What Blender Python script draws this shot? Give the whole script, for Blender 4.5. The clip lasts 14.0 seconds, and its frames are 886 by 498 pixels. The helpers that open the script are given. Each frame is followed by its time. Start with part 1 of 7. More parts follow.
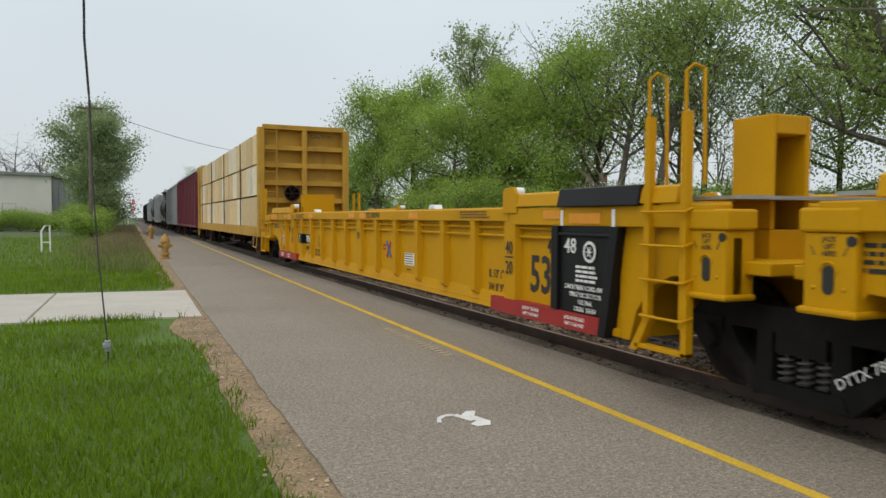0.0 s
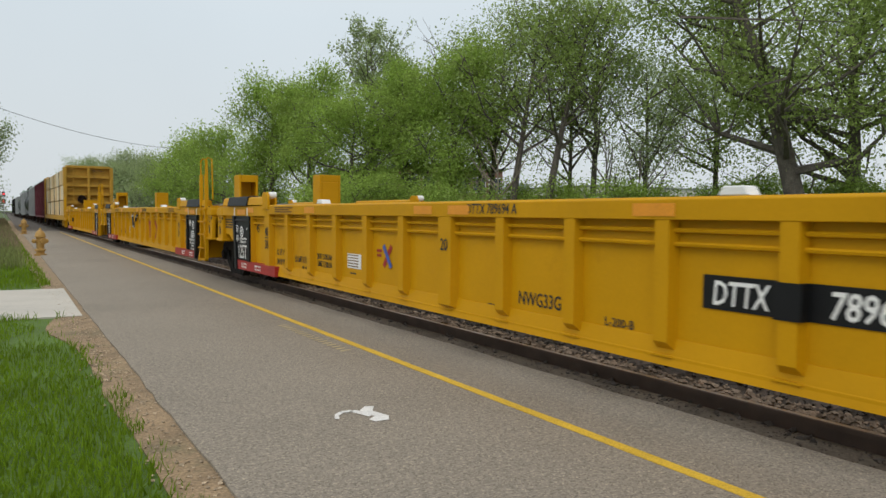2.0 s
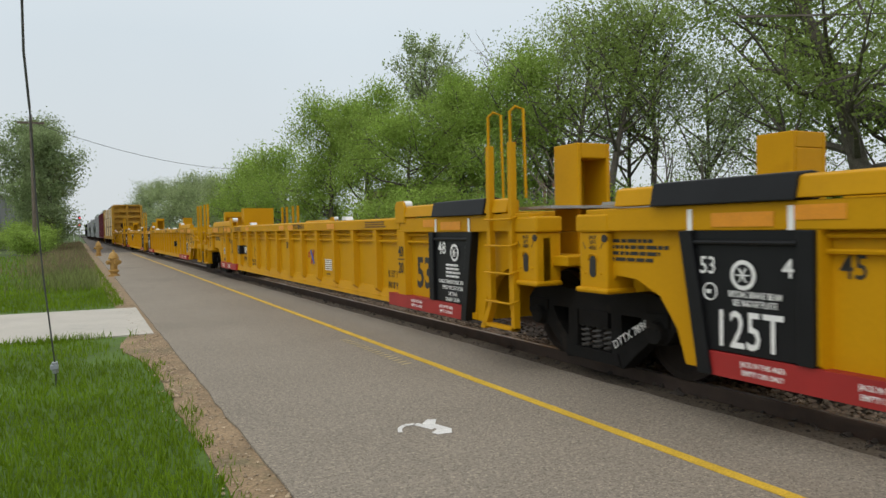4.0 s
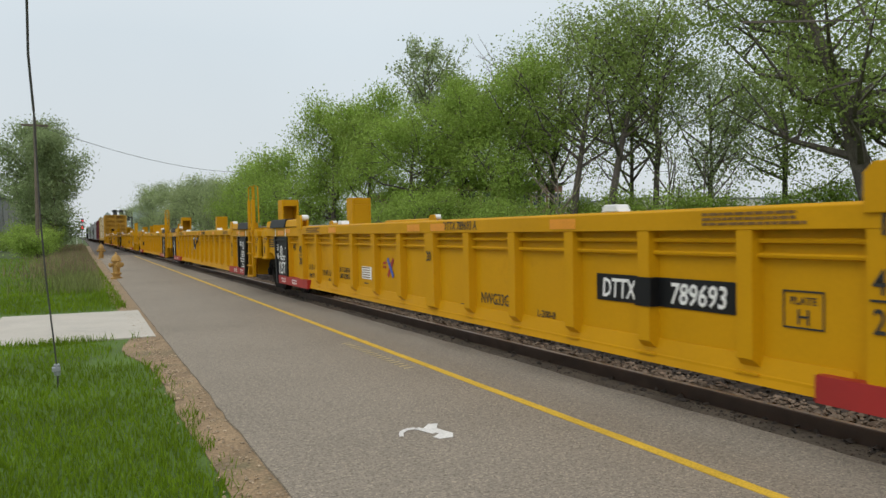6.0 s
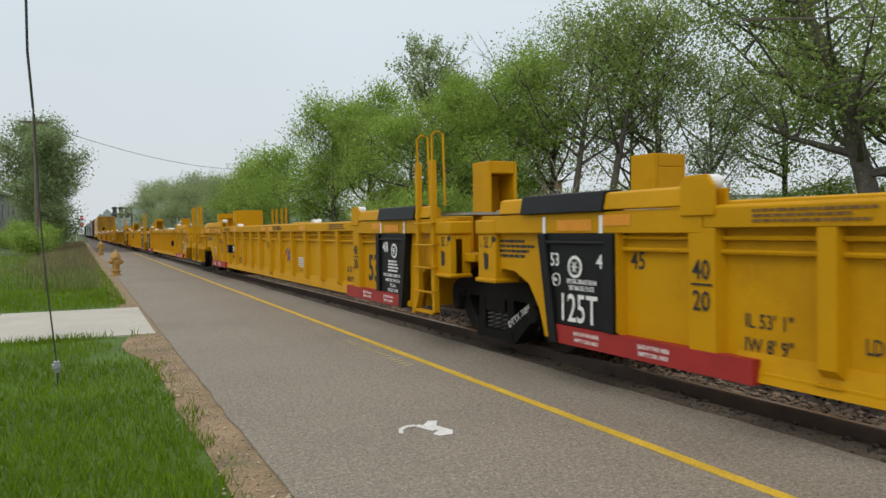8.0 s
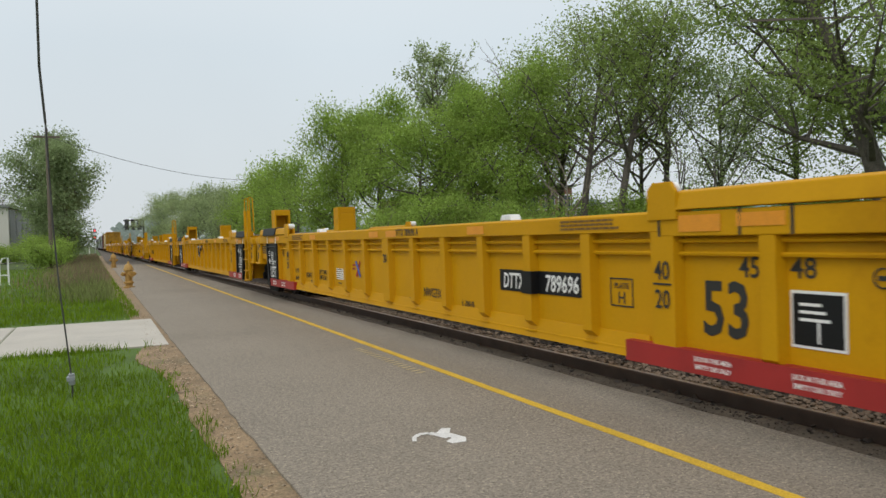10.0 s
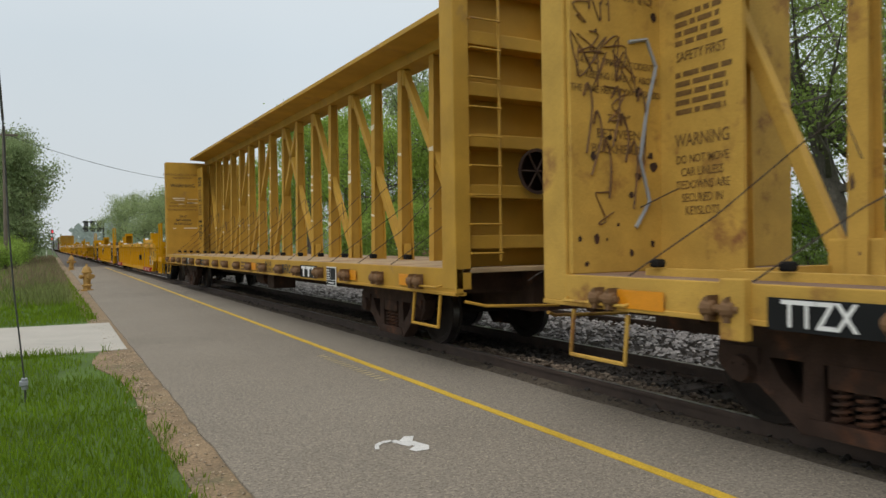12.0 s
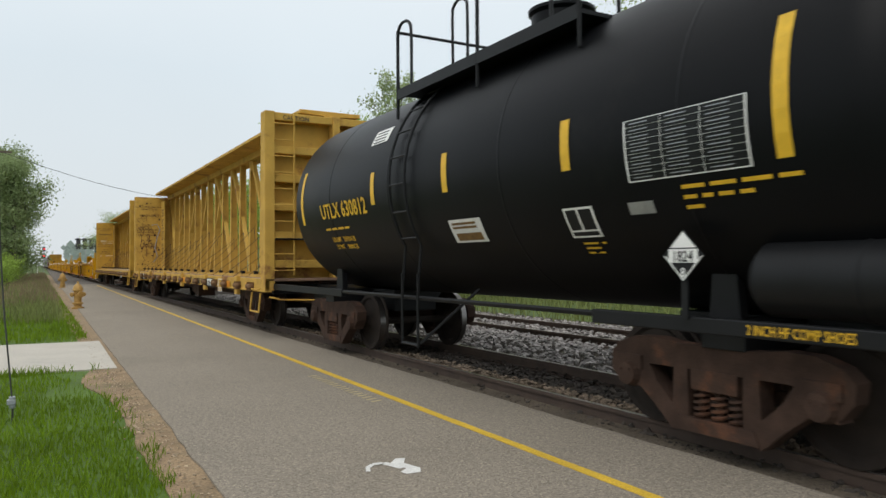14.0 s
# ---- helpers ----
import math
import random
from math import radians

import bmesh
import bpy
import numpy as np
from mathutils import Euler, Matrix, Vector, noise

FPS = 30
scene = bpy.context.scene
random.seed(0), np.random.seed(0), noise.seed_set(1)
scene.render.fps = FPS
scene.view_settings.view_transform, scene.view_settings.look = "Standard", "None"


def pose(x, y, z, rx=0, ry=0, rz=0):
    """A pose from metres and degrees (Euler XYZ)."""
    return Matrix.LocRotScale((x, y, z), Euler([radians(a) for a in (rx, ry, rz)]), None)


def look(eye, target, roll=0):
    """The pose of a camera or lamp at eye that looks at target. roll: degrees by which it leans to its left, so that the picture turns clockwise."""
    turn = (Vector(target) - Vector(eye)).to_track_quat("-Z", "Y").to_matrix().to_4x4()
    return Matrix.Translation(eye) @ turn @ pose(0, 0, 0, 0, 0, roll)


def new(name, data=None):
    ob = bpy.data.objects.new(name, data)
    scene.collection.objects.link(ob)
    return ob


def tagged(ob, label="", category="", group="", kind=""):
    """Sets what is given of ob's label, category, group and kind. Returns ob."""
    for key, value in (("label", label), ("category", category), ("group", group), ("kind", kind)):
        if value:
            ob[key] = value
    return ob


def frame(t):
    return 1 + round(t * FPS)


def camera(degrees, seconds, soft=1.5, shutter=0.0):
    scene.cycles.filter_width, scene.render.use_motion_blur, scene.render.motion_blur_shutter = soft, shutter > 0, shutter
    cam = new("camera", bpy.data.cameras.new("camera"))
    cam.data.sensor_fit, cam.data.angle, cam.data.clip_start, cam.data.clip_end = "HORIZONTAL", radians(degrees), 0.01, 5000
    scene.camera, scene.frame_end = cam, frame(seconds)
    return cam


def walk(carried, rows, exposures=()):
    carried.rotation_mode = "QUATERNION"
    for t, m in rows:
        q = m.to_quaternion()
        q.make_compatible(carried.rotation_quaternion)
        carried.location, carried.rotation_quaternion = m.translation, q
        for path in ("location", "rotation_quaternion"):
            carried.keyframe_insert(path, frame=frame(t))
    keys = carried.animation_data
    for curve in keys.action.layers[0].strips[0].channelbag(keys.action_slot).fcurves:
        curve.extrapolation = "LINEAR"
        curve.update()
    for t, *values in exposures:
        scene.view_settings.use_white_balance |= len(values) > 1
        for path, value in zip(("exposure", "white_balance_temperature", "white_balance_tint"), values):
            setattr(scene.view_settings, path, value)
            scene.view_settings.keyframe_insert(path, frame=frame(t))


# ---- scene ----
EYE = 1.55
cam = camera(63.1, 14.0, shutter=0.06)

# seconds, heading, pitch, lean in degrees of the hand-held camera
TURNS = [
    (0, -23.81, -2.40, 0.28),
    (0.5, -24.27, -2.05, 0.05),
    (1, -27.60, -1.50, 0.29),
    (1.5, -30.75, -2.02, 0.35),
    (2, -31.92, -2.75, 0.50),
    (2.5, -29.91, -1.72, -0.29),
    (3, -28.02, -1.50, -0.69),
    (3.2, -27.60, -1.88, -1.11),
    (5.5, -26.82, -1.37, -0.89),
    (6, -27.12, -1.43, -0.88),
    (6.5, -27.11, -1.31, -0.97),
    (7, -27.11, -1.30, -1.07),
    (7.5, -26.94, -1.40, -0.84),
    (8, -27.14, -1.65, -0.85),
    (8.2, -26.80, -1.70, -1.24),
    (10.3, -26.10, -0.72, -2.07),
    (10.5, -22.99, 3.89, -2.77),
    (10.7, -27.65, 5.56, -3.23),
    (11, -31.42, 7.31, -4.39),
    (11.3, -33.98, 7.45, -4.47),
    (11.5, -35.20, 3.67, -2.59),
    (11.7, -30.11, -0.66, -2.23),
    (12, -29.03, -0.54, -0.82),
    (12.5, -28.20, 0.78, -0.90),
    (13, -29.69, 1.27, -0.30),
    (13.5, -29.79, 1.16, -0.34),
    (14, -29.56, 1.11, -0.30),
]


def held(yaw, pitch, roll):
    return Matrix.Translation((0, 0, EYE)) @ pose(0, 0, 0, 0, 0, yaw) @ pose(0, 0, 0, 90 + pitch) @ pose(0, 0, 0, 0, 0, roll)


walk(cam, [(t, held(y, p, r)) for t, y, p, r in TURNS],
     exposures=[(0, 0.0), (3.2, 0.0), (10.2, 0.0), (10.6, -0.15), (11.0, -0.2), (11.5, -0.38), (12.0, -0.08), (12.6, 0.04), (13.6, 0.06), (14.0, 0.12)])

# ---- sky and sun: an overcast day ----
world = bpy.data.worlds.new("overcast_sky")
scene.world = world
world.use_nodes = True
wn, wl = world.node_tree.nodes, world.node_tree.links
wn.clear()
sky = wn.new("ShaderNodeTexSky")
sky.sky_type = 'NISHITA'
sky.sun_disc = False
sky.sun_elevation, sky.sun_rotation = radians(48), radians(250)
sky.air_density, sky.dust_density = 1.0, 4.0
scaled = wn.new("ShaderNodeVectorMath"); scaled.operation = 'SCALE'
scaled.inputs[3].default_value = 0.05
wl.new(sky.outputs[0], scaled.inputs[0])
geo = wn.new("ShaderNodeTexCoord")
sep = wn.new("ShaderNodeSeparateXYZ")
wl.new(geo.outputs["Generated"], sep.inputs[0])
ramp = wn.new("ShaderNodeValToRGB")
ramp.color_ramp.elements[0].position, ramp.color_ramp.elements[0].color = 0.0, (0.62, 0.66, 0.68, 1)
ramp.color_ramp.elements[1].position, ramp.color_ramp.elements[1].color = 1.0, (0.99, 1.0, 1.0, 1)
e = ramp.color_ramp.elements.new(0.25); e.color = (0.62, 0.69, 0.735, 1)
wl.new(sep.outputs[2], ramp.inputs[0])
cloud = wn.new("ShaderNodeTexNoise"); cloud.inputs["Scale"].default_value = 2.2; cloud.inputs["Detail"].default_value = 4
wl.new(geo.outputs["Generated"], cloud.inputs["Vector"])
cmap = wn.new("ShaderNodeMapRange")
cmap.inputs[3].default_value, cmap.inputs[4].default_value = 0.93, 1.07
wl.new(cloud.outputs[0], cmap.inputs[0])
cm = wn.new("ShaderNodeVectorMath"); cm.operation = 'SCALE'
wl.new(ramp.outputs[0], cm.inputs[0]); wl.new(cmap.outputs[0], cm.inputs[3])
mix = wn.new("ShaderNodeMix"); mix.data_type = 'RGBA'
mix.inputs[0].default_value = 0.88
wl.new(scaled.outputs[0], mix.inputs[6]); wl.new(cm.outputs[0], mix.inputs[7])
bg = wn.new("ShaderNodeBackground"); bg.inputs[1].default_value = 1.2
out = wn.new("ShaderNodeOutputWorld")
wl.new(mix.outputs[2], bg.inputs[0]); wl.new(bg.outputs[0], out.inputs[0])

sun = new("sun", bpy.data.lights.new("sun", 'SUN'))
sun.data.energy, sun.data.angle, sun.data.color = 0.9, radians(40), (1.0, 0.97, 0.93)
sun.matrix_world = look((-40, -25, 60), (0, 0, 0))


# ---- materials ----
def material(name, base, rough=0.6, vary=0.15, scale=8.0, fine=0.08, fine_scale=90.0, bump=0.15, metal=0.0,
             second=None, second_amount=0.5, coat=0.0, per_object=0.0, per_island=0.0, spec=0.5):
    """A surface with broad stains, a fine grain and a little relief."""
    m = bpy.data.materials.new(name)
    m.use_nodes = True
    n, l = m.node_tree.nodes, m.node_tree.links
    b = n["Principled BSDF"]
    tc = n.new("ShaderNodeTexCoord")
    big = n.new("ShaderNodeTexNoise"); big.inputs["Scale"].default_value = scale; big.inputs["Detail"].default_value = 6
    small = n.new("ShaderNodeTexNoise"); small.inputs["Scale"].default_value = fine_scale; small.inputs["Detail"].default_value = 3
    l.new(tc.outputs["Object"], big.inputs["Vector"]); l.new(tc.outputs["Object"], small.inputs["Vector"])
    r1 = n.new("ShaderNodeMapRange"); r1.inputs[1].default_value, r1.inputs[2].default_value = 0.3, 0.7
    r1.inputs[3].default_value, r1.inputs[4].default_value = 1 - vary, 1 + vary
    r2 = n.new("ShaderNodeMapRange"); r2.inputs[1].default_value, r2.inputs[2].default_value = 0.3, 0.7
    r2.inputs[3].default_value, r2.inputs[4].default_value = 1 - fine, 1 + fine
    l.new(big.outputs[0], r1.inputs[0]); l.new(small.outputs[0], r2.inputs[0])
    mul = n.new("ShaderNodeMath"); mul.operation = 'MULTIPLY'
    l.new(r1.outputs[0], mul.inputs[0]); l.new(r2.outputs[0], mul.inputs[1])
    last = mul.outputs[0]
    for amount, node, socket in ((per_object, "ShaderNodeObjectInfo", "Random"), (per_island, "ShaderNodeNewGeometry", "Random Per Island")):
        if amount:
            src = n.new(node)
            rr = n.new("ShaderNodeMapRange"); rr.inputs[3].default_value, rr.inputs[4].default_value = 1 - amount, 1 + amount
            l.new(src.outputs[socket], rr.inputs[0])
            mm = n.new("ShaderNodeMath"); mm.operation = 'MULTIPLY'
            l.new(last, mm.inputs[0]); l.new(rr.outputs[0], mm.inputs[1]); last = mm.outputs[0]
    colour = n.new("ShaderNodeRGB"); colour.outputs[0].default_value = (*base, 1)
    csrc = colour.outputs[0]
    if second:
        st = n.new("ShaderNodeTexNoise"); st.inputs["Scale"].default_value = scale * 0.45; st.inputs["Detail"].default_value = 9
        st.inputs["Roughness"].default_value = 0.68
        l.new(tc.outputs["Object"], st.inputs["Vector"])
        sr = n.new("ShaderNodeMapRange")
        sr.inputs[1].default_value, sr.inputs[2].default_value = 0.66 - 0.3 * second_amount, 0.74 - 0.22 * second_amount
        l.new(st.outputs[0], sr.inputs[0])
        mx = n.new("ShaderNodeMix"); mx.data_type = 'RGBA'
        l.new(sr.outputs[0], mx.inputs[0]); l.new(csrc, mx.inputs[6]); mx.inputs[7].default_value = (*second, 1)
        csrc = mx.outputs[2]
    sc = n.new("ShaderNodeVectorMath"); sc.operation = 'SCALE'
    l.new(csrc, sc.inputs[0]); l.new(last, sc.inputs[3])
    l.new(sc.outputs[0], b.inputs["Base Color"])
    b.inputs["Roughness"].default_value, b.inputs["Metallic"].default_value = rough, metal
    b.inputs["Specular IOR Level"].default_value = spec
    b.inputs["Coat Weight"].default_value = coat
    if bump:
        bp = n.new("ShaderNodeBump"); bp.inputs["Strength"].default_value = bump; bp.inputs["Distance"].default_value = 0.01
        l.new(small.outputs[0], bp.inputs["Height"]); l.new(bp.outputs[0], b.inputs["Normal"])
    return m


def foliage(name, base, vary=0.35):
    m = material(name, base, rough=0.65, vary=0.25, scale=0.6, fine=0.1, fine_scale=6, bump=0, per_island=vary, spec=0.2)
    n, l = m.node_tree.nodes, m.node_tree.links
    tr = n.new("ShaderNodeBsdfTranslucent"); mixs = n.new("ShaderNodeMixShader"); mixs.inputs[0].default_value = 0.45
    b = n["Principled BSDF"]
    src = b.inputs["Base Color"].links[0].from_socket
    l.new(src, tr.inputs[0]); l.new(b.outputs[0], mixs.inputs[1]); l.new(tr.outputs[0], mixs.inputs[2])
    l.new(mixs.outputs[0], n["Material Output"].inputs[0])
    return m


def asphalt(name):
    """Worn asphalt: pale and dark chips of stone in a warm grey binder, with broad stains and wheel wear."""
    m = material(name, (0.240, 0.208, 0.166), rough=0.95, spec=0.3, vary=0.06, scale=0.5, fine=0.18, fine_scale=30, bump=0.0, second=(0.214, 0.186, 0.148), second_amount=0.5)
    n, l = m.node_tree.nodes, m.node_tree.links
    b = n["Principled BSDF"]
    tc = n.new("ShaderNodeTexCoord")
    chips = n.new("ShaderNodeTexVoronoi"); chips.inputs["Scale"].default_value = 95
    l.new(tc.outputs["Object"], chips.inputs["Vector"])
    one = n.new("ShaderNodeSeparateColor"); l.new(chips.outputs["Color"], one.inputs[0])
    span = n.new("ShaderNodeValToRGB")
    stops = span.color_ramp.elements
    stops[0].position, stops[0].color = 0.0, (0.60, 0.60, 0.60, 1)
    stops[1].position, stops[1].color = 1.0, (1.55, 1.52, 1.45, 1)
    for at_, v in ((0.16, 0.80), (0.3, 0.97), (0.72, 1.03), (0.88, 1.16)):
        e_ = stops.new(at_); e_.color = (v, v, v, 1)
    l.new(one.outputs[0], span.inputs[0])
    mul = n.new("ShaderNodeMix"); mul.data_type = 'RGBA'; mul.blend_type = 'MULTIPLY'; mul.inputs[0].default_value = 1.0
    l.new(b.inputs["Base Color"].links[0].from_socket, mul.inputs[6]); l.new(span.outputs[0], mul.inputs[7])
    l.new(mul.outputs[2], b.inputs["Base Color"])
    bp = n.new("ShaderNodeBump"); bp.inputs["Strength"].default_value = 0.25; bp.inputs["Distance"].default_value = 0.004
    l.new(chips.outputs["Distance"], bp.inputs["Height"]); l.new(bp.outputs[0], b.inputs["Normal"])
    return m


def glowing(name, colour, strength):
    m = bpy.data.materials.new(name); m.use_nodes = True
    b = m.node_tree.nodes["Principled BSDF"]
    b.inputs["Base Color"].default_value = (*colour, 1)
    b.inputs["Emission Color"].default_value, b.inputs["Emission Strength"].default_value = (*colour, 1), strength
    return m


YELLOW = material("new_yellow_paint", (0.525, 0.266, 0.003), rough=0.52, spec=0.14, vary=0.07, scale=1.2, fine=0.03, fine_scale=40, bump=0.03, second=(0.44, 0.213, 0.003), second_amount=0.25)
OLD_YELLOW = material("weathered_yellow_paint", (0.45, 0.255, 0.034), rough=0.65, spec=0.3, vary=0.14, scale=2.0, fine=0.08, bump=0.12, second=(0.30, 0.17, 0.05), second_amount=0.15)
RUSTY_YELLOW = material("rusting_yellow_paint", (0.52, 0.315, 0.062), rough=0.75, spec=0.3, vary=0.13, scale=2.5, fine=0.1, bump=0.2, second=(0.23, 0.10, 0.035), second_amount=0.36)
DECK_WOOD = material("dusty_steel_deck", (0.42, 0.30, 0.17), rough=0.85, vary=0.2, scale=1.5, fine=0.12, bump=0.25, second=(0.30, 0.16, 0.08), second_amount=0.5)
RUST_DECK = material("rusted_steel_deck", (0.22, 0.135, 0.09), rough=0.85, vary=0.22, scale=1.5, fine=0.14, bump=0.25, second=(0.34, 0.25, 0.13), second_amount=0.4)
AMBER = material("amber_reflector", (0.70, 0.27, 0.01), rough=0.35, vary=0.05, bump=0)
BLACK = material("black_paint", (0.008, 0.0085, 0.0095), rough=0.5, spec=0.245, vary=0.2, scale=3, fine=0.1, bump=0.05)
TANK_BLACK = material("black_tank_paint", (0.0038, 0.0041, 0.0050), rough=0.42, spec=0.13, vary=0.3, scale=0.9, fine=0.12, bump=0.05, second=(0.011, 0.0105, 0.010), second_amount=0.36)
RED = material("red_paint", (0.31, 0.017, 0.015), rough=0.5, vary=0.12, scale=3, fine=0.05, bump=0.04)
WHITE = material("white_paint", (0.78, 0.78, 0.76), rough=0.5, vary=0.05, scale=6, bump=0.03)
LETTER = material("black_lettering", (0.02, 0.02, 0.018), rough=0.55, vary=0.1, bump=0)
FADED = material("faded_lettering", (0.16, 0.085, 0.02), rough=0.7, vary=0.3, scale=20, bump=0)
BLUE = material("blue_paint", (0.04, 0.09, 0.38), rough=0.5, bump=0)
YELLOW_LETTER = material("yellow_lettering", (0.70, 0.42, 0.02), rough=0.5, vary=0.1, bump=0)
TRUCK_BLACK = material("black_cast_steel", (0.008, 0.0076, 0.0072), rough=0.8, spec=0.2, vary=0.3, scale=6, fine=0.2, bump=0.2, second=(0.022, 0.017, 0.013), second_amount=0.3)
TRUCK_RUST = material("rusty_cast_steel", (0.047, 0.027, 0.019), rough=0.85, spec=0.25, vary=0.35, scale=5, fine=0.2, bump=0.3, second=(0.095, 0.041, 0.022), second_amount=0.4)
WINCH_RUST = material("rusty_winch_steel", (0.16, 0.085, 0.035), rough=0.8, vary=0.3, scale=7, fine=0.2, bump=0.2, second=(0.07, 0.04, 0.022), second_amount=0.4)
CABLE = material("dark_wire_rope", (0.045, 0.033, 0.024), rough=0.8, vary=0.2, bump=0)
FAR_STEEL = material("hazed_dark_steel", (0.07, 0.068, 0.07), rough=0.8, vary=0.2, bump=0)
GRAVEL = material("dark_gravel_road", (0.11, 0.095, 0.08), rough=0.95, vary=0.2, scale=0.6, fine=0.4, fine_scale=25, bump=0.3)
SCRAWL = material("faded_brown_spray", (0.15, 0.075, 0.028), rough=0.8, vary=0.35, scale=9, bump=0)
WHEEL = material("dark_wheel_steel", (0.020, 0.015, 0.012), rough=0.85, vary=0.3, scale=5, bump=0.1, spec=0.25)
SHINY = material("polished_tread", (0.22, 0.21, 0.20), rough=0.35, vary=0.1, metal=1.0, bump=0.02)
SPRING = material("spring_steel", (0.05, 0.046, 0.042), rough=0.55, vary=0.2, bump=0.05)
GALV = material("galvanised_grating", (0.36, 0.37, 0.37), rough=0.5, vary=0.12, metal=0.6, bump=0.15)
HOSE = material("black_rubber", (0.02, 0.02, 0.02), rough=0.6, vary=0.1)
MAROON = material("maroon_paint", (0.14, 0.022, 0.035), rough=0.65, vary=0.2, scale=1.5, second=(0.22, 0.10, 0.10), second_amount=0.25)
GREY_CAR = material("grey_hopper_paint", (0.30, 0.31, 0.31), rough=0.65, vary=0.2, scale=1.2)
WOOD = material("fresh_lumber", (0.64, 0.47, 0.25), rough=0.75, vary=0.12, scale=5, fine=0.1, per_object=0.14)
WRAP = material("pale_lumber_wrap", (0.72, 0.62, 0.45), rough=0.6, vary=0.1, scale=4, per_object=0.08)
ASPHALT = asphalt("aged_asphalt")
LINE = material("worn_yellow_line", (0.62, 0.40, 0.035), rough=0.7, vary=0.12, scale=3, fine=0.2, fine_scale=70, bump=0.2)
FAINT = material("faint_yellow_marks", (0.44, 0.36, 0.19), rough=0.85, vary=0.2, scale=9, fine=0.25, bump=0.2)
MARK = material("white_road_paint", (0.66, 0.65, 0.62), rough=0.8, vary=0.1, scale=8, fine=0.15, bump=0.2)
CONCRETE = material("pale_concrete", (0.45, 0.42, 0.365), rough=0.9, vary=0.08, scale=1.2, fine=0.08, bump=0.2, second=(0.37, 0.35, 0.31), second_amount=0.35, per_object=0.03)
EARTH = material("sandy_shoulder", (0.25, 0.175, 0.10), rough=0.95, vary=0.25, scale=2.5, fine=0.35, fine_scale=45, bump=0.7, second=(0.16, 0.13, 0.07), second_amount=0.45)
PEBBLE = material("tan_gravel", (0.36, 0.28, 0.19), rough=0.9, vary=0.1, per_island=0.4)
GROUND = material("rough_grass_ground", (0.075, 0.115, 0.028), rough=0.95, vary=0.35, scale=0.35, fine=0.35, fine_scale=14, bump=0.5, second=(0.12, 0.10, 0.05), second_amount=0.28)
LAWN = material("lawn_soil", (0.07, 0.125, 0.016), rough=0.95, vary=0.25, scale=0.8, fine=0.3, fine_scale=30, bump=0.6)
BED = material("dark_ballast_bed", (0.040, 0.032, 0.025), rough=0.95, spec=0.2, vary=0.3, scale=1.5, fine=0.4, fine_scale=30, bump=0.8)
STONE = material("grey_ballast_stone", (0.27, 0.25, 0.235), rough=0.9, vary=0.15, scale=5, per_island=0.5, bump=0.2)
DIRT = material("packed_brown_dirt", (0.105, 0.086, 0.064), rough=0.95, spec=0.2, vary=0.25, scale=1.5, fine=0.25, fine_scale=35, bump=0.5)
STONE_LIT = material("dusty_lit_ballast", (0.19, 0.145, 0.105), rough=0.95, vary=0.15, scale=5, per_island=0.45, bump=0.2)
STONE_OILY_SHADED = material("oily_shaded_ballast", (0.045, 0.036, 0.029), rough=0.85, vary=0.15, scale=5, per_island=0.4, bump=0.2)
STONE_BROWN = material("brown_ballast_stone", (0.070, 0.055, 0.043), rough=0.9, vary=0.15, scale=5, per_island=0.45, bump=0.2)
RAIL = material("rusty_rail", (0.055, 0.036, 0.026), rough=0.8, vary=0.25, scale=4, bump=0.2)
RAILHEAD = material("worn_rail_head", (0.30, 0.27, 0.25), rough=0.35, vary=0.15, metal=0.8, bump=0.05)
TIE = material("creosoted_tie", (0.048, 0.036, 0.028), rough=0.9, vary=0.3, scale=4, bump=0.4, per_object=0.3)
BARK = material("grey_bark", (0.13, 0.112, 0.095), rough=0.95, vary=0.3, scale=3, fine=0.3, fine_scale=25, bump=0.6)
PALE_BARK = material("pale_dead_bark", (0.24, 0.20, 0.155), rough=0.95, vary=0.2, scale=3, bump=0.5)
LEAF = foliage("spring_leaf", (0.28, 0.37, 0.10), 0.25)
LEAF_LIGHT = foliage("pale_spring_leaf", (0.33, 0.41, 0.18), 0.25)
LEAF_DARK = foliage("dense_leaf", (0.30, 0.42, 0.085), 0.25)
LEAF_FAR_HAZED = foliage("far_hazed_leaf", (0.33, 0.40, 0.19), 0.25)
LEAF_HAZE = foliage("hazed_leaf", (0.27, 0.34, 0.16), 0.25)
GRASS = foliage("grass_blade", (0.152, 0.243, 0.013), 0.25)
WEED = foliage("weedy_grass", (0.20, 0.23, 0.08), 0.35)
DRY = foliage("dry_brush", (0.25, 0.19, 0.12), 0.35)
HYDRANT = material("faded_orange_paint", (0.40, 0.235, 0.06), rough=0.65, vary=0.2, scale=9, second=(0.24, 0.14, 0.08), second_amount=0.3)
HYDRANT_CAP = material("faded_red_cap", (0.40, 0.12, 0.045), rough=0.65, vary=0.15)
WIRE = material("dull_steel_wire", (0.11, 0.11, 0.115), rough=0.5, metal=0.6, vary=0.1)
INSUL = material("grey_insulator", (0.30, 0.32, 0.34), rough=0.35, vary=0.05)
POLE = material("weathered_pole_wood", (0.15, 0.12, 0.095), rough=0.9, vary=0.2, scale=4, bump=0.3)
SHEET_PALE = material("cream_sheet_metal", (0.60, 0.58, 0.52), rough=0.6, vary=0.05, scale=0.5)
SHEET_GREY = material("grey_sheet_metal", (0.20, 0.21, 0.205), rough=0.6, vary=0.1, scale=0.5)
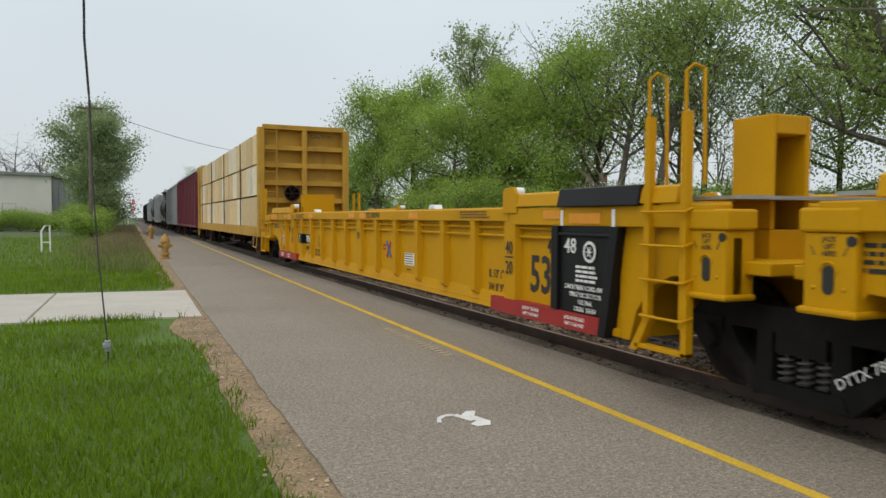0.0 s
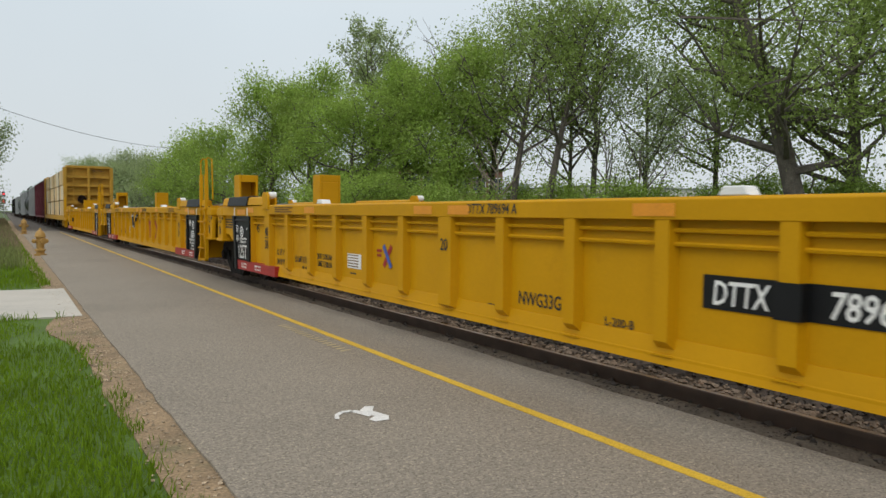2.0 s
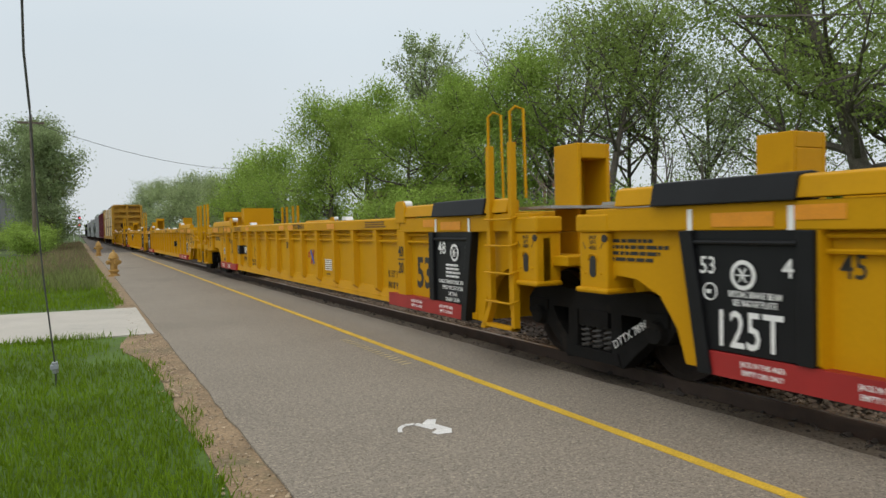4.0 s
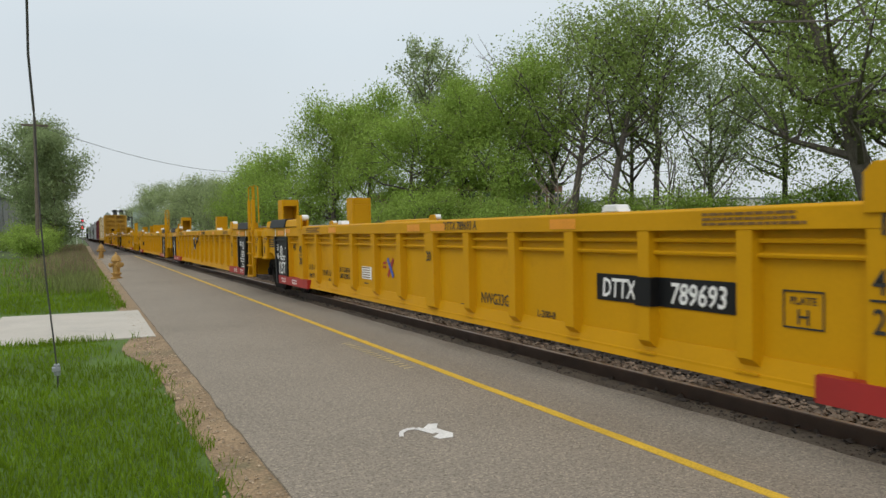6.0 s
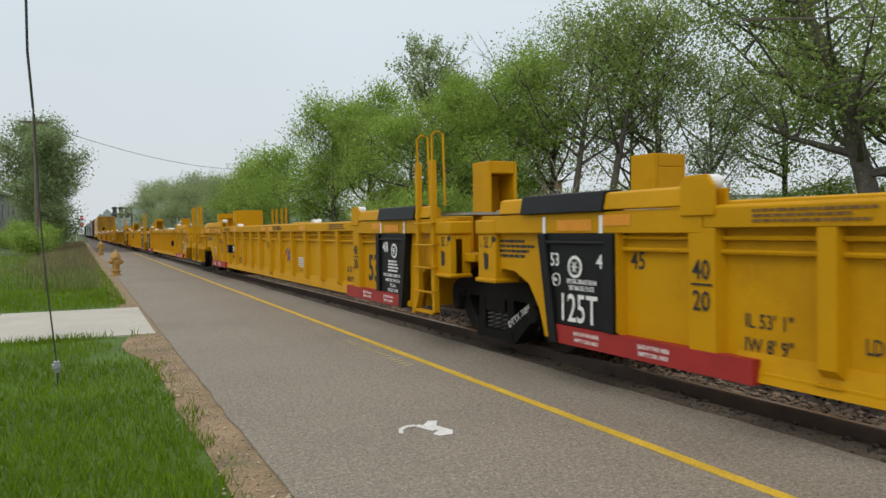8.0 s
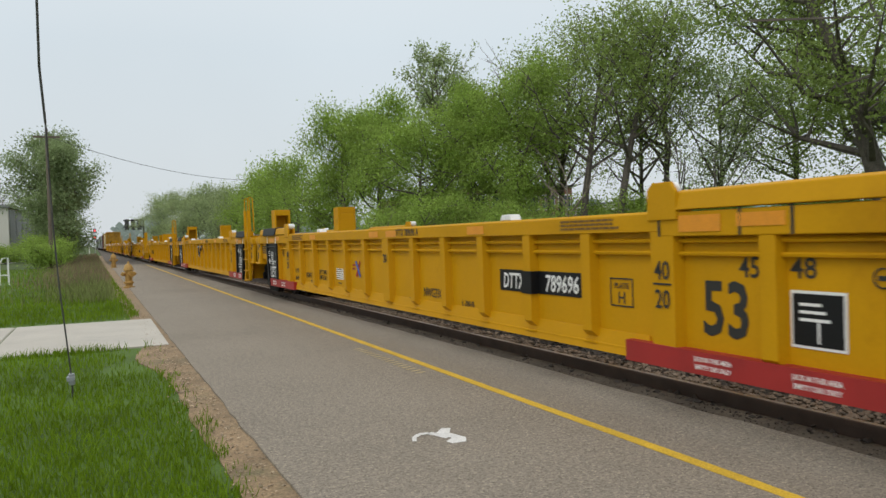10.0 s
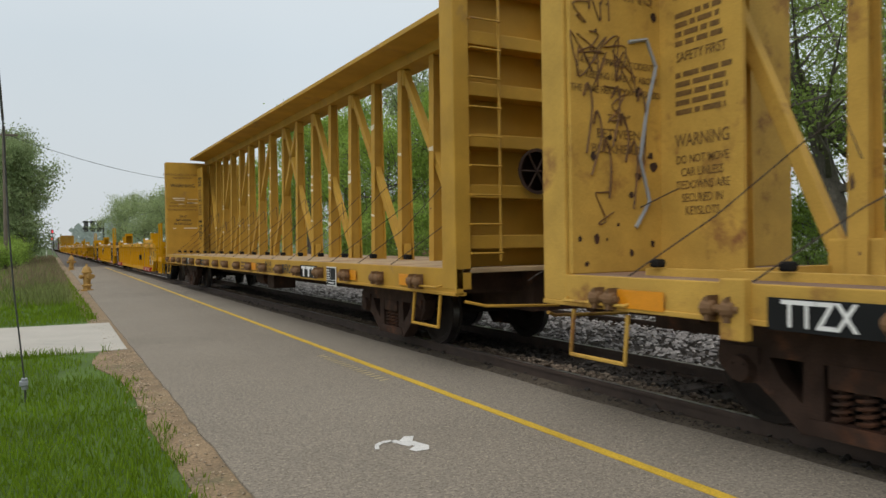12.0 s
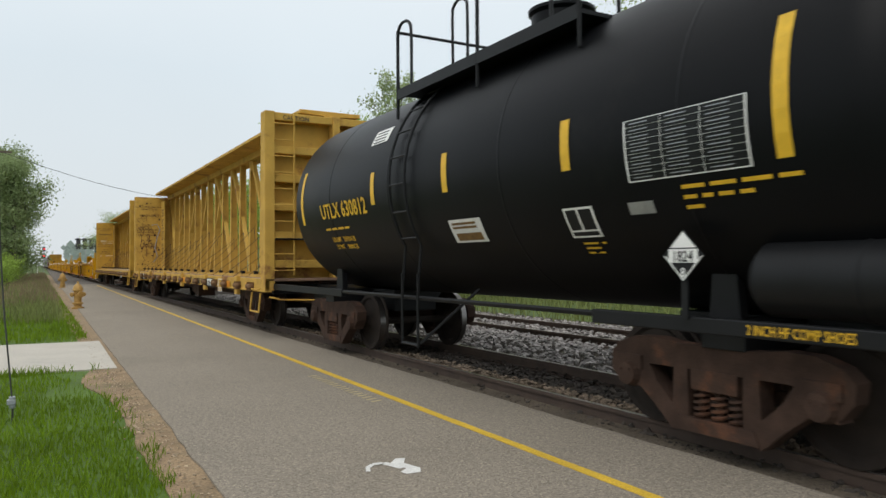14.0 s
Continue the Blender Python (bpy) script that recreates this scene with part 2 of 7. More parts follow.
BRICK_FAR = material("red_brick_far", (0.23, 0.115, 0.085), rough=0.9, vary=0.15, scale=1.0, fine=0.2, fine_scale=12)
ROOF_GREEN = material("green_metal_roof", (0.13, 0.24, 0.20), rough=0.5, vary=0.08)
GLASS = material("dark_window_glass", (0.05, 0.06, 0.07), rough=0.08, vary=0.05, bump=0)
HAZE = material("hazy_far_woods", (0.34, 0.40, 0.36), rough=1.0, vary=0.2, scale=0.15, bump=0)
RED_LIGHT = glowing("red_signal_light", (1.0, 0.02, 0.04), 2.2)
MESHES = {}


# ---- builders ----
class Shape:
    """Collects boxes, bars and tubes into one mesh."""

    def __init__(self):
        self.v, self.f, self.m = [], [], []
        self.mat = 0

    def poly(self, verts, faces):
        k = len(self.v)
        self.v += [tuple(p) for p in verts]
        self.f += [tuple(k + i for i in q) for q in faces]
        self.m += [self.mat] * len(faces)
        return self

    def box(self, x0, x1, y0, y1, z0, z1):
        return self.poly([(x, y, z) for z in (z0, z1) for y in (y0, y1) for x in (x0, x1)],
                         [(0, 2, 3, 1), (4, 5, 7, 6), (0, 1, 5, 4), (2, 6, 7, 3), (0, 4, 6, 2), (1, 3, 7, 5)])

    def prism(self, outline, x0, x1):
        """An outline in (y, z), counter-clockwise seen from +x, from x0 to x1."""
        n = len(outline)
        verts = [(x0, y, z) for y, z in outline] + [(x1, y, z) for y, z in outline]
        return self.poly(verts, [tuple(reversed(range(n))), tuple(range(n, 2 * n))]
                         + [(i, (i + 1) % n, n + (i + 1) % n, n + i) for i in range(n)])

    def prism_y(self, outline, y0, y1):
        """An outline in (x, z), from y0 to y1."""
        n = len(outline)
        verts = [(x, y0, z) for x, z in outline] + [(x, y1, z) for x, z in outline]
        return self.poly(verts, [tuple(range(n)), tuple(reversed(range(n, 2 * n)))]
                         + [((i + 1) % n, i, n + i, n + (i + 1) % n) for i in range(n)])

    def tube(self, pts, r, n=8, r_end=None, caps=True):
        pts = [Vector(p) for p in pts]
        k, rings = len(self.v), len(pts)
        r_end = r if r_end is None else r_end
        for i, p in enumerate(pts):
            d = (pts[min(i + 1, rings - 1)] - pts[max(i - 1, 0)]).normalized()
            a = d.orthogonal().normalized() if i == 0 else (a - d * a.dot(d)).normalized()
            b = d.cross(a)
            rr = r + (r_end - r) * i / max(rings - 1, 1)
            self.v += [tuple(p + (a * math.cos(w) + b * math.sin(w)) * rr) for w in [2 * math.pi * j / n for j in range(n)]]
        q = [(k + i * n + j, k + i * n + (j + 1) % n, k + (i + 1) * n + (j + 1) % n, k + (i + 1) * n + j) for i in range(rings - 1) for j in range(n)]
        if caps:
            q += [tuple(k + j for j in reversed(range(n))), tuple(k + (rings - 1) * n + j for j in range(n))]
        self.f += q
        self.m += [self.mat] * len(q)
        return self

    def lathe(self, profile, axis='x', n=24, at=(0, 0, 0)):
        """A profile of (along, radius) turned about an axis through at."""
        k = len(self.v)
        for a, r in profile:
            for j in range(n):
                w = 2 * math.pi * j / n
                c, s = r * math.cos(w), r * math.sin(w)
                p = (a, c, s) if axis == 'x' else (s, a, c) if axis == 'y' else (c, s, a)
                self.v.append((p[0] + at[0], p[1] + at[1], p[2] + at[2]))
        m = len(profile)
        q = [(k + i * n + j, k + (i + 1) * n + j, k + (i + 1) * n + (j + 1) % n, k + i * n + (j + 1) % n) for i in range(m - 1) for j in range(n)]
        q += [tuple(k + j for j in range(n)), tuple(k + (m - 1) * n + j for j in reversed(range(n)))]
        self.f += q
        self.m += [self.mat] * len(q)
        return self

    def mesh(self, name, mats, smooth=False):
        me = bpy.data.meshes.new(name)
        me.from_pydata(self.v, [], self.f)
        mats = mats if isinstance(mats, (list, tuple)) else [mats]
        for m in mats:
            me.materials.append(m)
        if len(mats) > 1:
            me.polygons.foreach_set("material_index", self.m)
        bm = bmesh.new(); bm.from_mesh(me)
        bmesh.ops.recalc_face_normals(bm, faces=bm.faces)
        bm.to_mesh(me); bm.free()
        if smooth:
            me.shade_smooth()
            me.set_sharp_from_angle(angle=radians(38))
        return me


def part(name, shape, mats, parent=None, label="", bevel=0.0, smooth=False, at=None):
    """Links a shape, or a mesh that is shared, as one object under a thing or a part."""
    me = shape if isinstance(shape, bpy.types.Mesh) else shape.mesh(name, mats, smooth)
    ob = new(name, me)
    ob.parent = parent
    if at is not None:
        ob.matrix_basis = at
    if label:
        ob["label"] = label
    if bevel:
        bv = ob.modifiers.new("bevel", 'BEVEL')
        bv.width, bv.segments, bv.limit_method, bv.angle_limit = bevel, 2, 'ANGLE', radians(40)
        bv.harden_normals = False
    return ob


def loose(name, shape, mats, parent=None, label="", bevel=0.0, smooth=False):
    """Links each separate piece of a shape as a part of its own."""
    owner = list(range(len(shape.v)))

    def root(i):
        while owner[i] != i:
            i = owner[i]
        return i
    for f in shape.f:
        for i in f[1:]:
            owner[root(i)] = root(f[0])
    groups = {}
    for f in shape.f:
        groups.setdefault(root(f[0]), []).append(f)
    for faces in groups.values():
        used = sorted({i for f in faces for i in f})
        at_ = {i: k for k, i in enumerate(used)}
        piece = Shape().poly([shape.v[i] for i in used], [tuple(at_[i] for i in f) for f in faces])
        part(name, piece, mats, parent, label, bevel, smooth)


def thing(name, label, category, group="", kind="", at=None):
    ob = new(name)
    if at is not None:
        ob.matrix_basis = at
    return tagged(ob, label, category, group, kind)


def mesh_np(name, verts, faces, mats, smooth=False):
    me = bpy.data.meshes.new(name)
    me.from_pydata(verts.tolist() if hasattr(verts, "tolist") else verts, [], faces.tolist() if hasattr(faces, "tolist") else faces)
    for m in (mats if isinstance(mats, (list, tuple)) else [mats]):
        me.materials.append(m)
    if smooth:
        me.shade_smooth()
    return me


def letters(words, height, mat, parent, y, z, x, name="lettering", bold=0.012, squeeze=1.0, turn=None, align='CENTER', tilt=0.0):
    """Flat lettering on a side that faces -x; its middle at y, its foot at z."""
    key = (words, round(height, 3), mat.name, bold, squeeze, align, tilt)
    if key not in MESHES:
        cu = bpy.data.curves.new("lettering", 'FONT')
        cu.body, cu.size, cu.align_x, cu.offset, cu.resolution_u, cu.extrude = words, height / 0.70, align, bold * height, 2, 0.001
        cu.shear = tilt
        tmp = bpy.data.objects.new("lettering", cu)
        me = bpy.data.meshes.new_from_object(tmp)
        me.materials.clear(); me.materials.append(mat)
        bpy.data.objects.remove(tmp)
        if squeeze != 1.0:
            for v in me.vertices:
                v.co.x *= squeeze
        MESHES[key] = me
    m = Matrix(((0, 0, -1, x), (-1, 0, 0, y), (0, 1, 0, z), (0, 0, 0, 1))) if turn is None else turn
    return part(name, MESHES[key], None, parent, at=m)


def bars(parent, rows, y0, y1, z, h, mat, x, name="small_print"):
    """Lines of writing too small to read: rows of plain bars from y0 (its start) to y1, the top row at z."""
    rnd = random.Random(int(abs(y0 * 1000)) + rows)
    s = Shape()
    for i in range(rows):
        zz, y = z - i * h * 1.75, y0
        stop = y1 + (y0 - y1) * rnd.random() * 0.25
        while y > stop:
            w = h * rnd.uniform(1.2, 4.2)
            s.box(x - 0.0015, x + 0.002, max(y - w, stop), y, zz - h, zz)
            y -= w + h * 0.6
    return part(name, s, mat, parent)


def plate(parent, name, y0, y1, z0, z1, x, mat, thick=0.004, label=""):
    return part(name, Shape().box(x - thick, x, min(y0, y1), max(y0, y1), z0, z1), mat, parent, label)


# ---- the ground ----
TRAIL_TURN = 0.0105
TRACK_X, RAIL_Z, SIDE = 5.72, 0.115, 1.60


def strip(name, left, right, z, y0, y1, step, mat, rough=0.0, thick=0.05, label=""):
    """A long band between two edges given as functions of y, with uneven edges."""
    ys = np.arange(y0, y1 + step, step)
    v, f = [], []
    for i, y in enumerate(ys):
        a = left(y) + rough * (noise.noise((y * 1.7, 3.1, 0)) + 0.6 * noise.noise((y * 6.1, 9.1, 0)))
        b = right(y) + rough * (noise.noise((y * 1.9, 7.7, 5)) + 0.6 * noise.noise((y * 5.3, 1.1, 5)))
        v += [(a, y, z), (b, y, z), (b, y, z - thick), (a, y, z - thick)]
    for i in range(len(ys) - 1):
        k = 4 * i
        f += [(k, k + 1, k + 5, k + 4), (k + 1, k + 2, k + 6, k + 5), (k + 3, k, k + 4, k + 7)]
    return part(name, mesh_np(name, v, f, mat), None)


def build_ground():
    g = Shape().poly([(-2500, -2500, -0.07), (2500, -2500, -0.07), (2500, 3500, -0.07), (-2500, 3500, -0.07)], [(0, 1, 2, 3)])
    tagged(part("ground", g, GROUND), "rough grassy ground with bare patches", "ground", kind="structure")
    tagged(strip("lawn", lambda y: -40, lambda y: 0.86 + 0.006 * y, -0.03, -12, 60, 0.5, LAWN, 0.05), "bright green mown lawn beside the path", "lawn", kind="structure")
    tagged(strip("shoulder", lambda y: 0.80 - 0.25 * math.exp(-((y - 10.8) / 1.0) ** 2), lambda y: 1.3 + TRAIL_TURN * y, -0.018, -12, 130, 0.4, EARTH, 0.06), "sandy gravel shoulder along the path", "shoulder", kind="structure")
    tagged(strip("path", lambda y: 1.06 + TRAIL_TURN * y, lambda y: 4.62, 0.0, -25, 64, 0.25, ASPHALT, 0.03), "grey asphalt trail beside the railway", "path", kind="structure")
    tagged(strip("gravel_road", lambda y: 0.95 + TRAIL_TURN * y, lambda y: 4.62, -0.012, 64.02, 420, 0.5, GRAVEL, 0.25), "dark gravel way beyond the end of the asphalt", "road", kind="structure")
    line = strip("path_line", lambda y: 3.47 + TRAIL_TURN * y, lambda y: 3.565 + TRAIL_TURN * y, 0.005, -25, 60, 0.15, LINE, 0.006, 0.004)
    tagged(line, "solid yellow painted line on the asphalt path", "road marking", kind="structure")
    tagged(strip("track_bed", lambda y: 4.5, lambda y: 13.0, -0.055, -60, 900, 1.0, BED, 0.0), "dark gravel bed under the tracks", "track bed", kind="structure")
    tagged(strip("rail_dirt", lambda y: 4.60, lambda y: 4.935, -0.012, -25, 64, 0.25, DIRT, 0.012), "packed brown dirt between the path and the rail", "dirt", kind="structure")
    # faint hatch marks beside the line
    s = Shape()
    for i in range(17):
        y = 7.42 + i * 0.132
        s.poly([(3.29, y, 0.004), (3.42, y + 0.03, 0.004), (3.42, y + 0.075, 0.004), (3.29, y + 0.045, 0.004)], [(0, 1, 2, 3)])
    tagged(part("path_hatching", s, FAINT), "faint yellow painted hatching on the asphalt", "road marking", kind="structure")
    # white curl of paint on the path
    s = Shape()
    c = [(2.17, 4.97), (2.21, 5.07), (2.28, 5.13), (2.36, 5.12), (2.40, 5.04), (2.44, 4.93)]
    for i in range(5):
        (x0, y0), (x1, y1) = c[i], c[i + 1]
        d = Vector((x1 - x0, y1 - y0)).normalized() * (0.017 + 0.005 * i)
        s.poly([(x0 - d.y, y0 + d.x, 0.004), (x0 + d.y, y0 - d.x, 0.004), (x1 + d.y, y1 - d.x, 0.004), (x1 - d.y, y1 + d.x, 0.004)], [(0, 1, 2, 3)])
    s.poly([(2.40, 5.08, 0.0045), (2.50, 5.19, 0.0045), (2.57, 5.16, 0.0045), (2.50, 5.04, 0.0045), (2.55, 4.86, 0.0045), (2.50, 4.76, 0.0045), (2.39, 4.77, 0.0045), (2.37, 4.84, 0.0045), (2.45, 4.90, 0.0045)],
           [(0, 8, 3, 2, 1), (8, 7, 6, 5, 4, 3)])
    tagged(part("painted_mark", s, MARK), "curled white painted mark on the asphalt", "road marking", kind="structure")
    # concrete walk in slabs
    walkway = tagged(new("concrete_walk"), "pale concrete footpath across the lawn", "footpath", kind="structure")
    slab = Shape().prism_y([(-1.24, -0.10), (1.24, -0.10), (1.24, -0.012), (1.225, 0.004), (-1.225, 0.004), (-1.24, -0.012)], -2.2, 2.2)
    slab.v = [(x + 0.016 * y, y - 0.088 * x, z) for x, y, z in slab.v]
    slab = slab.mesh("slab", CONCRETE)
    for i in range(9):
        part("slab", slab, None, walkway, at=pose(-0.09 - 2.5 * i, 14.16 + 0.088 * (2.5 * i + 1.2), -0.012))
    # tan gravel along the edge
    rnd = np.random.RandomState(3)
    stones("edge_gravel", np.c_[rnd.normal(0.96, 0.10, 1700), rnd.uniform(2, 30, 1700)], 0.006, 0.018, -0.014, PEBBLE, "small tan stones on the shoulder", "gravel")


def stones(name, places, r0, r1, z, mat, label, category, flat=0.7, seed=5):
    rnd = np.random.RandomState(seed)
    base = np.array([(1, 0, 0), (0, 1, 0), (-1, 0, 0), (0, -1, 0), (0, 0, 1), (0, 0, -1), (0.7, 0.7, 0.5), (-0.7, -0.6, 0.55)], float)
    face = np.array([(0, 1, 6), (1, 4, 6), (4, 0, 6), (1, 2, 4), (2, 3, 7), (3, 4, 7), (4, 2, 7), (3, 0, 4), (1, 0, 5), (2, 1, 5), (3, 2, 5), (0, 3, 5)])
    n = len(places)
    r = rnd.uniform(r0, r1, n)
    a = rnd.uniform(0, 6.28, n)
    j = base[None] * rnd.uniform(0.65, 1.25, (n, 8, 3)) * r[:, None, None]
    c, s = np.cos(a)[:, None], np.sin(a)[:, None]
    x, y, zz = j[:, :, 0] * c - j[:, :, 1] * s, j[:, :, 0] * s + j[:, :, 1] * c, j[:, :, 2] * flat
    zs = z if np.ndim(z) == 0 else z[:, None]
    v = np.stack([x + places[:, :1], y + places[:, 1:2], zz + zs + 0 * x], 2).reshape(-1, 3)
    f = (face[None] + 8 * np.arange(n)[:, None, None]).reshape(-1, 3)
    return tagged(part(name, mesh_np(name, v, f, mat), None), label, category, kind="stuff")


def rail_mesh(length):
    pr = [(-0.07, 0), (0.07, 0), (0.07, 0.015), (0.012, 0.03), (0.012, 0.115), (0.036, 0.122), (0.036, 0.155), (0.03, 0.16), (-0.03, 0.16), (-0.036, 0.155), (-0.036, 0.122), (-0.012, 0.115), (-0.012, 0.03), (-0.07, 0.015)]
    s = Shape()
    s.prism_y(pr, 0, length)
    s.mat = 1
    s.box(-0.024, 0.024, 0, length, 0.16, 0.162)
    return s.mesh("rail", [RAIL, RAILHEAD])


def build_tracks():
    rail = rail_mesh(960)
    tie = Shape().box(-1.3, 1.3, -0.115, 0.115, -0.16, 0).mesh("tie", TIE)
    for k, (cx, top, name) in enumerate(((TRACK_X, RAIL_Z, "track"), (10.2, 0.10, "siding"))):
        t = tagged(new(name), "railway track with rusty rails on wooden ties", "railway track", kind="structure", group="railway tracks")
        for side in (-0.753, 0.753):
            part("rail", rail, None, t, at=pose(cx + side, -60, top - 0.16))
        for i in range(150):
            part("tie", tie, None, t, at=pose(cx + random.uniform(-0.03, 0.03), -8 + i * 0.52, top - 0.165, 0, 0, random.uniform(-1, 1)))
    rnd = np.random.RandomState(8)
    # oily stones, darkened further by train shade put into their colour
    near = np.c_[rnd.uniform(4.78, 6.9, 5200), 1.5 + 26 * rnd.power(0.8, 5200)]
    stones("ballast", near, 0.018, 0.045, -0.055 + 0.055 * rnd.rand(5200), STONE_OILY_SHADED, "brown oily ballast between the rails, the train's shade in its colour", "ballast")
    # dusty stones, their colour raised for light from the open side
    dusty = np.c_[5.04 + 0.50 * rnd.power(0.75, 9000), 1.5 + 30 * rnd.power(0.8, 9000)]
    stones("dusty_lit_stones", dusty, 0.014, 0.036, 0.005 + 0.045 * rnd.rand(9000), STONE_LIT, "dusty brown ballast inside the near rail, lightened as if sidelit", "ballast", seed=9)
    verge = np.c_[rnd.uniform(4.60, 4.90, 3000), 1.5 + 30 * rnd.power(0.8, 3000)]
    stones("dirt_crumbs", verge, 0.005, 0.014, -0.018 + 0.012 * rnd.rand(3000), STONE_BROWN, "fine dark dirt between the path and the rail", "gravel", seed=10)
    far = np.c_[rnd.uniform(6.75, 12.4, 15000), 1.5 + 34 * rnd.power(0.85, 15000)]
    h = 0.08 * np.exp(-((far[:, 0] - 8.0) / 0.9) ** 2)
    stones("ballast_grey", far, 0.025, 0.06, -0.04 + 0.04 * rnd.rand(15000) + h, STONE, "loose grey crushed ballast between two tracks", "ballast", seed=6)


# ---- plants ----
def blades(name, places, h0, h1, width, mat, label, category, seed=1, z=-0.03, lean=0.35):
    rnd = np.random.RandomState(seed)
    n = len(places)
    h, a = rnd.uniform(h0, h1, n), rnd.uniform(0, 6.28, n)
    w = width * rnd.uniform(0.6, 1.4, n)
    lx, ly = lean * h * rnd.normal(0, 1, n), lean * h * rnd.normal(0, 1, n)
    dx, dy = np.cos(a) * w, np.sin(a) * w
    x, y = places[:, 0], places[:, 1]
    zero = np.full(n, z)
    v = np.stack([np.c_[x - dx, y - dy, zero], np.c_[x + dx, y + dy, zero], np.c_[x + dx * 0.7 + lx * 0.4, y + dy * 0.7 + ly * 0.4, z + h * 0.6],
                  np.c_[x - dx * 0.7 + lx * 0.4, y - dy * 0.7 + ly * 0.4, z + h * 0.6], np.c_[x + lx, y + ly, z + h]], 1).reshape(-1, 3)
    k = 5 * np.arange(n)[:, None]
    f = [tuple(q) for q in (k + np.array([0, 1, 2, 3])).tolist()] + [tuple(q) for q in (k + np.array([3, 2, 4])).tolist()]
    return tagged(part(name, mesh_np(name, v, f, mat), None), label, category, kind="stuff")


def build_grass():
    rnd = np.random.RandomState(2)
    n = 95000
    d = 2.2 + 24 * rnd.power(0.62, n)
    x = 0.92 + 0.006 * d - np.abs(rnd.uniform(0, 1, n)) ** 0.9 * (1.6 + 0.42 * d)
    keep = ~((d > 11.75 - 0.09 * (x - 1)) & (d < 16.55 - 0.09 * (x - 1)) & (x < 1.25))
    # a ragged edge, where the lawn thins out into the shoulder
    edge = 0.84 + 0.08 * np.sin(d * 2.3) + 0.07 * np.sin(d * 7.1)
    keep &= (x < edge - 0.02) | (rnd.rand(n) < 0.12)
    keep &= ~((d > 9.6) & (d < 11.8) & (x > 0.25 + 0.2 * np.sin(d * 3)) & (rnd.rand(n) > 0.15))
    blades("grass", np.c_[x, d][keep], 0.04, 0.11, 0.005, GRASS, "short bright green lawn grass", "grass", 1)
    n = 26000
    blades("grass_underfoot", np.c_[rnd.uniform(-6, 0.82, n), rnd.uniform(-6, 2.3, n)], 0.04, 0.11, 0.006, GRASS, "short bright green lawn grass", "grass", 3)
    y = rnd.uniform(17, 62, n)
    x = 0.92 + 0.004 * y - rnd.rand(n) ** 1.3 * (3 + 0.3 * y)
    blades("lawn_grass_beyond", np.c_[x, y], 0.05, 0.16, 0.012, GRASS, "green grass beyond the footpath", "grass", 4)
    n = 16000
    y = rnd.uniform(22, 120, n)
    x = 0.55 + 0.008 * y - np.abs(rnd.normal(0, 1.1, n))
    blades("verge_weeds", np.c_[x, y], 0.12, 0.45, 0.012, WEED, "tall weeds along the path's verge", "weeds", 5, lean=0.25)
    n = 9000
    y = rnd.uniform(30, 130, n)
    x = 0.65 + 0.006 * y - np.abs(rnd.normal(0, 1.4, n))
    blades("dry_weeds", np.c_[x, y], 0.15, 0.6, 0.012, DRY, "dry brown weed stalks beside the path", "weeds", 6, lean=0.25)
    n = 30000
    x, y = rnd.uniform(12.2, 42, n), rnd.uniform(2, 70, n)
    blades("meadow", np.c_[x, y], 0.2, 0.7, 0.02, WEED, "rough green meadow behind the tracks", "weeds", 7, z=-0.07)
    n = 500
    blades("walk_weeds", np.c_[rnd.normal(-0.4, 0.5, n), 11.9 + rnd.normal(0, 0.05, n)], 0.05, 0.16, 0.006, GRASS, "small weeds at the footpath's edge", "weeds", 8)


def grow(rnd, height, spread, trunk_r, forks, lean=(0, 0), low=0.3, upright=0.5):
    """A trunk with limbs as tubes, and the places where leaves hang."""
    wood, tips = Shape(), []
    top = Vector((lean[0], lean[1], height * 0.86))
    spine = [Vector((0, 0, -0.2))]
    for i in range(1, 7):
        k = i / 6
        spine.append(Vector((top.x * k ** 1.5, top.y * k ** 1.5, top.z * k)) + Vector((rnd.gauss(0, 0.10), rnd.gauss(0, 0.10), 0)) * k * spread * 0.35)
    wood.tube(spine, trunk_r, 8, trunk_r * 0.16)
    for i in range(forks):
        k = low + (1 - low) * (i + rnd.random()) / forks
        s = spine[min(int(k * 6), 5)].lerp(spine[min(int(k * 6) + 1, 6)], k * 6 - int(k * 6) if k < 1 else 1)
        a = rnd.uniform(0, 6.283)
        reach = spread * (1.05 - 0.62 * abs(k - 0.45) / 0.55) * rnd.uniform(0.6, 1.1)
        end = s + Vector((math.cos(a) * reach, math.sin(a) * reach, reach * upright * rnd.uniform(0.5, 1.4) + height * 0.06))
        mid = s.lerp(end, 0.5) + Vector((rnd.gauss(0, 0.12), rnd.gauss(0, 0.12), -0.08 * reach)) * reach * 0.4
        r = trunk_r * (1 - k) * 0.5 + 0.03
        wood.tube([s, mid, end], r, 5, 0.012, caps=False)
        for j in range(6):
            q = rnd.uniform(0.35, 1.0)
            b = s.lerp(mid, q * 2) if q < 0.5 else mid.lerp(end, q * 2 - 1)
            t = b + Vector((rnd.gauss(0, 1), rnd.gauss(0, 1), rnd.gauss(0.35, 0.7))) * reach * 0.3
            wood.tube([b, b.lerp(t, 0.5) + Vector((rnd.gauss(0, .05), rnd.gauss(0, .05), 0)), t], r * 0.34 + 0.006, 4, 0.006, caps=False)
            tips += [b.lerp(t, 0.6), t]
        tips.append(end)
    tips.append(top)
    return wood, tips


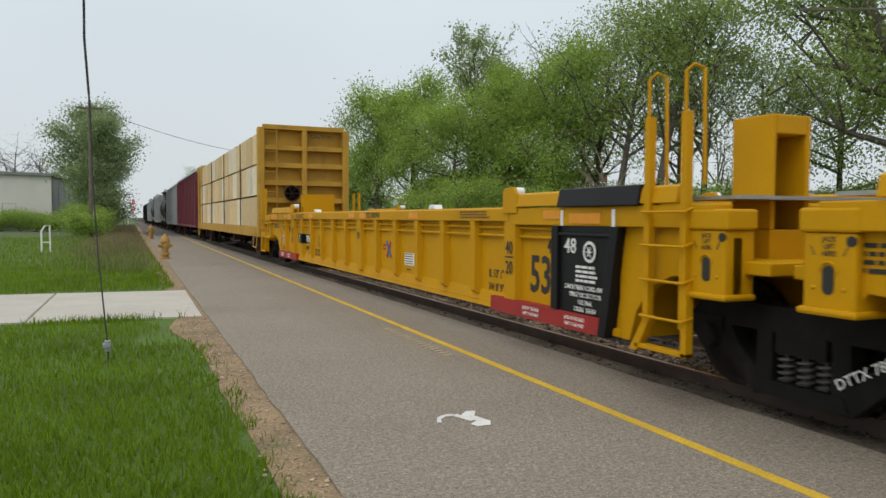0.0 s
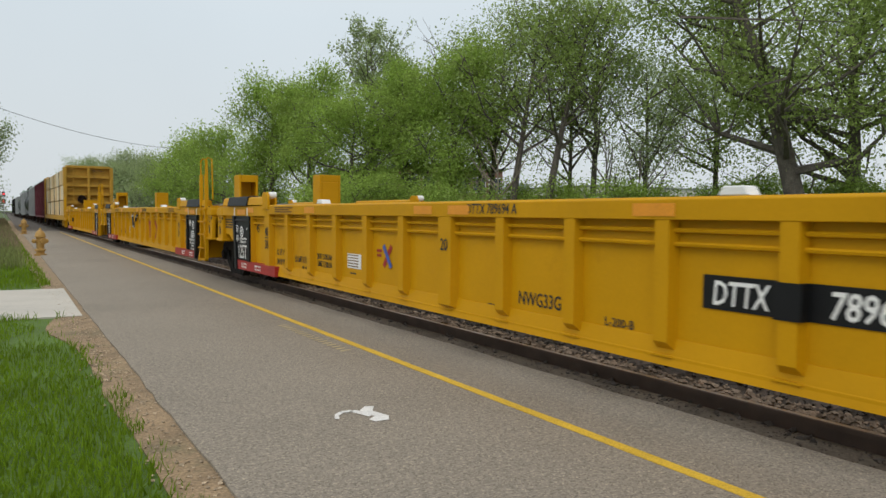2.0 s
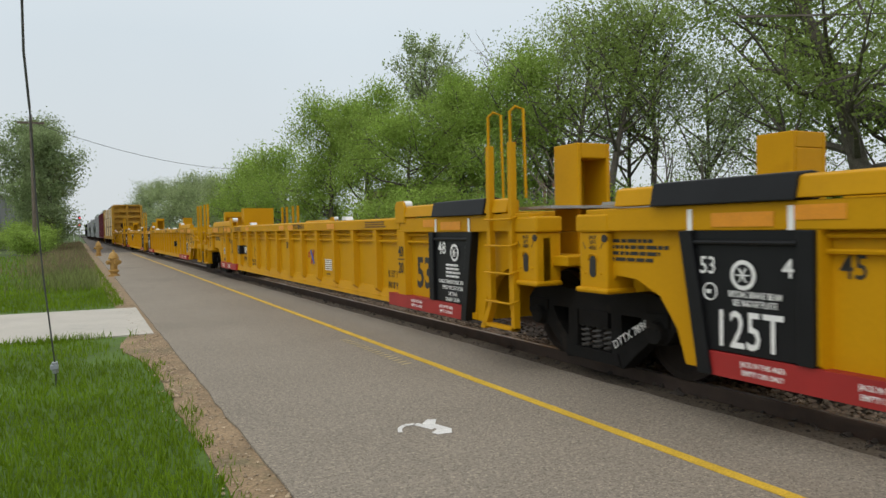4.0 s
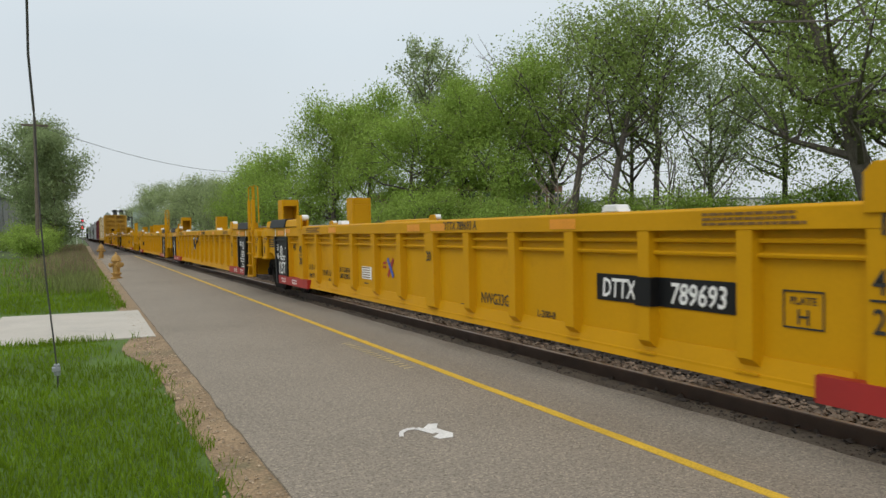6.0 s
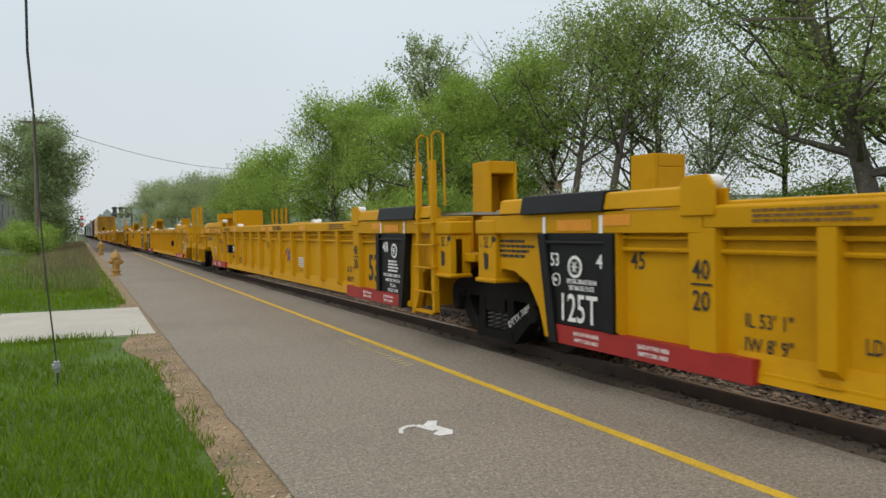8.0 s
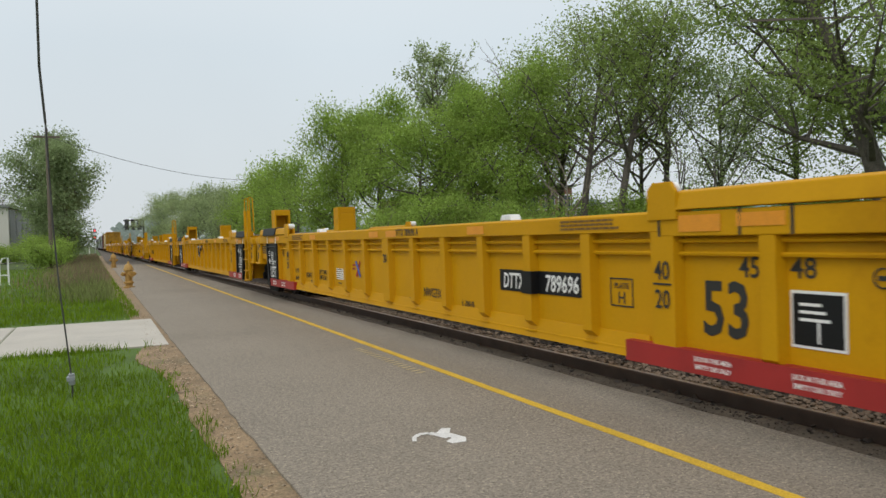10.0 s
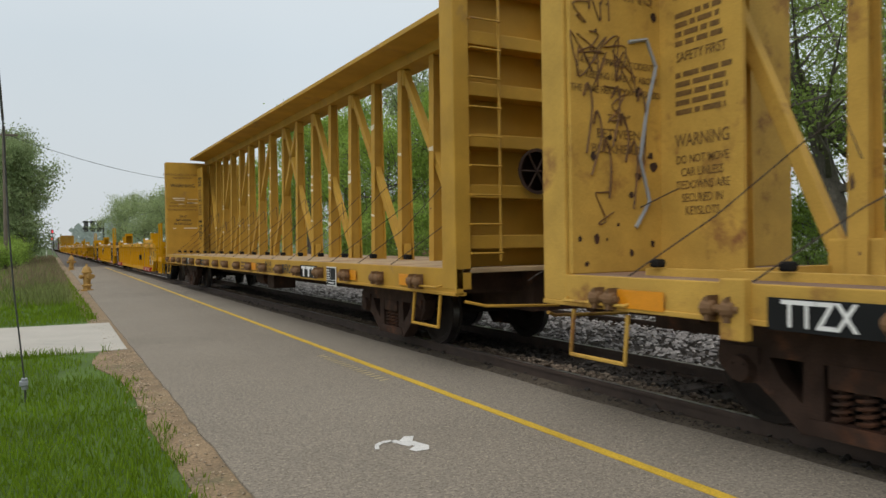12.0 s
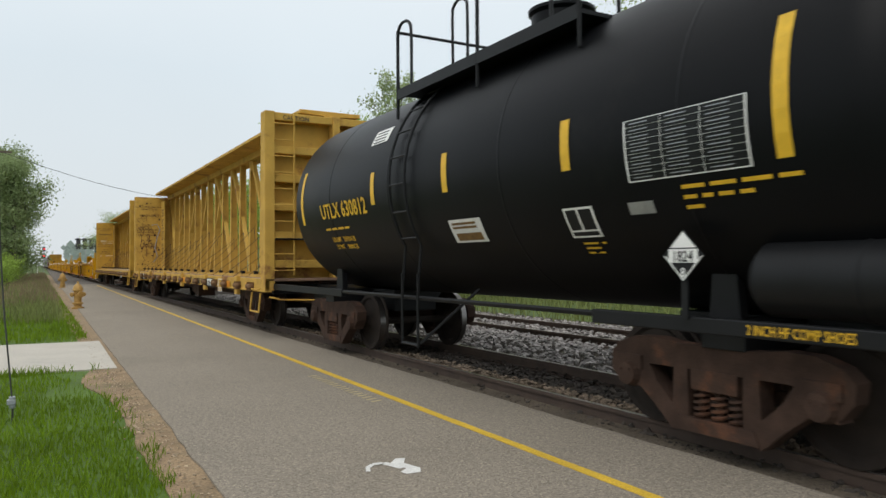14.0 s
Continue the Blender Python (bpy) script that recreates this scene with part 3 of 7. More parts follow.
def leaf_mesh(name, rnd, tips, count, size, cluster, mat):
    tips = np.array([tuple(t) for t in tips])
    count = int(count * 2.1)
    k = rnd.randint(0, len(tips), count)
    c = tips[k] + rnd.normal(0, cluster, (count, 3)) * np.array([1, 1, 0.75])
    c = c[c[:, 2] > 0.15]
    n = len(c)
    a, b = rnd.normal(0, 1, (n, 3)), rnd.normal(0, 1, (n, 3))
    a /= np.linalg.norm(a, axis=1)[:, None]
    b -= a * (a * b).sum(1)[:, None]
    b /= np.linalg.norm(b, axis=1)[:, None]
    s = (size * rnd.uniform(0.5, 1.1, n))[:, None]
    v = np.stack([c - a * s, c + b * s * 0.55, c + a * s, c - b * s * 0.55], 1).reshape(-1, 3)
    f = (np.arange(n)[:, None] * 4 + np.array([0, 1, 2, 3])).tolist()
    return mesh_np(name, v, f, mat)


def tree(seed, az, dist, height, spread, trunk_r, forks, count, size, cluster, mat, label, name="tree", lean=(0, 0), low=0.3, upright=0.5, bark=None, group="trees behind the railway"):
    a = radians(az)
    at = pose(math.sin(a) * dist, math.cos(a) * dist, -0.05)
    t = thing(name, label, "tree", group, at=at)
    wood, tips = grow(random.Random(seed), height, spread, trunk_r, forks, lean, low, upright)
    part("trunk", wood, bark or BARK, t, smooth=True)
    if count:
        part("crown", leaf_mesh("crown", np.random.RandomState(seed), tips, count, size, cluster, mat), None, t)
    return t


def build_trees():
    full, airy, dense = "leafy green tree in spring leaf", "tall airy tree with thin new leaves", "dense round tree in fresh green leaf"
    # the far row, along the track; the farthest leaves have haze painted in
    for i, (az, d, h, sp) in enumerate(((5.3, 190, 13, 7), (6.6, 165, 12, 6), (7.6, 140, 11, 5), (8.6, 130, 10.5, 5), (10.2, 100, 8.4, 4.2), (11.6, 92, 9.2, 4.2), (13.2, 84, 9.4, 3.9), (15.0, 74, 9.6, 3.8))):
        tree(20 + i, az, d, h, sp, 0.22, 15, 6500, 0.17 if d > 120 else 0.13, 0.75, LEAF_FAR_HAZED if d > 95 else LEAF_DARK, full, low=0.15)
    tree(31, 18.6, 50, 10.3, 3.4, 0.24, 20, 14000, 0.095, 0.55, LEAF_DARK, dense, low=0.12)
    tree(32, 21.5, 48, 10.7, 3.5, 0.24, 20, 15000, 0.095, 0.55, LEAF_DARK, dense, low=0.12)
    tree(33, 26.3, 54, 16.6, 3.1, 0.22, 40, 3600, 0.13, 0.26, LEAF_LIGHT, airy, low=0.35, upright=0.7)
    tree(34, 28.6, 56, 14.2, 3.2, 0.22, 22, 5000, 0.12, 0.45, LEAF_LIGHT, airy, low=0.4, upright=0.7)
    tree(35, 24.8, 41, 8.4, 3.3, 0.2, 20, 11000, 0.085, 0.5, LEAF_DARK, dense, low=0.08)
    tree(36, 28.8, 42, 10.9, 3.5, 0.22, 22, 17000, 0.085, 0.5, LEAF_DARK, dense, low=0.1)
    tree(37, 32.6, 40, 11.0, 3.6, 0.22, 22, 17000, 0.085, 0.5, LEAF_DARK, dense, low=0.1)
    tree(38, 37.2, 38, 12.8, 3.8, 0.24, 22, 3600, 0.095, 0.5, LEAF, airy, lean=(1.5, -0.6), low=0.42, upright=0.8)
    tree(39, 39.9, 37, 13.4, 3.8, 0.25, 22, 3600, 0.095, 0.5, LEAF, airy, lean=(2.2, -1.0), low=0.42, upright=0.8)
    tree(40, 43.6, 39, 13.6, 3.4, 0.2, 20, 3300, 0.095, 0.5, LEAF, airy, lean=(0.5, 0.4), low=0.35, upright=0.8)
    tree(47, 35.6, 42, 13.6, 3.6, 0.2, 24, 4200, 0.09, 0.5, LEAF, airy, lean=(0.9, -0.3), low=0.3, upright=0.8)
    tree(48, 41.8, 43, 13.4, 3.8, 0.16, 24, 3000, 0.09, 0.5, LEAF, airy, low=0.3, upright=0.8)
    tree(41, 34.8, 46, 12.4, 3.4, 0.2, 18, 4000, 0.095, 0.5, LEAF, airy, low=0.3)
    tree(42, 47.5, 40, 10.5, 3.2, 0.16, 18, 4200, 0.09, 0.45, LEAF_LIGHT, airy, low=0.25, upright=0.8)
    tree(43, 58.3, 33, 17.0, 7.0, 0.46, 30, 19000, 0.095, 0.6, LEAF, "large spreading tree with a dark leaning trunk", lean=(-4.5, 2.2), low=0.22, upright=0.42)
    tree(44, 61.5, 36, 16.0, 6.0, 0.36, 26, 11000, 0.095, 0.55, LEAF, full, lean=(1.0, 1.0), low=0.2)
    tree(45, 52.5, 43, 11.5, 4.0, 0.2, 18, 6000, 0.095, 0.5, LEAF, airy, low=0.3)
    tree(46, 68.0, 34, 15.0, 6.0, 0.35, 24, 14000, 0.1, 0.55, LEAF, full, low=0.2)
    # dead and bare ones
    tree(50, 36.2, 36, 5.2, 2.2, 0.1, 9, 0, 0, 0, LEAF, "bare pale dead sapling among the trees", low=0.2, upright=1.0, bark=PALE_BARK)
    tree(51, 31.8, 60, 17.6, 4.5, 0.2, 22, 0, 0, 0, LEAF, "bare grey tree behind the green ones", low=0.3, upright=0.8)
    tree(52, 47.0, 36, 5.5, 2.2, 0.07, 10, 350, 0.08, 0.3, LEAF_LIGHT, "thin sapling with few leaves", low=0.15, upright=1.0)
    tree(53, 44.5, 35, 6.5, 2.0, 0.07, 10, 250, 0.08, 0.3, LEAF_LIGHT, "thin sapling with few leaves", low=0.15, upright=1.0)
    # undergrowth
    rnd = random.Random(4)
    for i in range(13):
        az = 23 + i * 3.6 + rnd.uniform(-1, 1)
        tree(60 + i, az, rnd.uniform(33, 40), rnd.uniform(1.9, 3.3), rnd.uniform(1.6, 2.4), 0.05, 12, 3800, 0.075, 0.4, LEAF_DARK, "leafy green shrub under the trees", "shrub", low=0.05, group="shrubs under the trees")
    # beside the path; the tall leafy ones are greyed in colour for haze
    beside = "trees beside the path"
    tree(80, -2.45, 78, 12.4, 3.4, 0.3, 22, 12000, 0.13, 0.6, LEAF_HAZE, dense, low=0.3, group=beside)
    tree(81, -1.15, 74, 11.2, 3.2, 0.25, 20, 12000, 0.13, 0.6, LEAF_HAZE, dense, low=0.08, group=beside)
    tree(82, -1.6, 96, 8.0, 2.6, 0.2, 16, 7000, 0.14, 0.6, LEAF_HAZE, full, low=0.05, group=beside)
    tree(83, -6.8, 120, 12.5, 6.0, 0.3, 24, 0, 0, 0, LEAF, "bare grey tree behind the metal building", low=0.25, upright=0.7, group=beside)
    tree(84, -5.2, 118, 11.5, 5.5, 0.28, 24, 0, 0, 0, LEAF, "bare grey tree behind the metal building", low=0.25, upright=0.7, group=beside)
    tree(85, -9.5, 125, 12.0, 5.5, 0.28, 24, 0, 0, 0, LEAF, "bare grey tree behind the metal building", low=0.25, upright=0.7, group=beside)
    for i, (az, d, h) in enumerate(((-6.6, 90, 1.5), (-5.7, 89, 1.3), (-7.6, 91, 1.6), (-4.9, 90, 1.1), (-2.6, 70, 2.0), (-2.3, 68, 2.0), (-1.9, 72, 1.8), (-3.4, 88, 0.9), (-2.6, 62, 1.2), (-1.9, 78, 1.6))):
        tree(90 + i, az, d, h, 1.9, 0.05, 12, 2600, 0.09, 0.35, LEAF_DARK, "low green bush by the path", "shrub", low=0.03, group="bushes by the path")
    # woods that close the distance, with haze put into their grey-green colour
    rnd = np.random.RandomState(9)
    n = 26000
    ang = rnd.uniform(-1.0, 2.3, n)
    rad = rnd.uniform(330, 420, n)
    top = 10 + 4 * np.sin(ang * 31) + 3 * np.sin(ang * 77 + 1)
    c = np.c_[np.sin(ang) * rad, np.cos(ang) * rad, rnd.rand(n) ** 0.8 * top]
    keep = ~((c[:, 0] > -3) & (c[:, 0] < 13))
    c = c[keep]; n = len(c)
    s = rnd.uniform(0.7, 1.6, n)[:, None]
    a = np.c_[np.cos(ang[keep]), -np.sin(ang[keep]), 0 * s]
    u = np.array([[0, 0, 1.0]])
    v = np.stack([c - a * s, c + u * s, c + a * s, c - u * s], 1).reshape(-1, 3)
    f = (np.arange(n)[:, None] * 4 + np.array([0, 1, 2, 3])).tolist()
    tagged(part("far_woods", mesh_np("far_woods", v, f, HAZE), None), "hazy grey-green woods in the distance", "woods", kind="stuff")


# ---- the train ----
WHEEL_R, WHEELBASE = 0.46, 1.78
TRAIN, WHEELSETS = [], []


def truck_meshes(mat):
    key = "truck_" + mat.name
    if key in MESHES:
        return MESHES[key]
    s = Shape()
    for x in (-1.06,):
        a, b = x - 0.07, x + 0.09
        s.prism([(-1.10, 0.50), (-1.0, 0.38), (-0.90, 0.56), (-0.60, 0.57), (-0.3, 0.57), (0.3, 0.57), (0.60, 0.57), (0.90, 0.56), (1.0, 0.36), (1.13, 0.48), (1.12, 0.64), (1.02, 0.73), (0.84, 0.79), (0.6, 0.80), (0.4, 0.77), (-0.4, 0.77), (-0.6, 0.80), (-0.84, 0.79), (-1.02, 0.73), (-1.12, 0.64)][::-1], a, b)
        for k in (-1, 1):
            s.prism([(k * 1.0, 0.36), (k * 0.78, 0.36), (k * 0.62, 0.24), (k * 0.42, 0.06), (k * 0.27, 0.08), (k * 0.27, 0.22), (k * 0.42, 0.28), (k * 0.58, 0.42), (k * 0.68, 0.57), (k * 0.90, 0.60)], a, b)
            s.prism([(k * 0.42, 0.20), (k * 0.26, 0.16), (k * 0.26, 0.64), (k * 0.40, 0.64)], a, b)
            s.lathe([(a - 0.075, 0.055), (a - 0.07, 0.095), (a, 0.115), (b, 0.12)], 'x', 14, (0, k * WHEELBASE / 2, WHEEL_R))
            s.box(a - 0.02, b, k * WHEELBASE / 2 - 0.14, k * WHEELBASE / 2 + 0.14, WHEEL_R + 0.05, WHEEL_R + 0.17)
            for j in (-0.05, 0.05):
                s.lathe([(a - 0.085, 0.012), (a - 0.07, 0.014)], 'x', 6, (0, k * WHEELBASE / 2 + j, WHEEL_R + 0.04))
        s.prism([(-0.40, 0.08), (0.40, 0.08), (0.36, 0.19), (-0.36, 0.19)], a - 0.015, b)
    frame_me = s.mesh("side_frame", mat)
    s = Shape()
    s.box(-1.14, 1.14, -0.22, 0.22, 0.42, 0.58)
    s.box(-0.9, 0.9, -0.25, 0.25, 0.56, 0.68)
    for k in (-1, 1):
        s.box(-0.85, 0.85, k * 0.36 - 0.04, k * 0.36 + 0.04, 0.36, 0.46)
        for x in (-0.74, 0.74):
            s.box(x - 0.05, x + 0.05, k * 0.40 - 0.04, k * 0.40 + 0.06, 0.28, 0.60)
    bolster = s.mesh("truck", mat)
    s = Shape()
    for y in (-0.17, 0, 0.17):
        pts = [(-1.06 + 0.058 * math.cos(w), y + 0.058 * math.sin(w), 0.19 + 0.23 * w / 28.3) for w in [28.3 * i / 44 for i in range(45)]]
        s.tube(pts, 0.016, 5)
        s.lathe([(0.19, 0.03), (0.42, 0.03)], 'z', 8, (-1.06, y, 0))
    spring = s.mesh("spring_nest", SPRING if mat is TRUCK_BLACK else mat, True)
    MESHES[key] = (frame_me, bolster, spring)
    return MESHES[key]


def wheelset_mesh():
    if "wheelset" not in MESHES:
        s = Shape()
        prof = [(-0.90, 0.075), (-0.90, 0.10), (-0.84, 0.11), (-0.80, 0.20), (-0.80, 0.37), (-0.825, 0.40), (-0.825, 0.452), (-0.82, 0.458), (-0.72, WHEEL_R), (-0.705, 0.485), (-0.685, 0.485), (-0.68, 0.40), (-0.73, 0.37), (-0.74, 0.20), (-0.66, 0.11), (-0.62, 0.08)]
        s.lathe(prof, 'x', 28)
        s.lathe([(-a, r) for a, r in reversed(prof)], 'x', 28)
        s.lathe([(-1.13, 0.06), (1.13, 0.06)], 'x', 12)
        s.mat = 1
        for k in (-1, 1):
            s.lathe([(k * 0.80, 0.40), (k * 0.815, 0.4595), (k * 0.725, 0.4615), (k * 0.74, 0.40)], 'x', 28)
            del s.f[-2:], s.m[-2:]
        MESHES["wheelset"] = s.mesh("wheelset", [WHEEL, SHINY], True)
    return MESHES["wheelset"]


def add_truck(car, y, mat, brand=False):
    frame_me, bolster, spring = truck_meshes(mat)
    t = part("truck", bolster, None, car, at=pose(0, y, 0))
    for turn in (0, 180):
        f = part("side_frame", frame_me, None, t, at=pose(0, 0, 0, 0, 0, turn))
        part("spring_nest", spring, None, t, at=pose(0, 0, 0, 0, 0, turn))
    for k in (-1, 1):
        w = part("wheelset", wheelset_mesh(), None, t, at=pose(0, k * WHEELBASE / 2, WHEEL_R))
        WHEELSETS.append((w, k * WHEELBASE / 2))
    return t


def ladder_post(y, z0, z1, x=-1.55, w=0.07):
    return Shape().box(x - 0.035, x + 0.035, y - w / 2, y + w / 2, z0, z1)


def rung(s, y0, y1, z, x=-1.60, out=0.05, r=0.013):
    s.tube([(x + 0.03, y0, z + 0.03), (x - out, y0, z), (x - out, y1, z), (x + 0.03, y1, z + 0.03)], r, 6)


def centre_hood(car, k):
    """The single hood at a coupler end: a plain sheet towards the well, a thick band over an opening."""
    y0, y1, w, h = (9.47, 9.87, 0.50, 2.19) if k > 0 else (-9.45, -9.22, 0.40, 2.17)
    s = Shape()
    for x in (-w, w - 0.05):
        s.box(x, x + 0.05, y0, y1, 1.26, 1.42)
        s.box(x, x + 0.05, y0, y0 + 0.10, 1.42, h)
        s.box(x, x + 0.05, y1 - 0.10, y1, 1.42, h)
        s.box(x, x + 0.05, y0 + 0.10, y1 - 0.10, 1.78, h)
    s.box(-w + 0.05, w - 0.05, y0, y1, h - 0.05, h)
    if k > 0:
        s.box(-w + 0.05, w - 0.05, y0, y0 + 0.04, 1.26, h - 0.05)
    else:
        s.box(-w + 0.05, w - 0.05, y0, y0 + 0.05, h - 0.20, h - 0.05)
        s.box(-w + 0.05, w - 0.05, y1 - 0.04, y1, 1.40, h - 0.05)
        s.prism_y([(-w + 0.05, h - 0.2), (-w + 0.05, 1.40), (-w + 0.13, 1.40)], y0 + 0.01, y0 + 0.05)
        s.prism_y([(w - 0.05, h - 0.2), (w - 0.13, 1.40), (w - 0.05, 1.40)], y0 + 0.01, y0 + 0.05)
        s.box(-0.02, 0.02, y0 + 0.08, y1 - 0.05, 1.40, h - 0.06)
    loose("guide_plate", s, YELLOW, car)
    s = Shape().box(-w - 0.1, w + 0.1, y0 - 0.1, y1 + 0.1, 1.10, 1.26)
    part("guide_base", s, YELLOW, car, bevel=0.01)


def container_guides(car, k, yc, h):
    """The tall hood of a shared truck's end: one on either side of the pair."""
    for x, w in (((-0.70, 0.22),) if k < 0 else ((0.75, 0.25),)):
        s = Shape()
        y0, y1 = k * yc - 0.21, k * yc + 0.21
        s.box(x - w, x + w, y0, y1, 1.06, 1.36)
        s.box(x - w, x - w + 0.05, y0, y1, 1.36, h)
        s.box(x + w - 0.05, x + w, y0, y1, 1.36, h)
        s.box(x - w + 0.05, x + w - 0.05, y0, y1, h - 0.16, h)
        inner = y0 if k > 0 else y1
        s.box(x - w + 0.05, x + w - 0.05, *sorted((inner, inner + k * 0.05)), 1.36 if k < 0 else 1.60, h - 0.16)
        loose("guide_plate", s, YELLOW, car, bevel=0.012)


def slot(y, z0, z1, half=0.042):
    """A round-ended plug, coloured dark for the shade inside a tall hole."""
    n = 8
    low = [(y - half * math.cos(math.pi * i / n), z0 + half - half * math.sin(math.pi * i / n)) for i in range(n + 1)]
    high = [(y + half * math.cos(math.pi * i / n), z1 - half + half * math.sin(math.pi * i / n)) for i in range(n + 1)]
    return Shape().prism(low + high, -1.606, -1.59)


def jack_words(car, y, z):
    """The stencil over a jacking slot, with an arrow on either side and a dark disc painted as the shade in a round
    lifting hole.
    """
    for i, words in enumerate(("JACK", "LIFT", "HERE")):
        letters(words, 0.034, LETTER, car, y, z - 0.046 * i, -1.602, squeeze=0.95)
    for e in (-1, 1):
        s = Shape().prism([(y + e * 0.13, z - 0.03), (y + e * 0.138, z - 0.025), (y + e * 0.108, z - 0.09), (y + e * 0.10, z - 0.085)], -1.603, -1.6)
        part("stencil_arrow", s, LETTER, car)
        part("rivet", Shape().lathe([(-1.612, 0.008), (-1.6, 0.016)], 'x', 8, (0, y + e * 0.11, z - 0.30)), YELLOW, car)
    part("lifting_hole_shade", Shape().lathe([(-1.604, 0.035), (-1.59, 0.035)], 'x', 14, (0, y - 0.155, z + 0.005)), LETTER, car)
    part("slot_hood", Shape().tube([(-1.605, y + 0.065 * math.cos(w), z - 0.19 + 0.06 * math.sin(w)) for w in [math.pi * i / 8 for i in range(9)]], 0.008, 6), YELLOW, car, smooth=True)


def joint_end(car, k, dark, tall):
    """The end of a unit at a shared truck. k: +1 at the far end, -1 at the near one."""
    s = Shape()
    s.prism([(k * y, z) for y, z in ((7.9, 1.52), (9.18, 1.52), (9.26, 1.30), (9.26, 0.84), (8.95, 0.84), (8.85, 0.98), (8.6, 0.96), (8.33, 0.84), (8.15, 0.60), (8.06, 0.335), (7.93, 0.335))], -1.53, -1.42)
    part("end_panel", s, YELLOW, car, bevel=0.012)
    s = Shape().prism([(k * y, z) for y, z in ((7.9, 1.52), (9.18, 1.52), (9.26, 1.30), (9.26, 0.84), (8.95, 0.84), (8.6, 0.96), (8.06, 0.335), (7.93, 0.335))], 1.42, 1.53)
    part("end_panel", s, YELLOW, car)
    s = Shape()
    y0, y1 = sorted((k * 8.88, k * 9.26))
    s.box(-1.60, -1.30, y0, y1, 0.84, 1.36)
    s.box(-1.62, -1.30, y0 - 0.03, y1 + 0.03, 1.36, 1.52)
    s.box(-1.63, -1.30, y0 - 0.03, y1 + 0.03, 0.82, 0.87)
    loose("post_block", s, YELLOW, car, bevel=0.02)
    loose("post_block", Shape().box(1.30, 1.60, y0, y1, 0.84, 1.52), YELLOW, car)
    yc = k * 9.07
    part("jacking_slot_shade", slot(yc, 0.96, 1.15), LETTER, car)
    jack_words(car, yc, 1.30)
    # the deck over the truck and the cross beam
    s = Shape()
    y0, y1 = sorted((k * 7.9, k * 9.5))
    s.box(-1.4, 1.4, y0, y1, 1.02, 1.12)
    s.box(-1.35, 1.35, min(k * 7.9, k * 8.05), max(k * 7.9, k * 8.05), 0.35, 1.6)
    s.box(-0.5, 0.5, min(k * 8, k * 9.6), max(k * 8, k * 9.6), 0.62, 1.05)
    loose("deck_beam_end", s, YELLOW, car, bevel=0.01)
    s = Shape().box(-1.38, 1.38, min(k * 8.5, k * 9.2), max(k * 8.5, k * 9.2), 1.60, 1.63)
    part("running_board", s, GALV, car)
    container_guides(car, k, 8.85, 2.30 if tall else 2.1)
    if dark:
        y0, y1 = sorted((k * 6.9, k * 8.02))
        s = Shape().prism([(k * 6.9, 0.505), (k * 6.9, 1.50), (k * 8.02, 1.50), (k * 7.84, 0.325), (k * 7.76, 0.325), (k * 7.76, 0.505)], -1.600, -1.50)
        part("dark_panel", s, BLACK, car, "black painted side panel", bevel=0.006)
        for a, b, c, d in ((8.02, 7.90, 7.72, 7.84), (7.02, 6.90, 6.90, 7.02)):
            zl = 0.325 if a > 7.5 else 0.505
            part("panel_flange", Shape().prism([(k * a, 1.37), (k * b, 1.37), (k * c, zl), (k * d, zl)], -1.640, -1.598), BLACK, car, bevel=0.008)
        part("panel_pipe", Shape().tube([(-1.615, k * 7.03, 1.285), (-1.615, k * 7.88, 1.285)], 0.018, 8), BLACK, car, smooth=True)
        s = Shape().prism_y([(-1.66, 1.56), (-1.40, 1.56), (-1.40, 1.745), (-1.46, 1.755), (-1.62, 1.74)], min(k * 7.02, k * 8.3), max(k * 7.02, k * 8.3))
        part("dark_cap", s, BLACK, car, "black painted guide cap", bevel=0.01)
        plate(car, "reflector", k * 7.2, k * 7.72, 1.395, 1.495, -1.614, AMBER, label="amber reflector")
        for yy in (7.05, 7.9):
            plate(car, "white_strap", k * yy, k * (yy + 0.045), 1.37, 1.53, -1.615, WHITE, 0.006)
    if k < 0 and dark:
        # side ladder with tall handholds
        for i, yy in enumerate((8.42, 8.86)):
            part("ladder_post", ladder_post(-yy, 0.55, 2.30, -1.60 - 0.02), YELLOW, car, bevel=0.006)
            s = Shape().tube([(-1.62, -yy + 0.02, 2.28), (-1.62, -yy + 0.02, 2.62), (-1.58, -yy - 0.02, 2.67), (-1.50, -yy - 0.05, 2.64), (-1.48, -yy - 0.05, 1.72)], 0.016, 6)
            part("handhold", s, YELLOW, car, smooth=True)
        s = Shape()
        for z in (0.62, 0.93, 1.22, 1.50):
            rung(s, -8.40, -8.92, z, -1.63, 0.06)
        part("ladder", s, YELLOW, car, smooth=True)
        s = Shape()
        s.prism([(-8.32, 0.30), (-8.22, 0.30), (-8.42, 0.62), (-8.50, 0.62)], -1.66, -1.58)
        s.box(-1.66, -1.58, -8.92, -8.30, 0.33, 0.37)
        s.box(-1.66, -1.58, -8.92, -8.86, 0.33, 0.95)
        loose("step_bar", s, YELLOW, car, bevel=0.006)


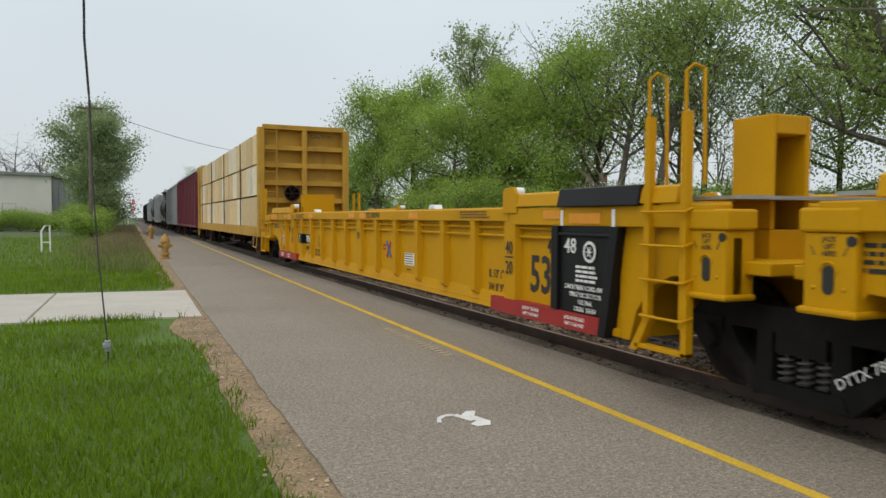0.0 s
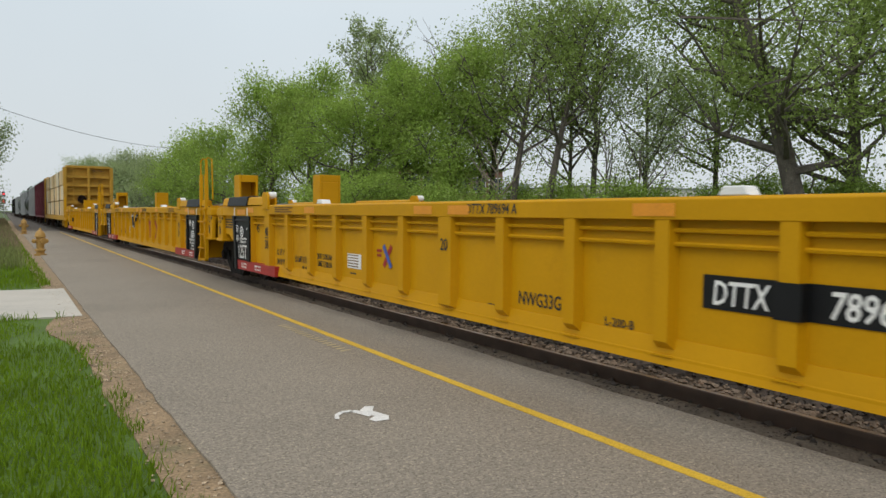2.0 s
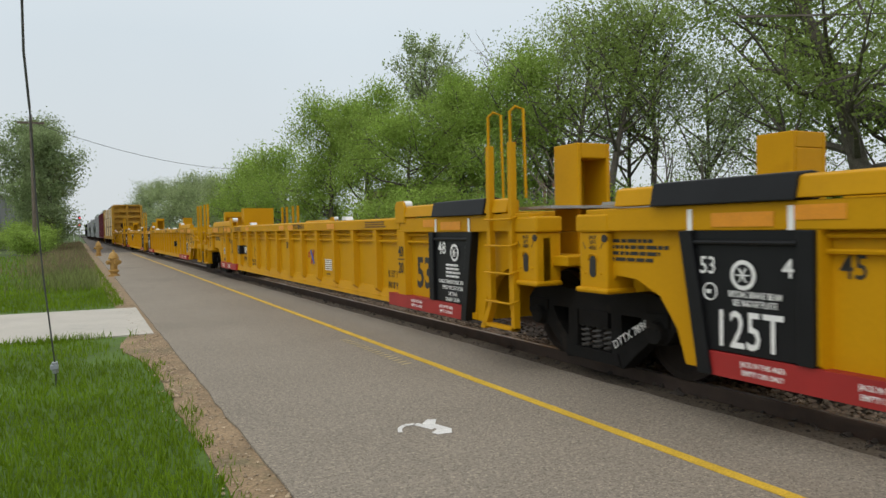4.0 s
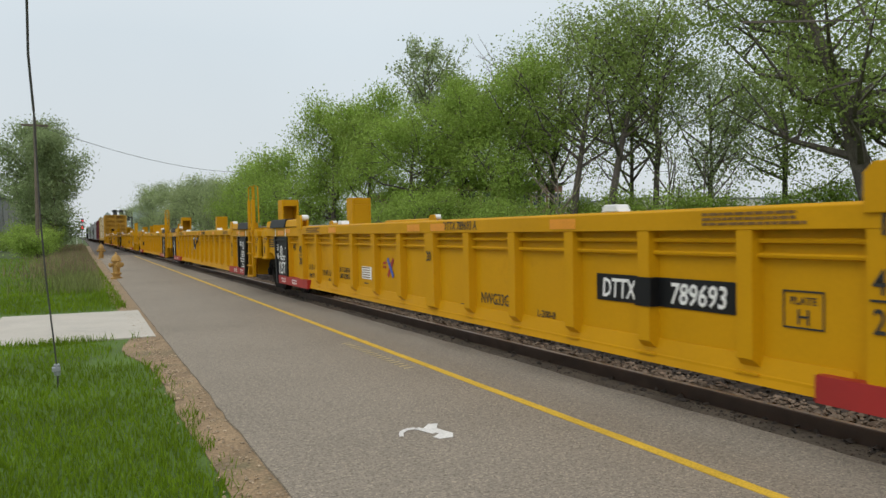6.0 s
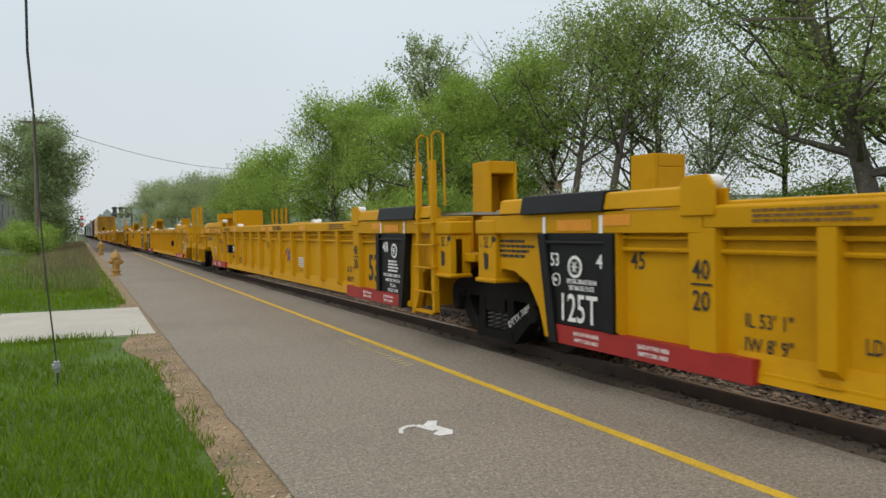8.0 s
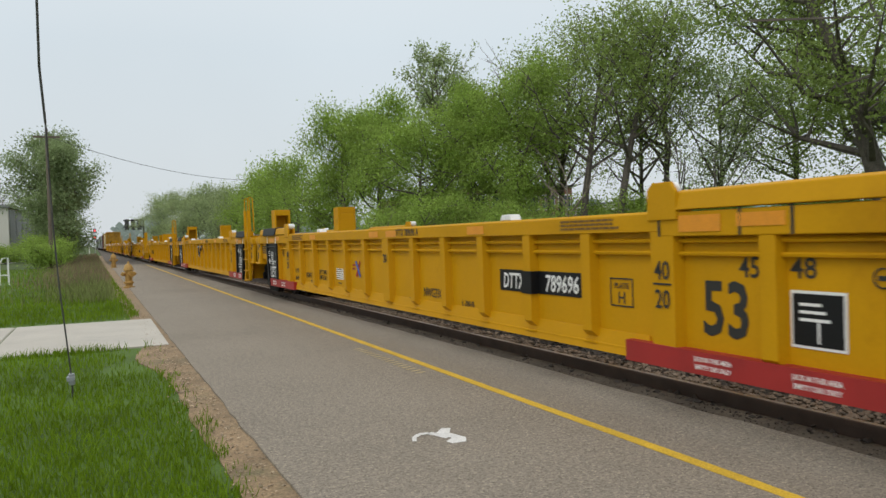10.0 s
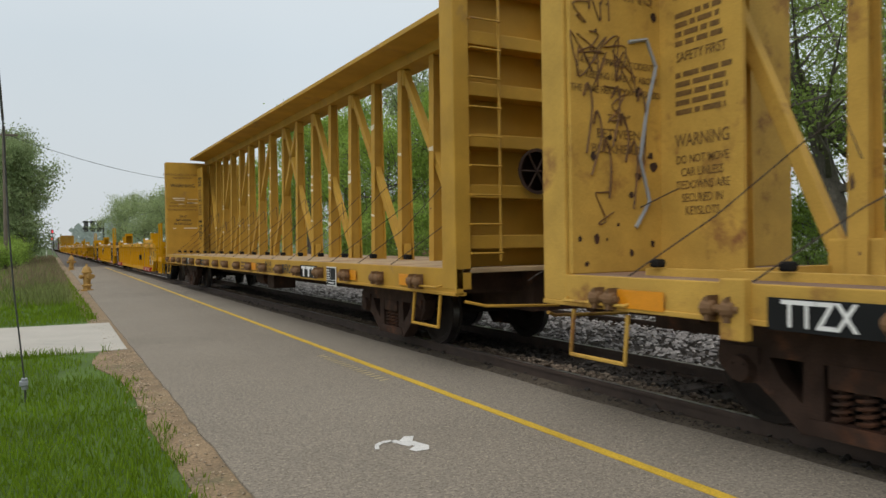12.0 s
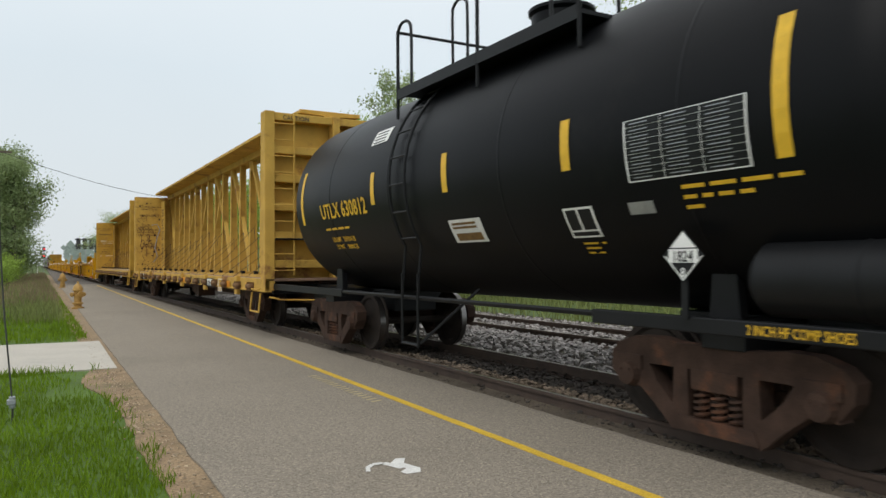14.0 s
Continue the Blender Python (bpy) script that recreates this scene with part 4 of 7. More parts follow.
def coupler_end(car, k, y_end):
    """The outer end of a three-unit car, with steps, tall handholds, and the coupler. y_end: where it meets its neighbour."""
    s = Shape()
    s.prism([(k * y, z) for y, z in ((7.9, 1.52), (9.25, 1.52), (9.25, 0.90), (8.9, 0.90), (8.6, 0.88), (8.33, 0.76), (8.15, 0.55), (8.06, 0.335), (7.93, 0.335))], -1.53, -1.42)
    part("end_panel", s, YELLOW, car, bevel=0.012)
    s = Shape().prism([(k * y, z) for y, z in ((7.9, 1.52), (9.25, 1.52), (9.25, 0.90), (8.6, 0.88), (8.06, 0.335), (7.93, 0.335))], 1.42, 1.53)
    part("end_panel", s, YELLOW, car)
    s = Shape()
    y0, y1 = sorted((k * 9.2, k * 9.85))
    s.box(-1.60, -1.30, y0, y1, 0.84, 1.34)
    s.box(-1.63, -1.28, y0 - 0.03, y1 + 0.03, 1.34, 1.52)
    s.box(-1.64, -1.28, y0 - 0.04, y1 + 0.04, 0.80, 0.86)
    loose("post_block", s, YELLOW, car, bevel=0.02)
    loose("post_block", Shape().box(1.30, 1.60, y0, y1, 0.84, 1.52), YELLOW, car)
    yc = k * 9.55
    part("jacking_slot_shade", slot(yc, 0.94, 1.13), LETTER, car)
    jack_words(car, yc, 1.28)
    # sloping deck, centre sill and end sill
    s = Shape()
    y0, y1 = sorted((k * 8.0, k * (y_end - 0.55)))
    s.box(-0.42, 0.42, y0, y1, 0.55, 1.26)
    s.box(-1.35, 1.35, min(k * 7.9, k * 8.05), max(k * 7.9, k * 8.05), 0.35, 1.6)
    s.box(-1.42, 1.42, min(k * (y_end - 0.70), k * (y_end - 0.5)), max(k * (y_end - 0.70), k * (y_end - 0.5)), 0.72, 1.02)
    loose("sill_beam", s, YELLOW, car, bevel=0.012)
    s = Shape().box(0.2, 1.40, min(k * 8.0, k * (y_end - 0.6)), max(k * 8.0, k * (y_end - 0.6)), 1.00, 1.06)
    loose("deck_beam_end", s, YELLOW, car)
    for x, z in ((-0.85, 1.36), (0.9, 1.36)):
        s = Shape().box(x - 0.05, x + 0.05, min(k * 8.0, k * (y_end - 0.7)), max(k * 8.0, k * (y_end - 0.7)), z - 0.10, z + 0.02)
        part("deck_beam", s, YELLOW, car, bevel=0.01)
        s = Shape().box(x - 0.28, x + 0.28, min(k * 8.2, k * (y_end - 0.7)), max(k * 8.2, k * (y_end - 0.7)), z + 0.02, z + 0.05)
        part("running_board", s, GALV, car, "galvanised running board")
    s = Shape().box(0.75, 1.35, min(k * 8.3, k * (y_end - 0.9)), max(k * 8.3, k * (y_end - 0.9)), 1.40, 1.66)
    part("far_rail", s, YELLOW, car, bevel=0.01)
    centre_hood(car, k)
    # seams and reflectors of the end chord
    for yy in (7.94, 7.15, 6.73, 5.935):
        plate(car, "chord_seam", k * yy - 0.012, k * yy + 0.012, 1.372, 1.575, -1.613, LETTER, 0.003)
    for a, b in ((8.10, 8.92), (6.15, 6.56)):
        plate(car, "reflector", min(k * a, k * b), max(k * a, k * b), 1.405, 1.53, -1.613, AMBER, 0.004, "amber reflector")
    # side sill out to the steps
    y0, y1 = sorted((k * 9.85, k * (y_end - 0.5)))
    s = Shape().box(-1.50, -1.36, y0, y1, 0.82, 1.02).box(1.36, 1.50, y0, y1, 0.82, 1.02)
    s.tube([(-1.56, k * 9.0, 1.30), (-1.56, k * 9.9, 1.28), (-1.45, k * 10.05, 1.12)], 0.03, 8)
    loose("sill_rail", s, YELLOW, car, bevel=0.01)
    # two tall posts with handholds and a step below
    ys = (y_end - 1.06, y_end - 0.42)
    for yy in ys:
        part("tall_post", ladder_post(k * yy, 0.60, 2.36, -1.56, 0.085), YELLOW, car, bevel=0.006)
        s = Shape().tube([(-1.56, k * yy, 2.30), (-1.56, k * yy + 0.05, 2.33), (-1.56, k * yy + 0.13, 2.30), (-1.56, k * yy + 0.15, 1.25), (-1.54, k * yy + 0.02, 1.18)], 0.016, 6)
        part("handhold", s, YELLOW, car, smooth=True)
        part("far_post", ladder_post(k * yy, 0.90, 2.30, 1.55, 0.085), YELLOW, car)
    y0, y1 = sorted((k * ys[0], k * ys[1]))
    s = Shape()
    s.box(-1.62, -1.46, y0 - 0.06, y1 + 0.06, 0.34, 0.38)
    s.box(-1.61, -1.47, y0 - 0.06, y0 - 0.01, 0.34, 0.84)
    s.box(-1.61, -1.47, y1 + 0.01, y1 + 0.06, 0.34, 0.84)
    s.box(-1.60, -1.42, y0 - 0.12, y1 + 0.12, 0.82, 0.98)
    loose("step_bar", s, YELLOW, car, bevel=0.008)
    s = Shape()
    for z in (1.12, 1.42):
        rung(s, k * ys[0], k * ys[1], z, -1.59, 0.05)
    part("grab_bar", s, YELLOW, car, smooth=True)
    part("post_brace", Shape().tube([(-1.54, k * ys[1], 1.62), (-0.80, k * ys[1], 1.02)], 0.018, 6), YELLOW, car, smooth=True)
    for yy in ys:
        for z in (0.68, 0.92, 1.14, 1.34, 1.60):
            part("bolt", Shape().lathe([(-1.608, 0.012), (-1.594, 0.018)], 'x', 6, (0, k * yy + 0.02, z)), YELLOW, car)
    part("sill_plate", Shape().prism([(k * (y_end - 2.1), 0.98), (k * (y_end - 0.62), 0.98), (k * (y_end - 0.62), 0.72), (k * (y_end - 0.9), 0.66), (k * (y_end - 2.1), 0.74)], -0.50, -0.455), YELLOW, car, bevel=0.006)
    part("side_pipe", Shape().tube(smooth_line([(-1.545, k * 8.2, 1.28), (-1.56, k * 9.0, 1.29), (-1.66, k * 9.3, 1.27), (-1.66, k * 9.8, 1.24), (-1.5, k * 10.0, 1.10), (-1.1, k * 10.3, 1.08)]), 0.02, 6), YELLOW, car, smooth=True)
    # uncoupling lever and coupler
    s = Shape().tube([(-1.52, k * (y_end - 0.50), 0.80), (-1.46, k * (y_end - 0.36), 0.78), (-0.9, k * (y_end - 0.36), 0.74), (-0.35, k * (y_end - 0.30), 0.66), (-0.2, k * (y_end - 0.2), 0.72)], 0.018, 6)
    s.box(-1.60, -1.46, *sorted((k * (y_end - 0.52), k * (y_end - 0.34))), 0.74, 0.84)
    part("uncoupling_lever", s, YELLOW, car, smooth=True)
    part("white_pull", Shape().box(-1.56, -1.52, *sorted((k * (y_end - 0.40), k * (y_end - 0.36))), 0.33, 0.74), WHITE, car, "white painted pull rod")
    s = Shape().box(-0.12, 0.12, *sorted((k * (y_end - 0.7), k * (y_end - 0.12))), 0.62, 0.86)
    s.box(-0.2, 0.16, *sorted((k * (y_end - 0.22), k * (y_end + 0.02))), 0.60, 0.90)
    part("coupler", s, TRUCK_RUST, car, bevel=0.02)
    s = Shape().tube([(-0.45, k * (y_end - 0.5), 0.7), (-0.45, k * (y_end - 0.3), 0.42), (-0.4, k * y_end, 0.34)], 0.025, 8)
    part("air_hose", s, HOSE, car, smooth=True)


RIBS = {}


def well_unit(mid, letter, far, near, number, logo=False, dark_far=True, dark_near=True, hose=False, cross=True):
    """One unit of an articulated well car. far, near: 'joint', or the distance from its middle to its coupler."""
    car = thing("well_car", "new bright yellow container well car, empty, on the track", "railway car", "well cars of the train", at=pose(TRACK_X, mid, RAIL_Z))
    TRAIN.append((car, mid))
    # side sheets, floor, chords
    for k in (-1, 1):
        a, b = (-1.51, -1.46) if k < 0 else (1.46, 1.51)
        s = Shape().box(a, b, -7.95, 7.95, 0.36, 1.42)
        s.box(a - 0.04 if k < 0 else a - 0.1, b + 0.1 if k < 0 else b + 0.04, -7.95, 7.95, 0.345, 0.42)
        part("side_sheet", s, YELLOW, car, bevel=0.008)
        a, b = (-1.61, -1.42) if k < 0 else (1.42, 1.61)
        s = Shape().prism_y([(a, 1.41), (b, 1.41), (b, 1.555), (b - 0.02, 1.575), (a + 0.02, 1.575), (a, 1.555)], -5.93, 5.93)
        part("top_chord", s, YELLOW, car, bevel=0.006)
        for e, kind in ((1, far), (-1, near)):
            stop = 9.0 if kind == "joint" else 9.1
            y0, y1 = sorted((e * 5.94, e * (stop + 0.15)))
            part("end_chord", Shape().box(a, b, y0, y1, 1.37, 1.56), YELLOW, car, bevel=0.01)
            y0, y1 = sorted((e * 6.12, e * (stop - 0.25)))
            s = Shape().prism_y([(a - 0.02, 1.575), (b - 0.04, 1.575), (b - 0.04, 1.70), (a + 0.06, 1.73), (a + 0.01, 1.71)], y0, y1)
            part("guide_bar", s, YELLOW, car, bevel=0.008)
            # bracket with a white roller
            yb = e * 5.98
            s = Shape().prism([(yb - 0.16, 1.50), (yb + 0.16, 1.50), (yb + 0.16, 1.74), (yb + 0.10, 1.80), (yb - 0.10, 1.80), (yb - 0.16, 1.72)], a - 0.02, a + 0.02)
            s.prism([(yb - 0.16, 1.50), (yb + 0.16, 1.50), (yb + 0.16, 1.70), (yb - 0.16, 1.70)], a + 0.12, a + 0.15)
            loose("roller_bracket", s, YELLOW, car, bevel=0.008)
            s = Shape().lathe([(a + 0.03, 0.03), (a + 0.04, 0.062), (a + 0.17, 0.062), (a + 0.18, 0.03)], 'x', 14, (0, yb - e * 0.03, 1.745))
            part("roller", s, WHITE, car, "white roller", smooth=True)
        for e in (-1, 1):
            s = Shape().prism([(e * 3.55 - 0.12, 1.575), (e * 3.55 + 0.12, 1.575), (e * 3.55 + 0.08, 1.64), (e * 3.55 - 0.08, 1.64)], a + 0.02, a + 0.16)
            part("locating_cone", s, WHITE, car, "white locating cone", bevel=0.01)
    s = Shape()
    for i in range(-4, 5):
        s.box(-1.46, 1.46, i * 1.9 - 0.12, i * 1.9 + 0.12, 0.36, 0.46)
    loose("floor_beam", s, YELLOW, car)
    # ribs and pipes of the near side
    if not RIBS:
        s = Shape()
        s.poly([(-1.51, -0.085, 0.44), (-1.51, 0.085, 0.44), (-1.60, 0.065, 0.52), (-1.60, -0.065, 0.52), (-1.51, -0.085, 1.41), (-1.51, 0.085, 1.41), (-1.605, 0.065, 1.41), (-1.605, -0.065, 1.41)],
               [(0, 1, 2, 3), (3, 2, 6, 7), (0, 3, 7, 4), (2, 1, 5, 6), (4, 7, 6, 5)])
        RIBS["rib"] = s.mesh("rib", YELLOW)
        s = Shape()
        s.poly([(-1.51, -0.15, 0.42), (-1.51, 0.15, 0.42), (-1.60, 0.125, 0.46), (-1.60, -0.125, 0.46), (-1.51, -0.15, 1.41), (-1.51, 0.15, 1.41), (-1.607, 0.125, 1.41), (-1.607, -0.125, 1.41)],
               [(0, 1, 2, 3), (3, 2, 6, 7), (0, 3, 7, 4), (2, 1, 5, 6), (4, 7, 6, 5)])
        RIBS["post"] = s.mesh("wide_rib", YELLOW)
        s = Shape().box(-1.565, -1.51, -0.10, 0.10, 0.405, 0.42)
        RIBS["lip"] = s.mesh("drain_lip", YELLOW)
    for i in range(-7, 8):
        y = i * 0.992
        wide = i in (-6, 0, 6)
        part("wide_rib" if wide else "rib", RIBS["post" if wide else "rib"], None, car, at=pose(0, y, 0))
        if abs(i) < 6:
            part("drain_lip", RIBS["lip"], None, car, at=pose(0, y + 0.02, 0))
    s = Shape()
    for z in (1.235, 1.335):
        s.tube([(-1.545, -7.8, z), (-1.545, 7.8, z)], 0.018, 6)
    loose("brake_pipe", s, YELLOW, car, smooth=True)
    part("lower_flange", Shape().prism_y([(-1.56, 0.342), (-1.50, 0.342), (-1.50, 0.54), (-1.52, 0.54)], -5.7, 5.7), YELLOW, car)
    # ends
    for k, kind, dark in ((1, far, dark_far), (-1, near, dark_near)):
        if kind == "joint":
            joint_end(car, k, dark, dark)
        else:
            coupler_end(car, k, kind)
    if near == "joint":
        add_truck(car, -9.55, TRUCK_BLACK)
        letters("DTTX " + number, 0.075, WHITE, car, 0, 0, 0, turn=Matrix.Translation((-1.145, -10.15, 0.40)) @ pose(0, 0, 0, 0, 0, 0) @ Matrix(((0, 0, -1, 0), (-0.86, 0.5, 0, 0), (0.5, 0.86, 0, 0), (0, 0, 0, 1))))
    else:
        add_truck(car, -9.90, TRUCK_BLACK)
    if far != "joint":
        add_truck(car, 9.75, TRUCK_BLACK)
    # red bands at the jacking points
    for k in (-1, 1):
        y0, y1 = k * 5.5, k * 7.75
        part("red_band", Shape().box(-1.612, -1.5, min(y0, y1), max(y0, y1), 0.325, 0.50), RED, car, "red jacking band with white lines")
        for c in (6.45, 7.3):
            letters("JACK IN THIS AREA", 0.036, WHITE, car, k * c, 0.425, -1.613, squeeze=0.8)
            letters("EMPTY CAR ONLY", 0.036, WHITE, car, k * c, 0.365, -1.613, squeeze=0.8)
    # lettering
    X = -1.515
    for k in (-1, 1):
        letters("40", 0.15, LETTER, car, k * 5.952, 1.03, -1.612, squeeze=0.8)
        plate(car, "stencil_rule", k * 5.952 - 0.1, k * 5.952 + 0.1, 0.985, 1.0, -1.609, LETTER, 0.003)
        letters("20", 0.15, LETTER, car, k * 5.952, 0.80, -1.612, squeeze=0.8)
        letters("45", 0.15, LETTER, car, k * 6.72, 1.07, X, squeeze=0.85)
    letters("20", 0.13, LETTER, car, 0.0, 1.05, -1.612, squeeze=0.8)
    letters("53", 0.40, LETTER, car, -6.50, 0.63, X, bold=0.03, squeeze=0.8)
    bay = lambda i: 5.45 - 0.992 * i
    il = bay(11) if letter == "B" else bay(0)
    letters("IL 53' 1\"", 0.10, LETTER, car, il, 0.71, X, squeeze=0.82)
    letters("IW 8' 9\"", 0.10, LETTER, car, il, 0.54, X, squeeze=0.82)
    letters("LD LMT 117100", 0.10, LETTER, car, bay(1), 0.64, X, squeeze=0.66)
    letters("PER UNIT", 0.05, LETTER, car, bay(1) - 0.15, 0.54, X, squeeze=0.9)
    low = 0.615 if letter == "B" else 0.74
    letters("20 FT CONTAINER", 0.085, LETTER, car, bay(2), low, X, squeeze=0.68)
    letters("LIMIT 57,500 EACH", 0.085, LETTER, car, bay(2), low - 0.11, X, squeeze=0.66)
    letters("DTTX " + number + " " + letter, 0.10, LETTER, car, -0.85, 1.445, -1.614, squeeze=0.85, tilt=0.1)
    bars(car, 3, 5.5, 4.6, 1.535, 0.02, FADED, -1.614)
    bars(car, 3, -4.6, -5.5, 1.535, 0.02, FADED, -1.614)
    for y in (-0.28, 3.9, 0.45, -2.9, -6.9, 6.9):
        plate(car, "reflector", y - 0.2, y + 0.2, 1.435, 1.53, -1.613, AMBER, 0.003, "amber reflector")
    bars(car, 2, -0.7, -1.0, 0.55, 0.02, LETTER, X)
    # placard of small print, emblems
    yp = bay(8) if letter == "B" else bay(3)
    plate(car, "placard", yp - 0.22, yp + 0.22, 0.68, 0.88, X, WHITE, 0.003, "white placard of small print")
    for r in range(5):
        bars(car, 1, yp + 0.2, yp - 0.2, 0.868 - r * 0.038, 0.016, FADED, X - 0.004)
    bars(car, 1, yp + 0.12, yp - 0.1, 0.62, 0.02, LETTER, X)
    if not logo:
        ye = bay(7) if letter == "B" else bay(4)
        for tilt_, m_ in ((38, RED), (-38, BLUE)):
            s = Shape().box(-0.003, 0, -0.032, 0.032, -0.17, 0.17)
            part("cross_emblem", s, m_, car, "red and blue crossed emblem", at=pose(X - (0.002 if m_ is RED else 0.006), ye, 0.90, tilt_))
        bars(car, 2, ye + 0.3, ye + 0.16, 0.98, 0.035, RED, X)
    if logo:
        def slab(*corners):
            n = len(corners)
            s = Shape().poly([(X - 0.003, y, z) for y, z in corners] + [(X + 0.002, y, z) for y, z in corners], [tuple(range(n)), tuple(reversed(range(n, 2 * n)))])
            part("painted_emblem", s, RED, car, "large faded red painted emblem")
        slab((-1.10, 1.16), (-2.02, 1.16), (-2.02, 1.03), (-1.10, 1.03))
        slab((-1.23, 1.03), (-1.36, 1.03), (-1.36, 0.62), (-1.23, 0.62))
        slab((-1.66, 1.03), (-1.79, 1.03), (-1.79, 0.62), (-1.66, 0.62))
        slab((-2.06, 1.16), (-2.26, 1.16), (-2.88, 0.62), (-2.68, 0.62))
        slab((-2.68, 1.16), (-2.86, 1.16), (-2.60, 0.93), (-2.50, 0.93))
        slab((-2.38, 0.86), (-2.28, 0.80), (-2.04, 0.62), (-2.24, 0.62))
    if hose:
        pts = smooth_line([(-1.53, 1.76, 1.335), (-1.56, 1.68, 1.32), (-1.59, 1.52, 1.14), (-1.60, 1.33, 0.95), (-1.60, 1.22, 0.91), (-1.60, 1.10, 0.95), (-1.59, 0.92, 1.15), (-1.56, 0.80, 1.32), (-1.53, 0.72, 1.335)])
        for y0, y1, z0, z1 in ((1.30, 1.25, 0.925, 0.915), (1.19, 1.14, 0.915, 0.93), (1.65, 1.61, 1.30, 1.25), (0.85, 0.81, 1.25, 1.30)):
            part("hose_clamp", Shape().tube([(-1.60 if z0 < 1 else -1.575, y0, z0), (-1.60 if z0 < 1 else -1.575, y1, z1)], 0.04, 8), GALV, car, "bright hose clamp")
        part("air_hose", Shape().tube(pts, 0.03, 8), HOSE, car, "black rubber air hose hung in a loop", smooth=True)
    if far != "joint" or near != "joint":
        yd, yn = (5.33, 4.44) if far != "joint" else (-3.60, -4.46)
        part("number_panel", Shape().box(X - 0.004, X, yn - 0.42, yd + 0.32, 0.80, 1.035), BLACK, car, "black panel with white number")
        yr = round((yd + yn) / 2 / 0.992) * 0.992
        part("number_panel", Shape().box(-1.612, X, yr - 0.092, yr + 0.092, 0.80, 1.035), BLACK, car, "black panel with white number")
        letters("DTTX", 0.165, WHITE, car, yd + 0.03, 0.835, X - 0.006, bold=0.02, squeeze=0.68, tilt=0.12)
        letters(number, 0.165, WHITE, car, yn, 0.835, X - 0.006, bold=0.02, squeeze=0.80, tilt=0.12)
        letters(letter, 0.10, LETTER, car, yn - 0.50, 0.86, X, tilt=0.12)
        s = Shape()
        y0 = 3.38 if far != "joint" else -5.35
        for a in ((y0 - 0.15, y0 + 0.15, 1.0, 1.012), (y0 - 0.15, y0 + 0.15, 0.76, 0.772), (y0 - 0.15, y0 - 0.138, 0.76, 1.012), (y0 + 0.138, y0 + 0.15, 0.76, 1.012)):
            s.box(X - 0.003, X, *a)
        part("stencil_frame", s, LETTER, car)
        letters("PLATE", 0.05, LETTER, car, y0, 0.92, X)
        letters("H", 0.10, LETTER, car, y0, 0.79, X)
    if letter == "A":
        letters("NWG33G", 0.125, LETTER, car, bay(7), 0.60, X, squeeze=0.8)
        letters("L-200-B", 0.07, LETTER, car, bay(8), 0.55, X)
        plate(car, "data_plate", -7.45, -7.05, 0.62, 1.0, X, WHITE, 0.003, "white-edged black data plate")
        plate(car, "data_plate", -7.43, -7.07, 0.64, 0.98, X - 0.004, BLACK, 0.003)
        letters("48", 0.14, LETTER, car, -7.15, 1.08, X)
        for i, words in enumerate(("SPRG 7 OC D5", "2 B-432  2 B-433", "SPECIAL BRAKE BEAM", "SEE BADGE PLATE", "2 INCH TREAD COND. SHOES")):
            letters(words, 0.045, LETTER, car, -8.62, 1.27 - 0.068 * i, -1.533, squeeze=0.85)
        letters("DO NOT HUMP", 0.11, LETTER, car, -10.62, 1.09, -0.425, squeeze=0.85)
        for i in range(3):
            plate(car, "data_line", -7.28 - 0.03 * i, -7.12, 0.90 - i * 0.05, 0.92 - i * 0.05, X - 0.008, WHITE, 0.002)
        plate(car, "data_rule", -7.265, -7.25, 0.66, 0.80, X - 0.008, WHITE, 0.002)
        part("ring_stencil", Shape().tube([(X - 0.002, -7.68 + 0.06 * math.cos(w), 1.10 + 0.06 * math.sin(w)) for w in [i * 0.3927 for i in range(17)]], 0.006, 4), LETTER, car)
        bars(car, 1, -7.645, -7.715, 1.115, 0.03, LETTER, X)
        plate(car, "small_label", -8.24, -8.09, 0.64, 0.84, -1.532, WHITE, 0.003, "small white label with a blue mark")
        plate(car, "label_mark", -8.20, -8.15, 0.74, 0.80, -1.537, BLUE, 0.002)
        bars(car, 3, -8.11, -8.22, 0.73, 0.014, LETTER, -1.536)
        plate(car, "small_tag", -8.42, -8.28, 0.94, 0.98, -1.532, WHITE, 0.003, "small white and blue tag")
        plate(car, "tag_mark", -8.40, -8.34, 0.945, 0.975, -1.537, BLUE, 0.002)
    if letter == "B":
        letters("53", 0.12, LETTER, car, 7.55, 1.08, X)
        bars(car, 2, 7.7, 7.2, 0.62, 0.03, LETTER, X)
        plate(car, "small_label", 7.52, 7.68, 0.73, 0.93, X, WHITE, 0.003, "small white label with a blue mark")
        part("label_mark", Shape().lathe([(X - 0.007, 0.05), (X - 0.003, 0.05)], 'x', 12, (0, 7.6, 0.85)), BLUE, car)
        bars(car, 2, 7.66, 7.54, 0.79, 0.018, LETTER, X - 0.005)
        bars(car, 3, 8.9, 8.1, 1.30, 0.035, LETTER, -1.535)
    # writing on the black panels
    W = -1.612
    if far == "joint" and dark_far:
        letters("125T", 0.26, WHITE, car, 7.42, 0.55, W, bold=0.012, squeeze=0.74)
        letters("53", 0.125, WHITE, car, 7.76, 1.06, W, squeeze=0.85)
        letters("4", 0.125, WHITE, car, 7.10, 1.06, W)
        emblem(car, 7.45, 1.06, W)
        letters("SPECIAL BRAKE BEAM", 0.044, WHITE, car, 7.36, 0.905, W, squeeze=0.72)
        letters("SEE BADGE PLATE", 0.044, WHITE, car, 7.36, 0.845, W, squeeze=0.72)
